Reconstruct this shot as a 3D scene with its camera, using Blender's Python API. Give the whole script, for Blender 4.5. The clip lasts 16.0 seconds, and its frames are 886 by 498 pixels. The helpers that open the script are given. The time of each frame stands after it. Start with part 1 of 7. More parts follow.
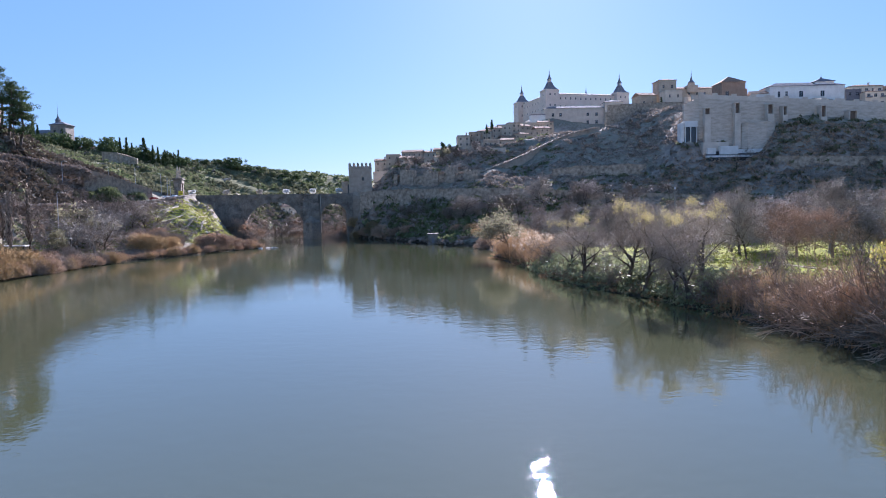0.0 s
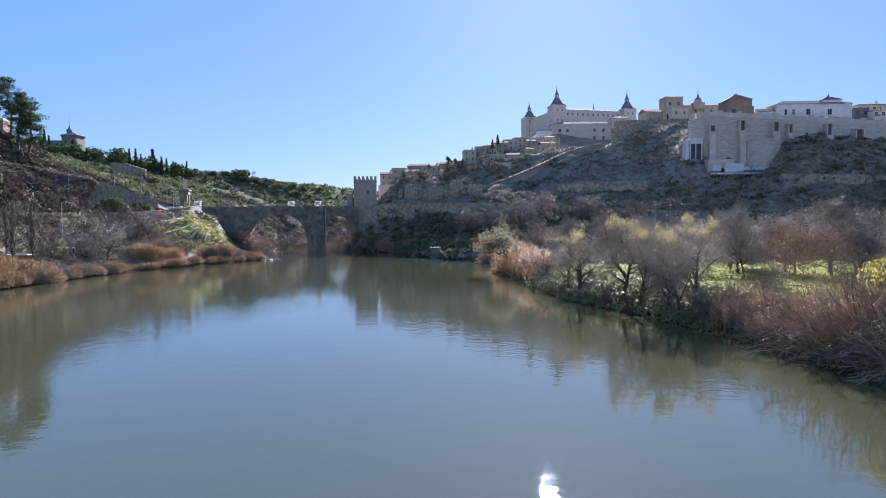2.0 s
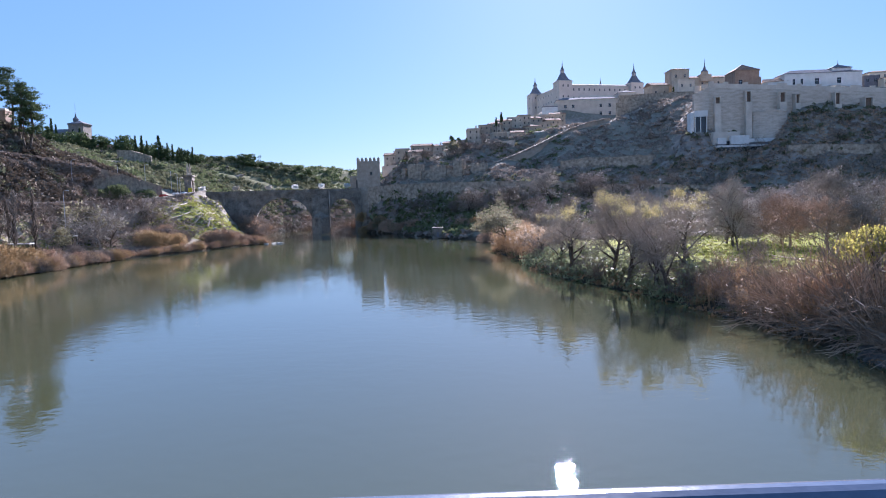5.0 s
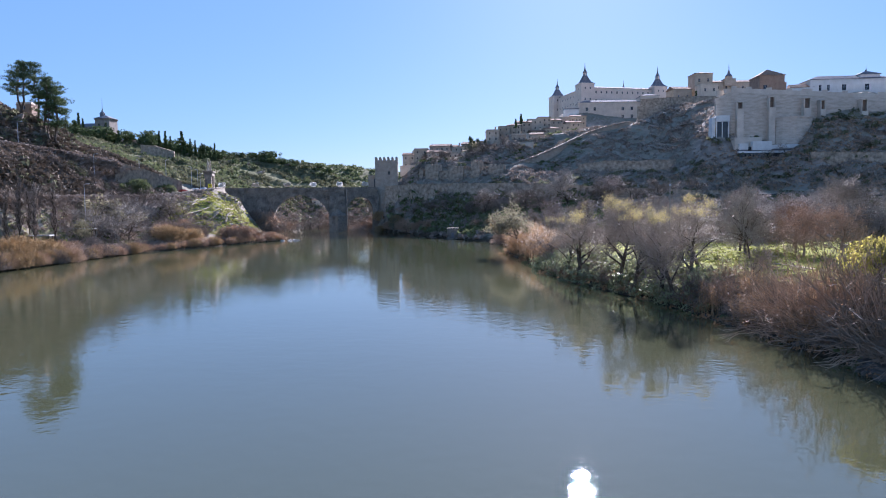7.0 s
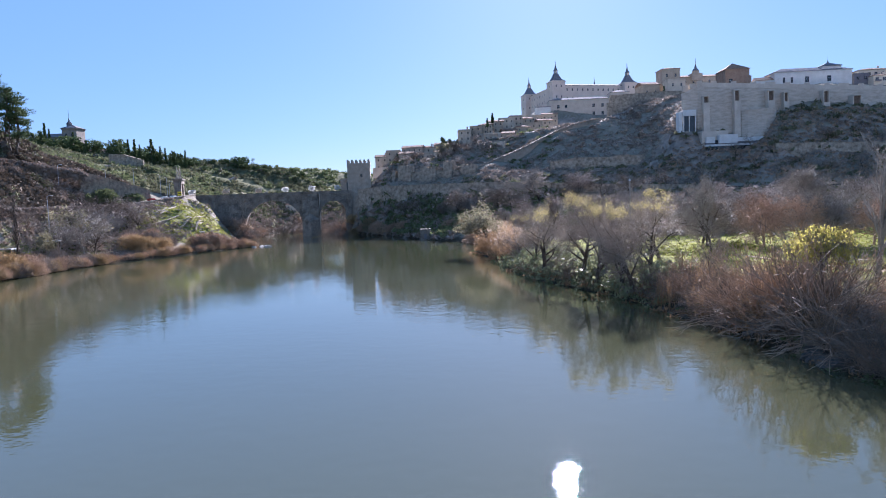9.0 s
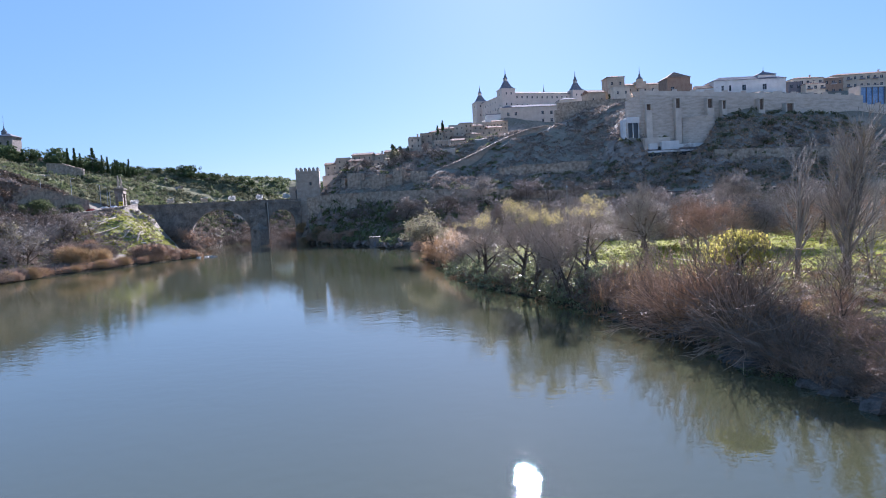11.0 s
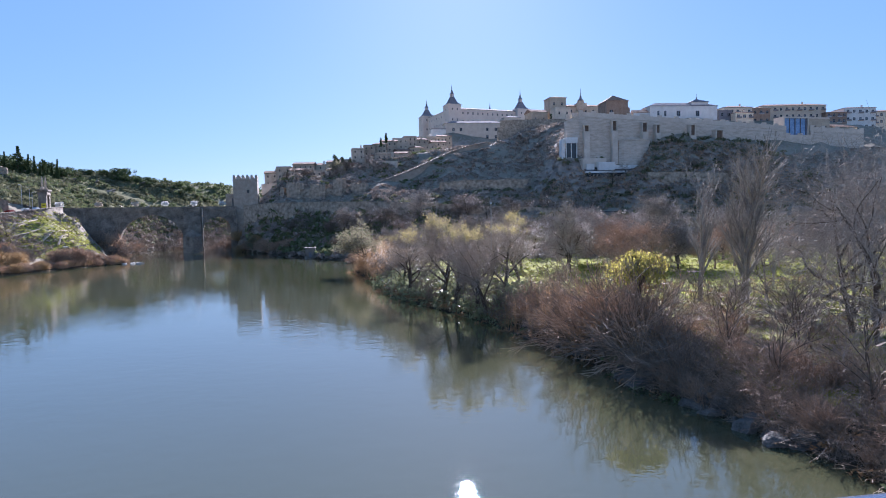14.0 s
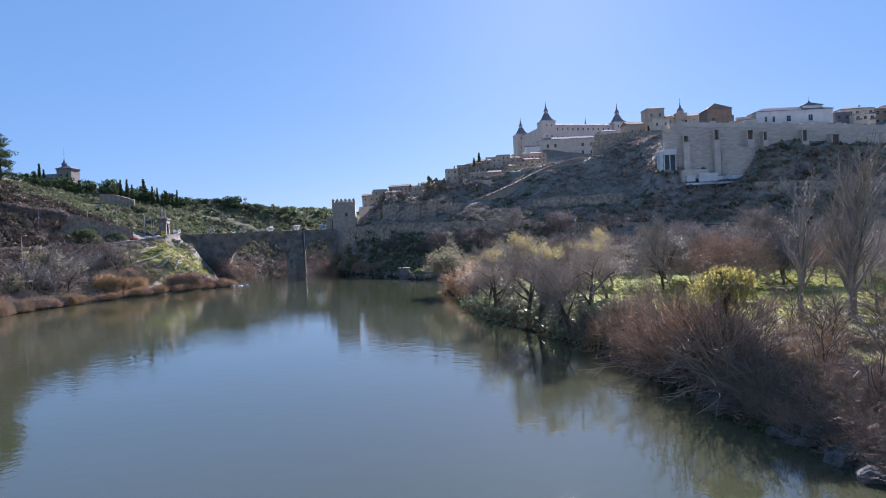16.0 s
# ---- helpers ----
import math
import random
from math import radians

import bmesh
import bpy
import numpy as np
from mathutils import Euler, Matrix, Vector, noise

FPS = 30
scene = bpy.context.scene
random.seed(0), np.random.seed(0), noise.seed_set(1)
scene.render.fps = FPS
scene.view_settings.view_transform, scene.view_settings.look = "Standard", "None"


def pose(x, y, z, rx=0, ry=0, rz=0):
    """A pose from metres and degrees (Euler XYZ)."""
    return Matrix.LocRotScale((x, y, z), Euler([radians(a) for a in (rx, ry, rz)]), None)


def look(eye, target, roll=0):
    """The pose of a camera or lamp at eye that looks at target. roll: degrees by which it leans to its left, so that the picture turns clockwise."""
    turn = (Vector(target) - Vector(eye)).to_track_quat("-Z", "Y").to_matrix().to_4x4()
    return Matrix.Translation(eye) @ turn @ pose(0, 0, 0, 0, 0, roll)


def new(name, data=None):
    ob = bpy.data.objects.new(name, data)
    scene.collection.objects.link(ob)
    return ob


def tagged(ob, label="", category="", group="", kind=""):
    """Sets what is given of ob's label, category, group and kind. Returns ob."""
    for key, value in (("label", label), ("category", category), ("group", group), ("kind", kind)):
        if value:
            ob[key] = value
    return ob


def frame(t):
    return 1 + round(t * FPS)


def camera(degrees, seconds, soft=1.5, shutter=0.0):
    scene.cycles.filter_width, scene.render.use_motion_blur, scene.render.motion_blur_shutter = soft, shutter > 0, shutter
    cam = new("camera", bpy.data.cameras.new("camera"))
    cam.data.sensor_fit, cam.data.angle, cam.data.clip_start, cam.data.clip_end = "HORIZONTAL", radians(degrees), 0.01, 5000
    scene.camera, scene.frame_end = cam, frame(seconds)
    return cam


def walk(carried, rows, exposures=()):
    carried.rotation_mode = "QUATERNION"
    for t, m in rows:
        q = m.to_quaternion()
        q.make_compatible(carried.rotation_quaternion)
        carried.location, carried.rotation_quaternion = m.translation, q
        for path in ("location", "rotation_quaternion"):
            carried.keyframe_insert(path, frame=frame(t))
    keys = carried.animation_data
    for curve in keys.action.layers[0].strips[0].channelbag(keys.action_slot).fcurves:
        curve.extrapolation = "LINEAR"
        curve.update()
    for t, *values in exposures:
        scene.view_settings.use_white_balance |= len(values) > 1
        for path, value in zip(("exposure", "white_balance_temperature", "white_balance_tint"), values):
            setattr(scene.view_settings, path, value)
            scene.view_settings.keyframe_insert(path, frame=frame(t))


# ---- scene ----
EXPOSURE_0 = 1.90
cam = camera(68.5, 16.0, soft=1.0)
PATH = [
    (0, (0.00, 0.00, 14.65), (-0.003, 99.805, 8.409), -1.16),
    (0.5, (0.58, 0.02, 14.65), (-1.163, 99.889, 9.793), -1.00),
    (1, (1.21, 0.05, 14.65), (-1.334, 99.919, 10.271), -0.51),
    (1.5, (1.82, 0.07, 14.65), (-0.450, 99.950, 10.294), 0.05),
    (2, (2.42, 0.09, 14.65), (1.169, 100.003, 10.557), -0.49),
    (2.5, (3.02, 0.12, 14.65), (2.293, 100.000, 9.852), -1.63),
    (3, (3.61, 0.14, 14.65), (4.186, 99.969, 8.828), -2.40),
    (3.5, (4.25, 0.17, 14.65), (4.743, 99.967, 8.370), -2.56),
    (4, (4.92, 0.19, 14.65), (5.557, 99.971, 8.041), -2.17),
    (4.5, (5.65, 0.22, 14.65), (5.274, 99.988, 7.852), -1.97),
    (5, (6.31, 0.25, 14.578), (3.167, 99.941, 7.443), -1.80),
    (5.3, (6.70, 0.26, 14.65), (2.320, 99.920, 7.640), -1.65),
    (7.5, (9.31, 0.36, 14.65), (2.968, 99.913, 7.612), -0.61),
    (8, (10.02, 0.39, 14.65), (3.799, 99.936, 7.446), -1.25),
    (8.5, (10.70, 0.42, 14.65), (5.731, 100.001, 7.017), -1.82),
    (9, (11.38, 0.44, 14.65), (8.223, 100.148, 7.651), -2.29),
    (9.5, (12.06, 0.47, 14.65), (11.959, 100.211, 7.465), -2.56),
    (10, (12.72, 0.50, 14.65), (14.473, 100.243, 7.766), -2.82),
    (12.5, (16.01, 0.62, 14.65), (21.658, 100.315, 9.193), -2.10),
    (13, (16.68, 0.65, 14.65), (23.844, 100.270, 9.714), -1.66),
    (13.5, (17.35, 0.68, 14.65), (27.863, 100.029, 10.335), -1.22),
    (14, (18.07, 0.70, 14.62), (29.909, 99.897, 10.107), -1.11),
    (14.5, (18.75, 0.73, 14.60), (30.257, 99.983, 10.541), -1.08),
    (15, (19.48, 0.76, 14.65), (23.232, 100.645, 11.714), -1.70),
    (15.5, (20.13, 0.78, 14.65), (19.812, 100.754, 12.213), -1.94),
    (16, (20.80, 0.81, 14.65), (17.570, 100.751, 13.468), -2.46),
]
walk(cam, [(t, look(eye, target, roll)) for t, eye, target, roll in PATH], [(t, EXPOSURE_0 + e, 5450, 26) for t, e in ((0, 0.1), (0.5, -0.05), (2.5, 0.0), (3.5, 0.22), (5, 0.12), (7.5, 0.02), (9, 0.1), (10, 0.12), (12.5, 0.0), (14.2, 0.03), (16, -0.22))])

# ---- world and sun ----
SUN_UP, SUN_RIGHT = 24.6, 8.6  # degrees above the horizon, and to the right of straight ahead
world = bpy.data.worlds.new("sky")
scene.world = world
world.use_nodes = True
wt = world.node_tree
sky = wt.nodes.new("ShaderNodeTexSky")
sky.sky_type, sky.sun_disc = "NISHITA", False
sky.sun_elevation, sky.sun_rotation = radians(SUN_UP), radians(SUN_RIGHT)
sky.altitude, sky.air_density, sky.dust_density, sky.ozone_density = 450, 1.0, 0.3, 2.5
# the clear blue of the whole dome over the steep brightening towards the horizon
thin, dome = wt.nodes.new("ShaderNodeVectorMath"), wt.nodes.new("ShaderNodeVectorMath")
thin.operation, dome.operation = "SCALE", "ADD"
thin.inputs["Scale"].default_value = 0.265
dome.inputs[1].default_value = (0.81, 1.62, 2.54)
wt.links.new(sky.outputs[0], thin.inputs[0])
wt.links.new(thin.outputs[0], dome.inputs[0])
wt.links.new(dome.outputs[0], wt.nodes["Background"].inputs[0])
wt.nodes["Background"].inputs[1].default_value = 0.05
sun_data = bpy.data.lights.new("sun", "SUN")
sun_data.energy, sun_data.angle, sun_data.color = 5.0, radians(0.53), (1.0, 0.93, 0.83)
sun_lamp = new("sun", sun_data)
sun_way = Vector((math.sin(radians(SUN_RIGHT)) * math.cos(radians(SUN_UP)), math.cos(radians(SUN_RIGHT)) * math.cos(radians(SUN_UP)), math.sin(radians(SUN_UP))))
sun_lamp.matrix_world = look(sun_way * 300, (0, 0, 0))


# ---- materials ----
def material(name, low, high, scale=1.0, rough=0.8, bump=0.3, metal=0.0, fine=8.0, each=0.0, spec=0.3, through_light=0.0, stretch=(1, 1, 1), sheen=0.04):
    """A surface between two colours, mottled at two sizes, with a fine relief; each: how much objects differ."""
    m = bpy.data.materials.new(name)
    m.use_nodes = True
    nt = m.node_tree
    n, l = nt.nodes, nt.links
    b = n["Principled BSDF"]
    co = n.new("ShaderNodeTexCoord")
    mp = n.new("ShaderNodeMapping")
    mp.inputs["Scale"].default_value = stretch
    l.new(co.outputs["Object"], mp.inputs[0])
    big, small = n.new("ShaderNodeTexNoise"), n.new("ShaderNodeTexNoise")
    for tex, s, detail in ((big, scale, 5), (small, scale * fine, 3)):
        tex.inputs["Scale"].default_value, tex.inputs["Detail"].default_value = s, detail
        l.new(mp.outputs[0], tex.inputs["Vector"])
    add = n.new("ShaderNodeMath")
    add.operation = "MULTIPLY_ADD"
    add.inputs[1].default_value, add.inputs[2].default_value = 0.5, -0.02
    mixv = n.new("ShaderNodeMath")
    mixv.operation = "ADD"
    l.new(small.outputs[0], add.inputs[0])
    l.new(big.outputs[0], mixv.inputs[0])
    l.new(add.outputs[0], mixv.inputs[1])
    ramp = n.new("ShaderNodeValToRGB")
    ramp.color_ramp.elements[0].position, ramp.color_ramp.elements[1].position = 0.5, 0.95
    ramp.color_ramp.elements[0].color, ramp.color_ramp.elements[1].color = (*low, 1), (*high, 1)
    l.new(mixv.outputs[0], ramp.inputs[0])
    colour = ramp.outputs[0]
    if each:
        info, hue = n.new("ShaderNodeObjectInfo"), n.new("ShaderNodeHueSaturation")
        rng = n.new("ShaderNodeMapRange")
        rng.inputs["To Min"].default_value, rng.inputs["To Max"].default_value = 1 - each, 1 + each
        l.new(info.outputs["Random"], rng.inputs[0])
        l.new(rng.outputs[0], hue.inputs["Value"])
        l.new(colour, hue.inputs["Color"])
        colour = hue.outputs[0]
    l.new(colour, b.inputs["Base Color"])
    b.inputs["Roughness"].default_value, b.inputs["Metallic"].default_value = rough, metal
    b.inputs["Specular IOR Level"].default_value = sheen if through_light else spec
    if bump:
        bp = n.new("ShaderNodeBump")
        bp.inputs["Strength"].default_value, bp.inputs["Distance"].default_value = bump, 0.3 / scale
        l.new(mixv.outputs[0], bp.inputs["Height"])
        l.new(bp.outputs[0], b.inputs["Normal"])
    if through_light:
        tr, mx = n.new("ShaderNodeBsdfTranslucent"), n.new("ShaderNodeMixShader")
        mx.inputs[0].default_value = through_light
        l.new(colour, tr.inputs[0])
        l.new(b.outputs[0], mx.inputs[1])
        l.new(tr.outputs[0], mx.inputs[2])
        l.new(mx.outputs[0], n["Material Output"].inputs[0])
    return m


STONE = material("pale_stone", (0.48, 0.405, 0.325), (0.63, 0.55, 0.455), 0.25, 0.9, 0.25, each=0.06)
STONE_WARM = material("warm_stone", (0.36, 0.29, 0.215), (0.53, 0.44, 0.33), 0.3, 0.9, 0.3, each=0.08)
STONE_DARK = material("old_bridge_stone", (0.10, 0.086, 0.07), (0.31, 0.265, 0.21), 0.3, 0.95, 0.9, fine=5.0)
RUBBLE = material("rubble_wall", (0.17, 0.135, 0.095), (0.50, 0.415, 0.315), 0.6, 0.95, 0.9, fine=5.0)
NICHE_SHADE = material("niche_shade_brown", (0.12, 0.085, 0.065), (0.22, 0.165, 0.125), 1.5, 0.95, 0.3)
WALL_BROWN = material("brown_wall_stone", (0.17, 0.135, 0.10), (0.42, 0.34, 0.25), 0.7, 0.95, 0.9, fine=5.0)
VILLA_STONE = material("grey_villa_stone", (0.18, 0.152, 0.13), (0.32, 0.275, 0.235), 0.4, 0.9, 0.2)
# paler and pinker than the stone: the sun's haze is put into this colour
PALACE = material("hazed_palace_stone", (0.60, 0.49, 0.41), (0.72, 0.605, 0.515), 0.15, 0.9, 0.15)
BRICK = material("brick_wall", (0.27, 0.175, 0.12), (0.40, 0.285, 0.21), 0.4, 0.9, 0.2, each=0.12)
PLASTER = material("ochre_plaster", (0.54, 0.45, 0.34), (0.70, 0.60, 0.47), 0.3, 0.9, 0.1, each=0.2)
OLD_PLASTER = material("weathered_plaster", (0.36, 0.285, 0.21), (0.56, 0.455, 0.345), 0.4, 0.9, 0.2, each=0.3)
TOWER_STONE = material("tower_stone", (0.30, 0.24, 0.18), (0.46, 0.38, 0.295), 0.5, 0.92, 0.4, fine=5.0)
WHITE = material("white_wash", (0.58, 0.555, 0.51), (0.74, 0.72, 0.68), 0.3, 0.85, 0.08)
SLATE = material("slate_roof", (0.14, 0.135, 0.145), (0.22, 0.215, 0.23), 0.5, 0.95, 0.3, spec=0.05)
TILE = material("clay_roof_tile", (0.18, 0.115, 0.08), (0.32, 0.21, 0.15), 0.6, 0.95, 0.4, each=0.15, spec=0.05)
GLASS = material("dark_window_glass", (0.012, 0.014, 0.016), (0.03, 0.033, 0.04), 0.5, 0.12, 0.0, spec=0.5)
BLUE_GLASS = material("blue_glass_front", (0.10, 0.18, 0.32), (0.26, 0.38, 0.58), 0.2, 0.1, 0.0, spec=0.6)
METAL = material("grey_painted_metal", (0.42, 0.43, 0.45), (0.52, 0.53, 0.55), 2.0, 0.5, 0.05, metal=0.1)
RAIL = material("blue_painted_rail", (0.045, 0.06, 0.10), (0.075, 0.095, 0.145), 3.0, 0.2, 0.02, fine=20, spec=0.5)
ASPHALT = material("asphalt", (0.045, 0.045, 0.048), (0.085, 0.083, 0.08), 0.4, 0.9, 0.2)
CONCRETE = material("concrete", (0.26, 0.25, 0.23), (0.40, 0.385, 0.36), 0.5, 0.9, 0.2)
ROCK = material("grey_rock", (0.045, 0.042, 0.038), (0.15, 0.138, 0.122), 0.7, 0.9, 0.8, each=0.2)
BARK = material("dark_bark", (0.045, 0.035, 0.026), (0.13, 0.105, 0.08), 1.5, 0.95, 0.6, each=0.15, stretch=(1, 1, 0.25))
PALE_BARK = material("pale_poplar_bark", (0.16, 0.143, 0.122), (0.34, 0.31, 0.27), 1.2, 0.9, 0.4, each=0.1, stretch=(1, 1, 0.3))
TWIG = material("brown_twigs", (0.13, 0.105, 0.082), (0.28, 0.225, 0.178), 1.0, 0.8, 0.0, each=0.25, spec=0.2)
TWIG_GREY = material("grey_twigs", (0.20, 0.172, 0.142), (0.38, 0.33, 0.275), 1.0, 0.8, 0.0, each=0.25, spec=0.2)
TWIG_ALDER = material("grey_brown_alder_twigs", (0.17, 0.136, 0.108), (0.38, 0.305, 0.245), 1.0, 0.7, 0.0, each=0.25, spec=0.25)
TWIG_DUN = material("dun_twigs", (0.21, 0.15, 0.105), (0.42, 0.31, 0.22), 1.0, 0.75, 0.0, each=0.3, spec=0.25)
TWIG_RED = material("russet_twigs", (0.25, 0.165, 0.11), (0.43, 0.295, 0.20), 1.0, 0.8, 0.0, each=0.25, spec=0.2)
LEAF_YELLOW = material("yellow_leaves", (0.33, 0.27, 0.11), (0.52, 0.44, 0.20), 0.9, 0.7, 0.0, through_light=0.4)
LEAF_DRY = material("dry_leaves", (0.15, 0.14, 0.085), (0.29, 0.265, 0.165), 0.9, 0.8, 0.0, through_light=0.5)
LEAF_GREEN = material("dark_leaves", (0.075, 0.095, 0.045), (0.18, 0.20, 0.095), 0.3, 0.75, 0.0, each=0.15, through_light=0.25)
LEAF_PINE = material("pine_needles", (0.04, 0.065, 0.03), (0.11, 0.14, 0.06), 0.5, 0.75, 0.0, through_light=0.15)
LEAF_BRAMBLE = material("bramble_leaves", (0.15, 0.165, 0.08), (0.37, 0.385, 0.21), 0.7, 0.6, 0.0, through_light=0.3, sheen=0.15)
SCRUB_OLIVE = material("olive_scrub", (0.085, 0.09, 0.055), (0.22, 0.218, 0.125), 0.1, 0.85, 0.0, through_light=0.2)
# brown scrub, darkened in its colour for the shade on the left slopes
SCRUB_SHADED = material("shaded_brown_scrub", (0.075, 0.06, 0.045), (0.18, 0.145, 0.11), 0.15, 0.9, 0.0, through_light=0.1)
SCRUB_DRY = material("dry_hill_brush", (0.25, 0.21, 0.175), (0.40, 0.34, 0.285), 0.1, 0.9, 0.0, through_light=0.15)
SCRUB_BROWN = material("brown_scrub", (0.21, 0.17, 0.14), (0.34, 0.28, 0.23), 0.12, 0.9, 0.0, through_light=0.08)
LEAF_WILLOW = material("willow_leaves", (0.29, 0.26, 0.06), (0.48, 0.42, 0.11), 0.9, 0.7, 0.0, through_light=0.6)
SAND = material("sandy_path", (0.26, 0.215, 0.145), (0.38, 0.315, 0.22), 0.8, 0.98, 0.2, spec=0.03)
LEAF_BROWN = material("withered_leaves", (0.19, 0.115, 0.06), (0.38, 0.24, 0.135), 0.9, 0.85, 0.0, through_light=0.42)
CATKIN = material("catkins", (0.14, 0.12, 0.09), (0.32, 0.275, 0.215), 0.9, 0.85, 0.0, through_light=0.35)
GRASS_DRY = material("yellowing_grass", (0.17, 0.185, 0.04), (0.31, 0.31, 0.09), 0.4, 0.75, 0.0, through_light=0.4)
LEAF_GOLD = material("golden_bush_leaves", (0.33, 0.235, 0.125), (0.46, 0.34, 0.19), 0.5, 0.8, 0.0, each=0.2, through_light=0.4)
LEAF_PURPLE = material("purple_brown_twigs", (0.28, 0.19, 0.125), (0.45, 0.325, 0.225), 0.5, 0.85, 0.0, each=0.15, through_light=0.3)
WHITE_WIRE = material("white_wire", (0.75, 0.74, 0.72), (0.85, 0.84, 0.82), 1.0, 0.7, 0.0, through_light=0.5)
REED = material("dry_reed", (0.28, 0.172, 0.09), (0.47, 0.31, 0.17), 0.25, 0.8, 0.0, through_light=0.35)
PLUME = material("reed_plume", (0.42, 0.33, 0.24), (0.62, 0.52, 0.41), 0.8, 0.9, 0.0, through_light=0.5)
GRASS = material("grass_blades", (0.13, 0.155, 0.03), (0.26, 0.28, 0.06), 0.3, 0.7, 0.0, through_light=0.5)


def water_material():
    m = bpy.data.materials.new("river_water")
    m.use_nodes = True
    n, l = m.node_tree.nodes, m.node_tree.links
    b = n["Principled BSDF"]
    co, mp = n.new("ShaderNodeTexCoord"), n.new("ShaderNodeMapping")
    mp.inputs["Scale"].default_value = (0.85, 1.0, 1.0)
    l.new(co.outputs["Object"], mp.inputs[0])
    gust, breeze = n.new("ShaderNodeTexNoise"), n.new("ShaderNodeMapRange")
    gust.inputs["Scale"].default_value, gust.inputs["Detail"].default_value = 0.035, 3
    breeze.inputs["From Min"].default_value, breeze.inputs["From Max"].default_value = 0.4, 0.62
    breeze.inputs["To Min"].default_value, breeze.inputs["To Max"].default_value = 0.45, 1.0
    l.new(mp.outputs[0], gust.inputs["Vector"])
    l.new(gust.outputs[0], breeze.inputs[0])
    last = None
    for scale, detail, dist, strength in ((0.03, 2, 0.02, 1.0), (0.3, 2, 0.012, 1.0), (0.75, 2, 0.013, 1.0), (1.9, 3, 0.0112, 1.0), (5.0, 2, 0.0030, 1.0)):
        t, bp = n.new("ShaderNodeTexNoise"), n.new("ShaderNodeBump")
        t.inputs["Scale"].default_value, t.inputs["Detail"].default_value = scale, detail
        bp.inputs["Strength"].default_value, bp.inputs["Distance"].default_value = strength, dist
        l.new(mp.outputs[0], t.inputs["Vector"])
        l.new(t.outputs[0], bp.inputs["Height"])
        if last:
            l.new(last.outputs[0], bp.inputs["Normal"])
        if scale > 1:
            l.new(breeze.outputs[0], bp.inputs["Strength"])
        last = bp
    l.new(last.outputs[0], b.inputs["Normal"])
    murk, ramp = n.new("ShaderNodeTexNoise"), n.new("ShaderNodeValToRGB")
    murk.inputs["Scale"].default_value, murk.inputs["Detail"].default_value = 0.02, 4
    ramp.color_ramp.elements[0].color, ramp.color_ramp.elements[1].color = (0.045, 0.049, 0.025, 1), (0.058, 0.062, 0.033, 1)
    l.new(co.outputs["Object"], murk.inputs["Vector"])
    l.new(murk.outputs[0], ramp.inputs[0])
    l.new(ramp.outputs[0], b.inputs["Base Color"])
    b.inputs["Roughness"].default_value, b.inputs["IOR"].default_value = 0.01, 1.9
    return m


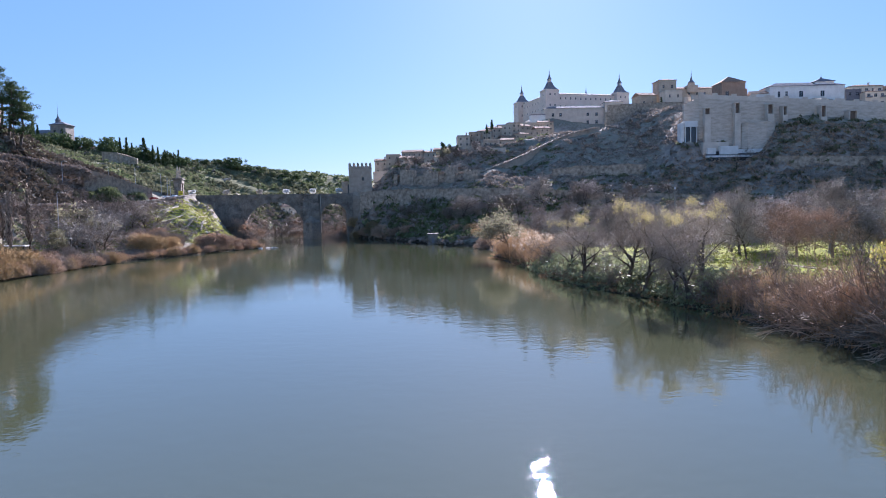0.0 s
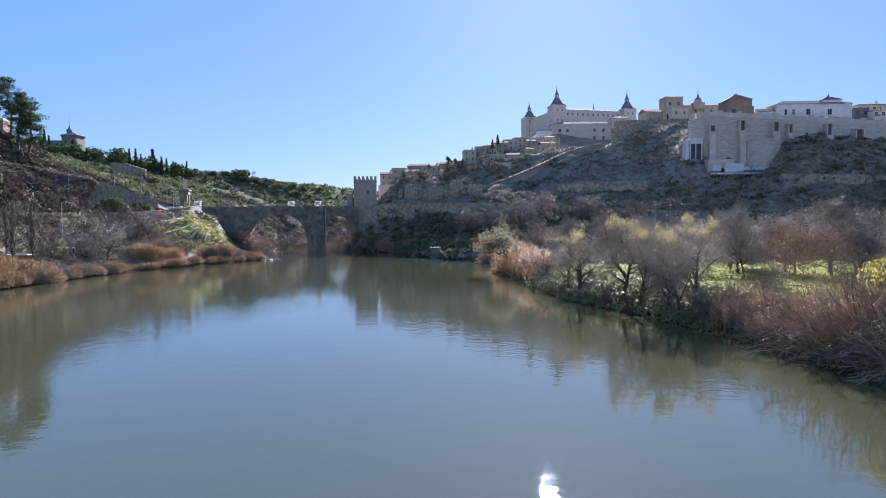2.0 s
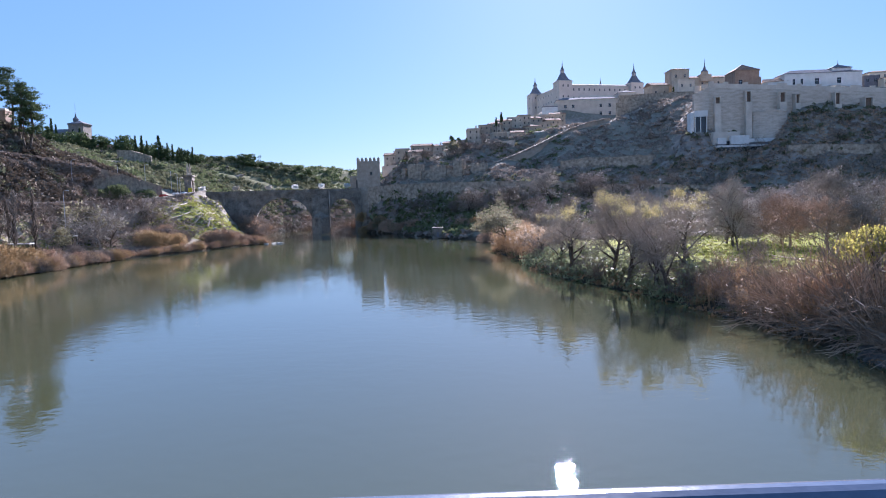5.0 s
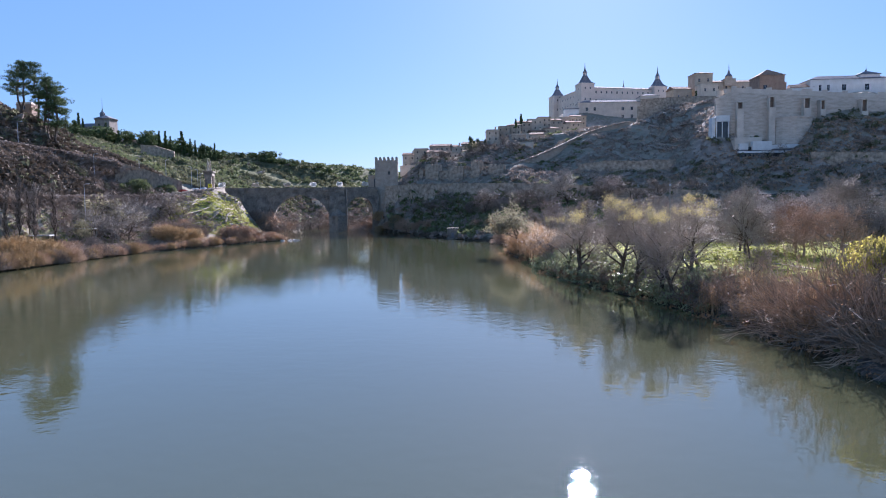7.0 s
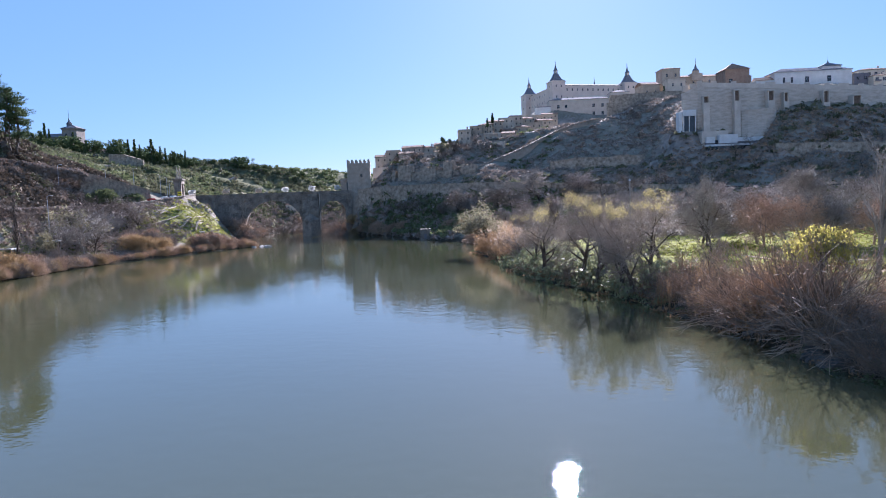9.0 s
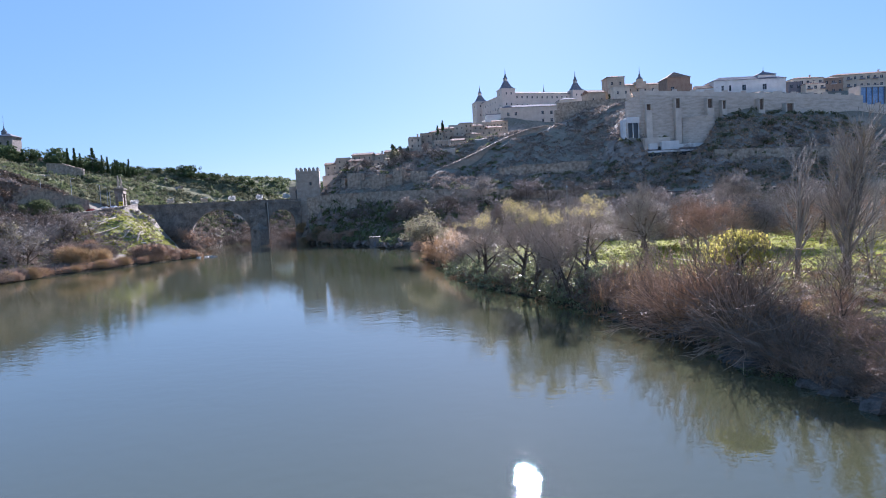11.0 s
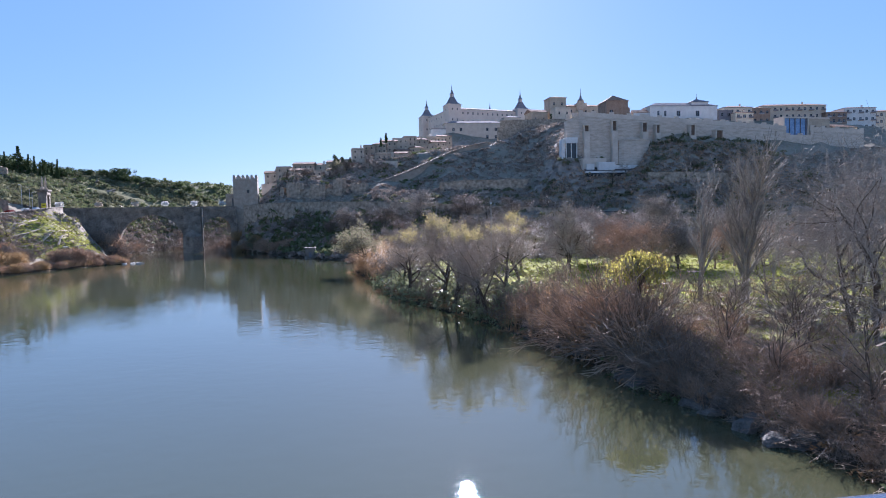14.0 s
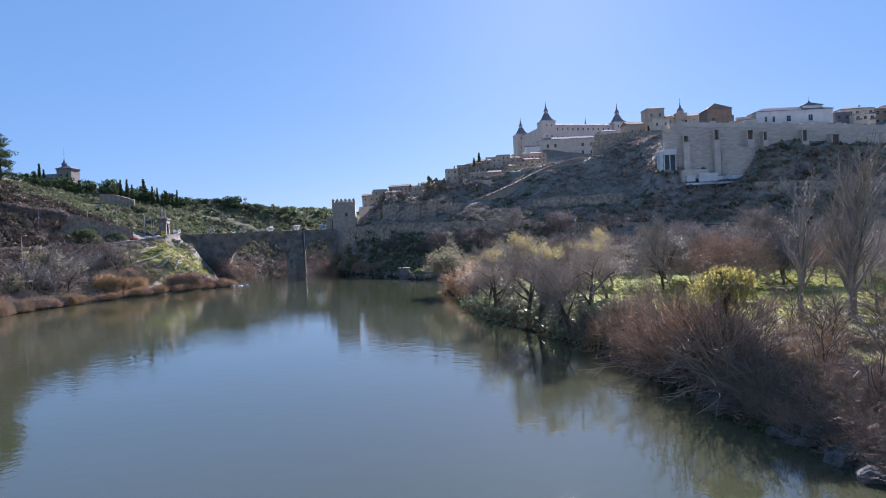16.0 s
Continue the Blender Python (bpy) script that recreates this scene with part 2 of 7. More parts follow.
def ground_material():
    """Soil, grass and bare rock, by the zones stored with the mesh."""
    m = bpy.data.materials.new("ground_cover")
    m.use_nodes = True
    n, l = m.node_tree.nodes, m.node_tree.links
    b = n["Principled BSDF"]
    co = n.new("ShaderNodeTexCoord")

    def noise_ramp(scale, low, high, detail=6):
        t, r = n.new("ShaderNodeTexNoise"), n.new("ShaderNodeValToRGB")
        t.inputs["Scale"].default_value, t.inputs["Detail"].default_value = scale, detail
        r.color_ramp.elements[0].position, r.color_ramp.elements[1].position = 0.38, 0.66
        r.color_ramp.elements[0].color, r.color_ramp.elements[1].color = (*low, 1), (*high, 1)
        l.new(co.outputs["Object"], t.inputs["Vector"])
        l.new(t.outputs[0], r.inputs[0])
        return t, r.outputs[0]

    hill_t, hill = noise_ramp(0.09, (0.24, 0.20, 0.165), (0.33, 0.28, 0.23), 9)
    _, grass = noise_ramp(0.35, (0.12, 0.13, 0.022), (0.26, 0.265, 0.04), 8)
    _, green = noise_ramp(0.12, (0.085, 0.088, 0.046), (0.185, 0.175, 0.10), 9)
    rock_t, rock = noise_ramp(0.22, (0.20, 0.175, 0.15), (0.36, 0.315, 0.265), 10)
    litter = n.new("ShaderNodeTexNoise")
    litter.inputs["Scale"].default_value, litter.inputs["Detail"].default_value, litter.inputs["Roughness"].default_value = 0.55, 8, 0.7
    l.new(co.outputs["Object"], litter.inputs["Vector"])
    spread, both = n.new("ShaderNodeMapRange"), n.new("ShaderNodeMix")
    spread.inputs["From Min"].default_value, spread.inputs["From Max"].default_value = 0.36, 0.64
    l.new(litter.outputs[0], spread.inputs[0])
    both.data_type = "RGBA"
    _, weeds = noise_ramp(0.07, (0.13, 0.13, 0.09), (0.23, 0.215, 0.155), 7)
    l.new(spread.outputs[0], both.inputs["Factor"])
    l.new(hill, both.inputs["A"])
    l.new(weeds, both.inputs["B"])
    now = both.outputs["Result"]
    _, mud = noise_ramp(0.8, (0.035, 0.030, 0.022), (0.085, 0.070, 0.050), 8)
    for zone, colour in (("green", green), ("rock", rock), ("grass", grass), ("mud", mud)):
        a, mx, th = n.new("ShaderNodeAttribute"), n.new("ShaderNodeMix"), n.new("ShaderNodeMapRange")
        a.attribute_name = zone
        mx.data_type = "RGBA"
        edge, add = n.new("ShaderNodeTexNoise"), n.new("ShaderNodeMath")
        edge.inputs["Scale"].default_value, edge.inputs["Detail"].default_value = 0.5, 5
        l.new(co.outputs["Object"], edge.inputs["Vector"])
        add.operation = "ADD"
        l.new(edge.outputs[0], add.inputs[0])
        l.new(a.outputs["Fac"], add.inputs[1])
        th.inputs["From Min"].default_value, th.inputs["From Max"].default_value = 0.85, 1.15
        l.new(add.outputs[0], th.inputs[0])
        l.new(th.outputs[0], mx.inputs["Factor"])
        l.new(now, mx.inputs["A"])
        l.new(colour, mx.inputs["B"])
        now = mx.outputs["Result"]
    l.new(now, b.inputs["Base Color"])
    b.inputs["Roughness"].default_value, b.inputs["Specular IOR Level"].default_value = 0.95, 0.02
    bp = n.new("ShaderNodeBump")
    bp.inputs["Strength"].default_value, bp.inputs["Distance"].default_value = 0.8, 1.2
    l.new(rock_t.outputs[0], bp.inputs["Height"])
    l.new(bp.outputs[0], b.inputs["Normal"])
    return m


WATER, GROUND = water_material(), ground_material()


# ---- mesh tools ----
class Shape:
    """Collects corners and faces of one mesh."""

    def __init__(self):
        self.v, self.f, self.count = [], [], 0

    def add(self, verts, faces):
        self.v.append(np.asarray(verts, float).reshape(-1, 3))
        self.f += [tuple(i + self.count for i in f) for f in faces]
        self.count += len(self.v[-1])
        return self

    def box(self, x0, x1, y0, y1, z0, z1, top=1.0, rz=0.0, about=(0, 0)):
        """A block; top: how far its upper face shrinks towards its middle."""
        cx, cy = (x0 + x1) / 2, (y0 + y1) / 2
        v = []
        for z, k in ((z0, 1.0), (z1, top)):
            for x, y in ((x0, y0), (x1, y0), (x1, y1), (x0, y1)):
                v.append((cx + (x - cx) * k, cy + (y - cy) * k, z))
        v = np.array(v)
        if rz:
            c, s = math.cos(rz), math.sin(rz)
            o = v[:, :2] - about
            v[:, 0], v[:, 1] = about[0] + c * o[:, 0] - s * o[:, 1], about[1] + s * o[:, 0] + c * o[:, 1]
        return self.add(v, [(3, 2, 1, 0), (4, 5, 6, 7), (0, 1, 5, 4), (1, 2, 6, 5), (2, 3, 7, 6), (3, 0, 4, 7)])

    def lathe(self, profile, sides=8, at=(0, 0), turn=0.0):
        """Rings of (radius, height) round an upright axis, closed at both ends."""
        v, f = [], []
        for r, z in profile:
            for k in range(sides):
                a = turn + 2 * math.pi * k / sides
                v.append((at[0] + r * math.cos(a), at[1] + r * math.sin(a), z))
        for i in range(len(profile) - 1):
            for k in range(sides):
                j = (k + 1) % sides
                f.append((i * sides + k, i * sides + j, (i + 1) * sides + j, (i + 1) * sides + k))
        f += [tuple(range(sides - 1, -1, -1)), tuple(range((len(profile) - 1) * sides, len(profile) * sides))]
        return self.add(v, f)

    def tube(self, points, radii, sides=5):
        points = [Vector(p) for p in points]
        v, f = [], []
        for i, p in enumerate(points):
            d = (points[min(i + 1, len(points) - 1)] - points[max(i - 1, 0)]).normalized()
            a = d.cross(Vector((0.31, 0.17, 0.93) if abs(d.z) < 0.9 else (1, 0.2, 0))).normalized()
            b = d.cross(a)
            for k in range(sides):
                t = 2 * math.pi * k / sides
                v.append(p + (a * math.cos(t) + b * math.sin(t)) * radii[i])
        for i in range(len(points) - 1):
            for k in range(sides):
                j = (k + 1) % sides
                f.append((i * sides + k, i * sides + j, (i + 1) * sides + j, (i + 1) * sides + k))
        f.append(tuple(range(sides - 1, -1, -1)))
        f.append(tuple((len(points) - 1) * sides + k for k in range(sides)))
        return self.add([tuple(p) for p in v], f)

    def hip(self, x0, x1, y0, y1, z0, h, over=0.4, ridge=None):
        """A hipped roof; ridge: half the ridge's length, along x."""
        x0, x1, y0, y1 = x0 - over, x1 + over, y0 - over, y1 + over
        cx, cy = (x0 + x1) / 2, (y0 + y1) / 2
        r = max(0.02, (x1 - x0 - (y1 - y0)) / 2) if ridge is None else ridge
        t = 0.25
        v = [(x0, y0, z0), (x1, y0, z0), (x1, y1, z0), (x0, y1, z0), (x0, y0, z0 + t), (x1, y0, z0 + t), (x1, y1, z0 + t), (x0, y1, z0 + t), (cx - r, cy, z0 + t + h), (cx + r, cy, z0 + t + h)]
        return self.add(v, [(3, 2, 1, 0), (0, 1, 5, 4), (1, 2, 6, 5), (2, 3, 7, 6), (3, 0, 4, 7), (4, 5, 9, 8), (6, 7, 8, 9), (5, 6, 9), (7, 4, 8)])

    def gable(self, x0, x1, y0, y1, z0, h, over=0.4):
        x0, x1, y0, y1, t = x0 - over, x1 + over, y0 - over, y1 + over, 0.25
        cy = (y0 + y1) / 2
        v = [(x0, y0, z0), (x1, y0, z0), (x1, y1, z0), (x0, y1, z0), (x0, y0, z0 + t), (x1, y0, z0 + t), (x1, y1, z0 + t), (x0, y1, z0 + t), (x0, cy, z0 + t + h), (x1, cy, z0 + t + h)]
        return self.add(v, [(3, 2, 1, 0), (0, 1, 5, 4), (2, 3, 7, 6), (4, 5, 9, 8), (6, 7, 8, 9), (1, 2, 6, 9, 5), (3, 0, 4, 8, 7)])

    def mesh(self, name, mat, smooth=False):
        me = bpy.data.meshes.new(name)
        me.from_pydata(np.concatenate(self.v).tolist() if self.v else [], [], self.f)
        me.materials.append(mat)
        if smooth:
            me.polygons.foreach_set("use_smooth", [True] * len(me.polygons))
        return me


def quads(name, centres, ups, rights, mat):
    """One mesh of many loose four-cornered leaves or blades, quickly."""
    v = np.stack([centres - ups - rights, centres - ups + rights, centres + ups + rights * 0.55, centres + ups - rights * 0.55], 1).reshape(-1, 3)
    me = bpy.data.meshes.new(name)
    me.from_pydata(v.tolist(), [], np.arange(len(v)).reshape(-1, 4).tolist())
    me.materials.append(mat)
    return me


def thing(name, label, category, x=0.0, y=0.0, z=0.0, rz=0.0, group="", kind="", mesh=None):
    ob = new(name, mesh)
    ob.matrix_world = pose(x, y, z, 0, 0, rz)
    return tagged(ob, label, category, group, kind)


def part(name, shape, mat, parent, label="", at=None):
    """One mesh under a thing or a part; shape: a Shape or a mesh that is shared."""
    me = shape.mesh(name, mat) if isinstance(shape, Shape) else shape
    ob = new(name, me)
    ob.parent = parent
    if at is not None:
        ob.matrix_basis = at
    return tagged(ob, label)


# ---- the ground ----
RIGHT_SHORE = [(50, -600), (50, -60), (48.5, 0), (46.4, 24), (45.2, 32.6), (44.4, 38.4), (43.4, 43.3), (42.3, 48.7), (41, 58), (39.2, 72), (37.3, 81), (35.5, 88.5), (32.3, 100), (28.1, 110.3), (23, 127.5), (20.5, 150), (14.5, 190), (19, 215), (12, 240), (-3, 264), (-12, 285), (-28, 320), (-45, 345), (-58, 375), (-50, 420), (10, 440), (120, 470)]
LEFT_SHORE = [(-112, -600), (-110, 0), (-104, 100), (-101, 148), (-100, 180), (-98, 200), (-89, 222), (-80, 250), (-71, 264), (-82, 280), (-98, 310), (-106, 340), (-108, 390), (-106, 430), (-80, 455), (-20, 475), (110, 510)]
ROAD_LEFT = [(-131, 333, 23.2), (-128, 312, 22), (-131, 285, 19.6), (-134, 262, 18.2), (-134, 235, 17.6), (-131, 200, 17), (-129, 150, 17), (-128, 60, 17)]
ROAD_RIGHT = [(-40, 352, 22.6), (-24, 338, 23.4), (0, 322, 23), (20, 313, 22.6), (40, 307, 21.8), (70, 300, 19.6), (96, 296, 18.2), (125, 288, 17), (165, 276, 16), (230, 258, 16)]


def spaced(line, step):
    """Points every step metres along a line."""
    line = np.array(line, float)
    out = []
    for a, b in zip(line[:-1], line[1:]):
        k = max(1, int(np.linalg.norm((b - a)[:2]) / step))
        out += [a + (b - a) * i / k for i in range(k)]
    return np.array(out + [line[-1]])


def pushed(line, off):
    """A line moved sideways, to its right-hand side when off is positive."""
    line = np.array(line, float)
    d = np.gradient(line[:, :2], axis=0)
    d /= np.linalg.norm(d, axis=1)[:, None] + 1e-9
    out = line.copy()
    out[:, 0] += d[:, 1] * off
    out[:, 1] -= d[:, 0] * off
    return out


knots = []
for shore, side in ((RIGHT_SHORE, 1), (LEFT_SHORE, -1)):
    s = spaced(shore, 9)
    knots += [(x, y, -0.15) for x, y in s]
    knots += [(x, y, -2.5) for x, y in pushed(s, -7 * side)[::2]]
    near = [p for p in pushed(s, 5.5 * side) if p[1] < 255]
    knots += [(x, y, 2.9 if side > 0 else 2.0) for x, y in near]
knots += [(x, y, -4) for x, y in spaced([(-30, -600), (-30, 0), (-30, 150), (-35, 240), (-60, 320), (-80, 400), (-70, 435)], 25)]
# roads, cut into the slopes on both sides
for road, half in ((ROAD_LEFT, 5), (ROAD_RIGHT, 5)):
    s = spaced(road, 10)
    for off in (-half, 0, half):
        for x, y, z in pushed(s, off):
            if road is ROAD_RIGHT and off > 0 and x < 70:
                continue
            knots.append((x, y, z))
    if road is ROAD_RIGHT:
        knots += [(x, y, z) for x, y, z in pushed(s, 3.4) if x < 70]
        knots += [(x, y, z - 9.0) for x, y, z in pushed(s, 7.2) if -36 < x < 40]
        knots += [(x, y, z - 5.0) for x, y, z in pushed(s, 7.2) if 40 <= x < 70]
# right: the riverside park and the foot of the hill
knots += [(58, 20, 3.4), (58, 60, 3.5), (56, 95, 3.5), (80, 40, 3.6), (80, 80, 3.7), (75, 120, 3.8), (60, 150, 3.9), (45, 130, 3.5), (110, 110, 4.2), (110, 60, 4.2), (100, 160, 4.6), (40, 190, 3.5), (70, 200, 4.8), (150, 150, 6), (130, 200, 6.5)]
knots += [(35, 235, 4), (60, 245, 6), (100, 250, 8), (150, 240, 9), (220, 215, 10), (200, 150, 8), (20, 262, 6), (45, 280, 11), (75, 277, 11), (110, 275, 11), (5, 285, 8), (-12, 305, 9), (-25, 330, 12)]
# right: the crag, the terraces and the hilltop
knots += [(-38, 372, 31), (-34, 396, 38.5), (-12, 392, 38.5), (-10, 345, 25.5), (10, 335, 25.5), (12, 420, 46), (38, 420, 53), (35, 345, 30), (40, 380, 41), (60, 330, 28), (71, 375, 48), (56, 440, 60), (95, 345, 36), (90, 320, 25), (105, 390, 61), (112, 330, 33), (120, 318, 30), (117, 350, 47), (122, 418, 70), (150, 412, 69), (118, 375, 58)]
knots += [(64, 535, 72), (87, 540, 74), (102, 545, 78.5), (154, 540, 79), (145, 500, 79), (184, 500, 79), (60, 480, 65), (98, 618, 99), (140, 628, 100), (190, 645, 100), (88, 695, 99), (165, 710, 100), (220, 640, 96), (110, 470, 76), (60, 620, 80), (40, 700, 60), (10, 520, 52), (-20, 480, 42)]
knots += [(132, 345, 66), (165, 350, 66), (225, 348, 62), (265, 350, 57), (180, 400, 73), (240, 398, 74.5), (300, 412, 75), (360, 412, 72), (150, 435, 79), (170, 450, 79), (300, 360, 56), (300, 500, 80), (400, 450, 70)]
knots += [(119, 325, 45), (124, 326, 45.5), (127, 319, 34.5), (140, 322, 35.5), (155, 322, 37), (163, 320, 46), (172, 320, 53), (190, 320, 54), (206, 320, 52), (222, 318, 46), (240, 318, 45), (270, 322, 48), (154, 302, 34.8), (180, 302, 34.5), (204, 302, 34), (154, 295, 27), (180, 294, 26.5), (204, 293, 26), (140, 305, 29), (230, 295, 30), (280, 280, 30)]
# left: park, slope under the road, retained terrace, ridges
knots += [(-113, 190, 5), (-120, 165, 5), (-118, 150, 4.8), (-118.5, 178, 5), (-119, 200, 5.2), (-116, 215, 5.2), (-112, 240, 6), (-118, 130, 4.5), (-120, 60, 4.5), (-106, 272, 13.5), (-112, 290, 17), (-97, 266, 7), (-104, 250, 6), (-90, 272, 5), (-112, 315, 17)]
knots += [(-138, 297, 25.5), (-145, 277, 29.5), (-149, 262, 32.5), (-159, 235, 36), (-161, 215, 36), (-160, 180, 36), (-160, 100, 35), (-145, 232, 27), (-145, 205, 26), (-144, 160, 26), (-153.5, 234, 35.5), (-154, 215, 35.8), (-153, 180, 36), (-161, 247, 45), (-166, 250, 49), (-172, 256, 51), (-170, 225, 47), (-168, 190, 46), (-178, 275, 46), (-175, 300, 36), (-160, 320, 29), (-200, 350, 44), (-230, 300, 55), (-200, 120, 45)]
knots += [(-370, 560, 88), (-332, 552, 74), (-319, 550, 72), (-290, 560, 65), (-256, 560, 61), (-213, 560, 55), (-189, 560, 56), (-170, 560, 52), (-157, 560, 49), (-135, 560, 45), (-116, 560, 37), (-106, 560, 29), (-93, 560, 21), (-60, 560, 16), (-230, 452, 49), (-209, 452, 48), (-200, 440, 42), (-170, 430, 33), (-150, 395, 26), (-145, 350, 23.5), (-260, 430, 54), (-300, 480, 66), (-340, 400, 75)]
knots += [(-300, 900, 70), (-252, 900, 72), (-213, 900, 67), (-187, 900, 69), (-164, 900, 64), (-130, 900, 58), (-60, 900, 45), (60, 900, 50), (-120, 720, 22), (-240, 720, 40), (0, 640, 40), (0, 800, 40), (300, 800, 60), (500, 600, 60), (-500, 700, 80), (-500, 300, 70), (-400, 0, 30), (400, 150, 25), (300, 0, 12), (300, -500, 12), (-400, -500, 20)]
knots += [(r * math.cos(a), r * math.sin(a), 30) for r in (1600, 3000, 5000) for a in np.linspace(0, 2 * math.pi, 12, endpoint=False)]
knots = np.array(knots, float)


def rbf_weights(p):
    d = np.linalg.norm(p[:, None, :2] - p[None, :, :2], axis=2)
    a = np.zeros((len(p) + 3, len(p) + 3))
    a[: len(p), : len(p)] = -d - 0.05 * np.eye(len(p)) * -1
    a[: len(p), len(p) :] = np.c_[np.ones(len(p)), p[:, :2] / 1000]
    a[len(p) :, : len(p)] = a[: len(p), len(p) :].T
    return np.linalg.lstsq(a, np.r_[p[:, 2], 0, 0, 0], rcond=None)[0]


WEIGHTS = rbf_weights(knots)


def bare_height(x, y):
    """The height of the smooth ground at arrays of x and y."""
    x, y = np.ravel(x).astype(float), np.ravel(y).astype(float)
    out = np.empty(len(x))
    for i in range(0, len(x), 20000):
        s = slice(i, i + 20000)
        d = np.hypot(x[s, None] - knots[None, :, 0], y[s, None] - knots[None, :, 1])
        out[s] = -d @ WEIGHTS[:-3] + WEIGHTS[-3] + (x[s] * WEIGHTS[-2] + y[s] * WEIGHTS[-1]) / 1000
    return out


def value_noise(x, y, seed=0):
    r = np.random.RandomState(seed).rand(64, 64)
    xi, yi = np.floor(x).astype(int), np.floor(y).astype(int)
    fx, fy = x - xi, y - yi
    fx, fy = fx * fx * (3 - 2 * fx), fy * fy * (3 - 2 * fy)
    g = lambda a, b: r[(xi + a) % 64, (yi + b) % 64]
    return (g(0, 0) * (1 - fx) + g(1, 0) * fx) * (1 - fy) + (g(0, 1) * (1 - fx) + g(1, 1) * fx) * fy - 0.5


def line_distance(x, y, line):
    best = np.full(len(x), 1e9)
    pts = np.array(line, float)[:, :2]
    for a, b in zip(pts[:-1], pts[1:]):
        d = b - a
        t = np.clip(((x - a[0]) * d[0] + (y - a[1]) * d[1]) / (d @ d), 0, 1)
        best = np.minimum(best, np.hypot(x - a[0] - t * d[0], y - a[1] - t * d[1]))
    return best


def ground_height(x, y):
    x, y = np.ravel(x).astype(float), np.ravel(y).astype(float)
    z = bare_height(x, y)
    rough = np.clip((z - 4) / 10, 0.06, 1)
    rough = rough * np.clip((np.minimum(line_distance(x, y, ROAD_LEFT), line_distance(x, y, ROAD_RIGHT)) - 4) / 5, 0, 1)
    rough = np.where(z < 1, 0.06, rough)
    return z + rough * (5.0 * value_noise(x / 24, y / 24, 1) + 3.0 * value_noise(x / 9, y / 9, 2) + 2.0 * value_noise(x / 5.1, y / 5.1, 3))


def ground_at(x, y):
    return float(ground_height([x], [y])[0])


def graded(parts):
    """Coordinates with a spacing of their own in each stretch."""
    out = []
    for a, b, step in parts:
        out += list(np.arange(a, b, step))
    return np.array(out + [parts[-1][1]])


gx = graded([(-5000, -1400, 450), (-1400, -500, 60), (-500, -240, 8), (-240, 20, 3), (20, 64, 1.6), (64, 240, 3), (240, 420, 6), (420, 1400, 60), (1400, 5000, 450)])
gy = graded([(-5000, -1400, 450), (-1400, -200, 80), (-200, 20, 10), (20, 120, 1.8), (120, 460, 3), (460, 720, 6), (720, 1100, 16), (1100, 1600, 70), (1600, 5000, 450)])
mx, my = np.meshgrid(gx, gy, indexing="ij")
mz = ground_height(mx, my)
idx = np.arange(mx.size).reshape(mx.shape)
ground_mesh = bpy.data.meshes.new("ground")
ground_mesh.from_pydata(np.c_[mx.ravel(), my.ravel(), mz].tolist(), [], np.stack([idx[:-1, :-1], idx[1:, :-1], idx[1:, 1:], idx[:-1, 1:]], -1).reshape(-1, 4).tolist())
ground_mesh.materials.append(GROUND)
ground_mesh.polygons.foreach_set("use_smooth", [True] * len(ground_mesh.polygons))
fx, fy = mx.ravel(), my.ravel()
slope = np.hypot(*np.gradient(mz.reshape(mx.shape), gx, gy)).ravel()
zones = {
    "grass": (((fx > 47) | ((fx > 27) & (fy > 88))) & (fx < 150) & (fy > 10) & (fy < 172) & (mz < 6) & (mz > 1.8)) * np.where((fy < 78) & (fx > 50), 0.50, 0.75) + ((fx > -116) & (fx < -92) & (fy > 245) & (fy < 312) & (mz > 3)) * 0.52 + ((fx < -106) & (fx > -124) & (fy > 100) & (fy < 245)) * 0.42,
    "green": ((fx < -60) & (fy > 335)) * 0.75 + ((fx < -140)) * 0.3 + ((fx < -103) & (fx > -126) & (fy > 90) & (fy < 245)) * 0.6,
    "mud": np.clip((2.6 - mz) / 1.6, 0, 0.8),
    "rock": np.clip((slope - 0.7) * 1.4, 0, 0.7) * (mz > 6),
}
for zone, values in zones.items():
    ground_mesh.attributes.new(zone, "FLOAT", "POINT").data.foreach_set("value", np.asarray(values, np.float32))
ground = thing("ground", "river valley ground of soil, grass and rocky slopes", "ground", kind="structure", mesh=ground_mesh)

river = thing("water", "calm murky green-brown river water with small ripples", "water", kind="structure", mesh=Shape().add([(-700, -900, 0), (700, -900, 0), (700, 700, 0), (-700, 700, 0)], [(0, 1, 2, 3)]).mesh("water", WATER))


# ---- building parts ----
WINDOWS = {}


def window_meshes(w, h, framed):
    """Shared meshes of a window w x h metres: surround with sill and lintel, dark pane, crossing bars."""
    key = (round(w, 2), round(h, 2), framed.name)
    if key not in WINDOWS:
        s, e = Shape(), 0.14
        s.box(-w / 2 - e, -w / 2, -0.12, 0.05, -h / 2, h / 2).box(w / 2, w / 2 + e, -0.12, 0.05, -h / 2, h / 2)
        s.box(-w / 2 - e, w / 2 + e, -0.12, 0.05, h / 2, h / 2 + e).box(-w / 2 - 0.25, w / 2 + 0.25, -0.22, 0.05, -h / 2 - 0.16, -h / 2)
        pane = Shape().box(-w / 2, w / 2, -0.03, 0.03, -h / 2, h / 2)
        bars = Shape().box(-0.04, 0.04, -0.07, -0.03, -h / 2, h / 2).box(-w / 2, w / 2, -0.066, -0.034, h * 0.1, h * 0.1 + 0.07)
        WINDOWS[key] = (s.mesh("window_frame", framed), pane.mesh("pane", GLASS), bars.mesh("glazing_bar", METAL))
    return WINDOWS[key]


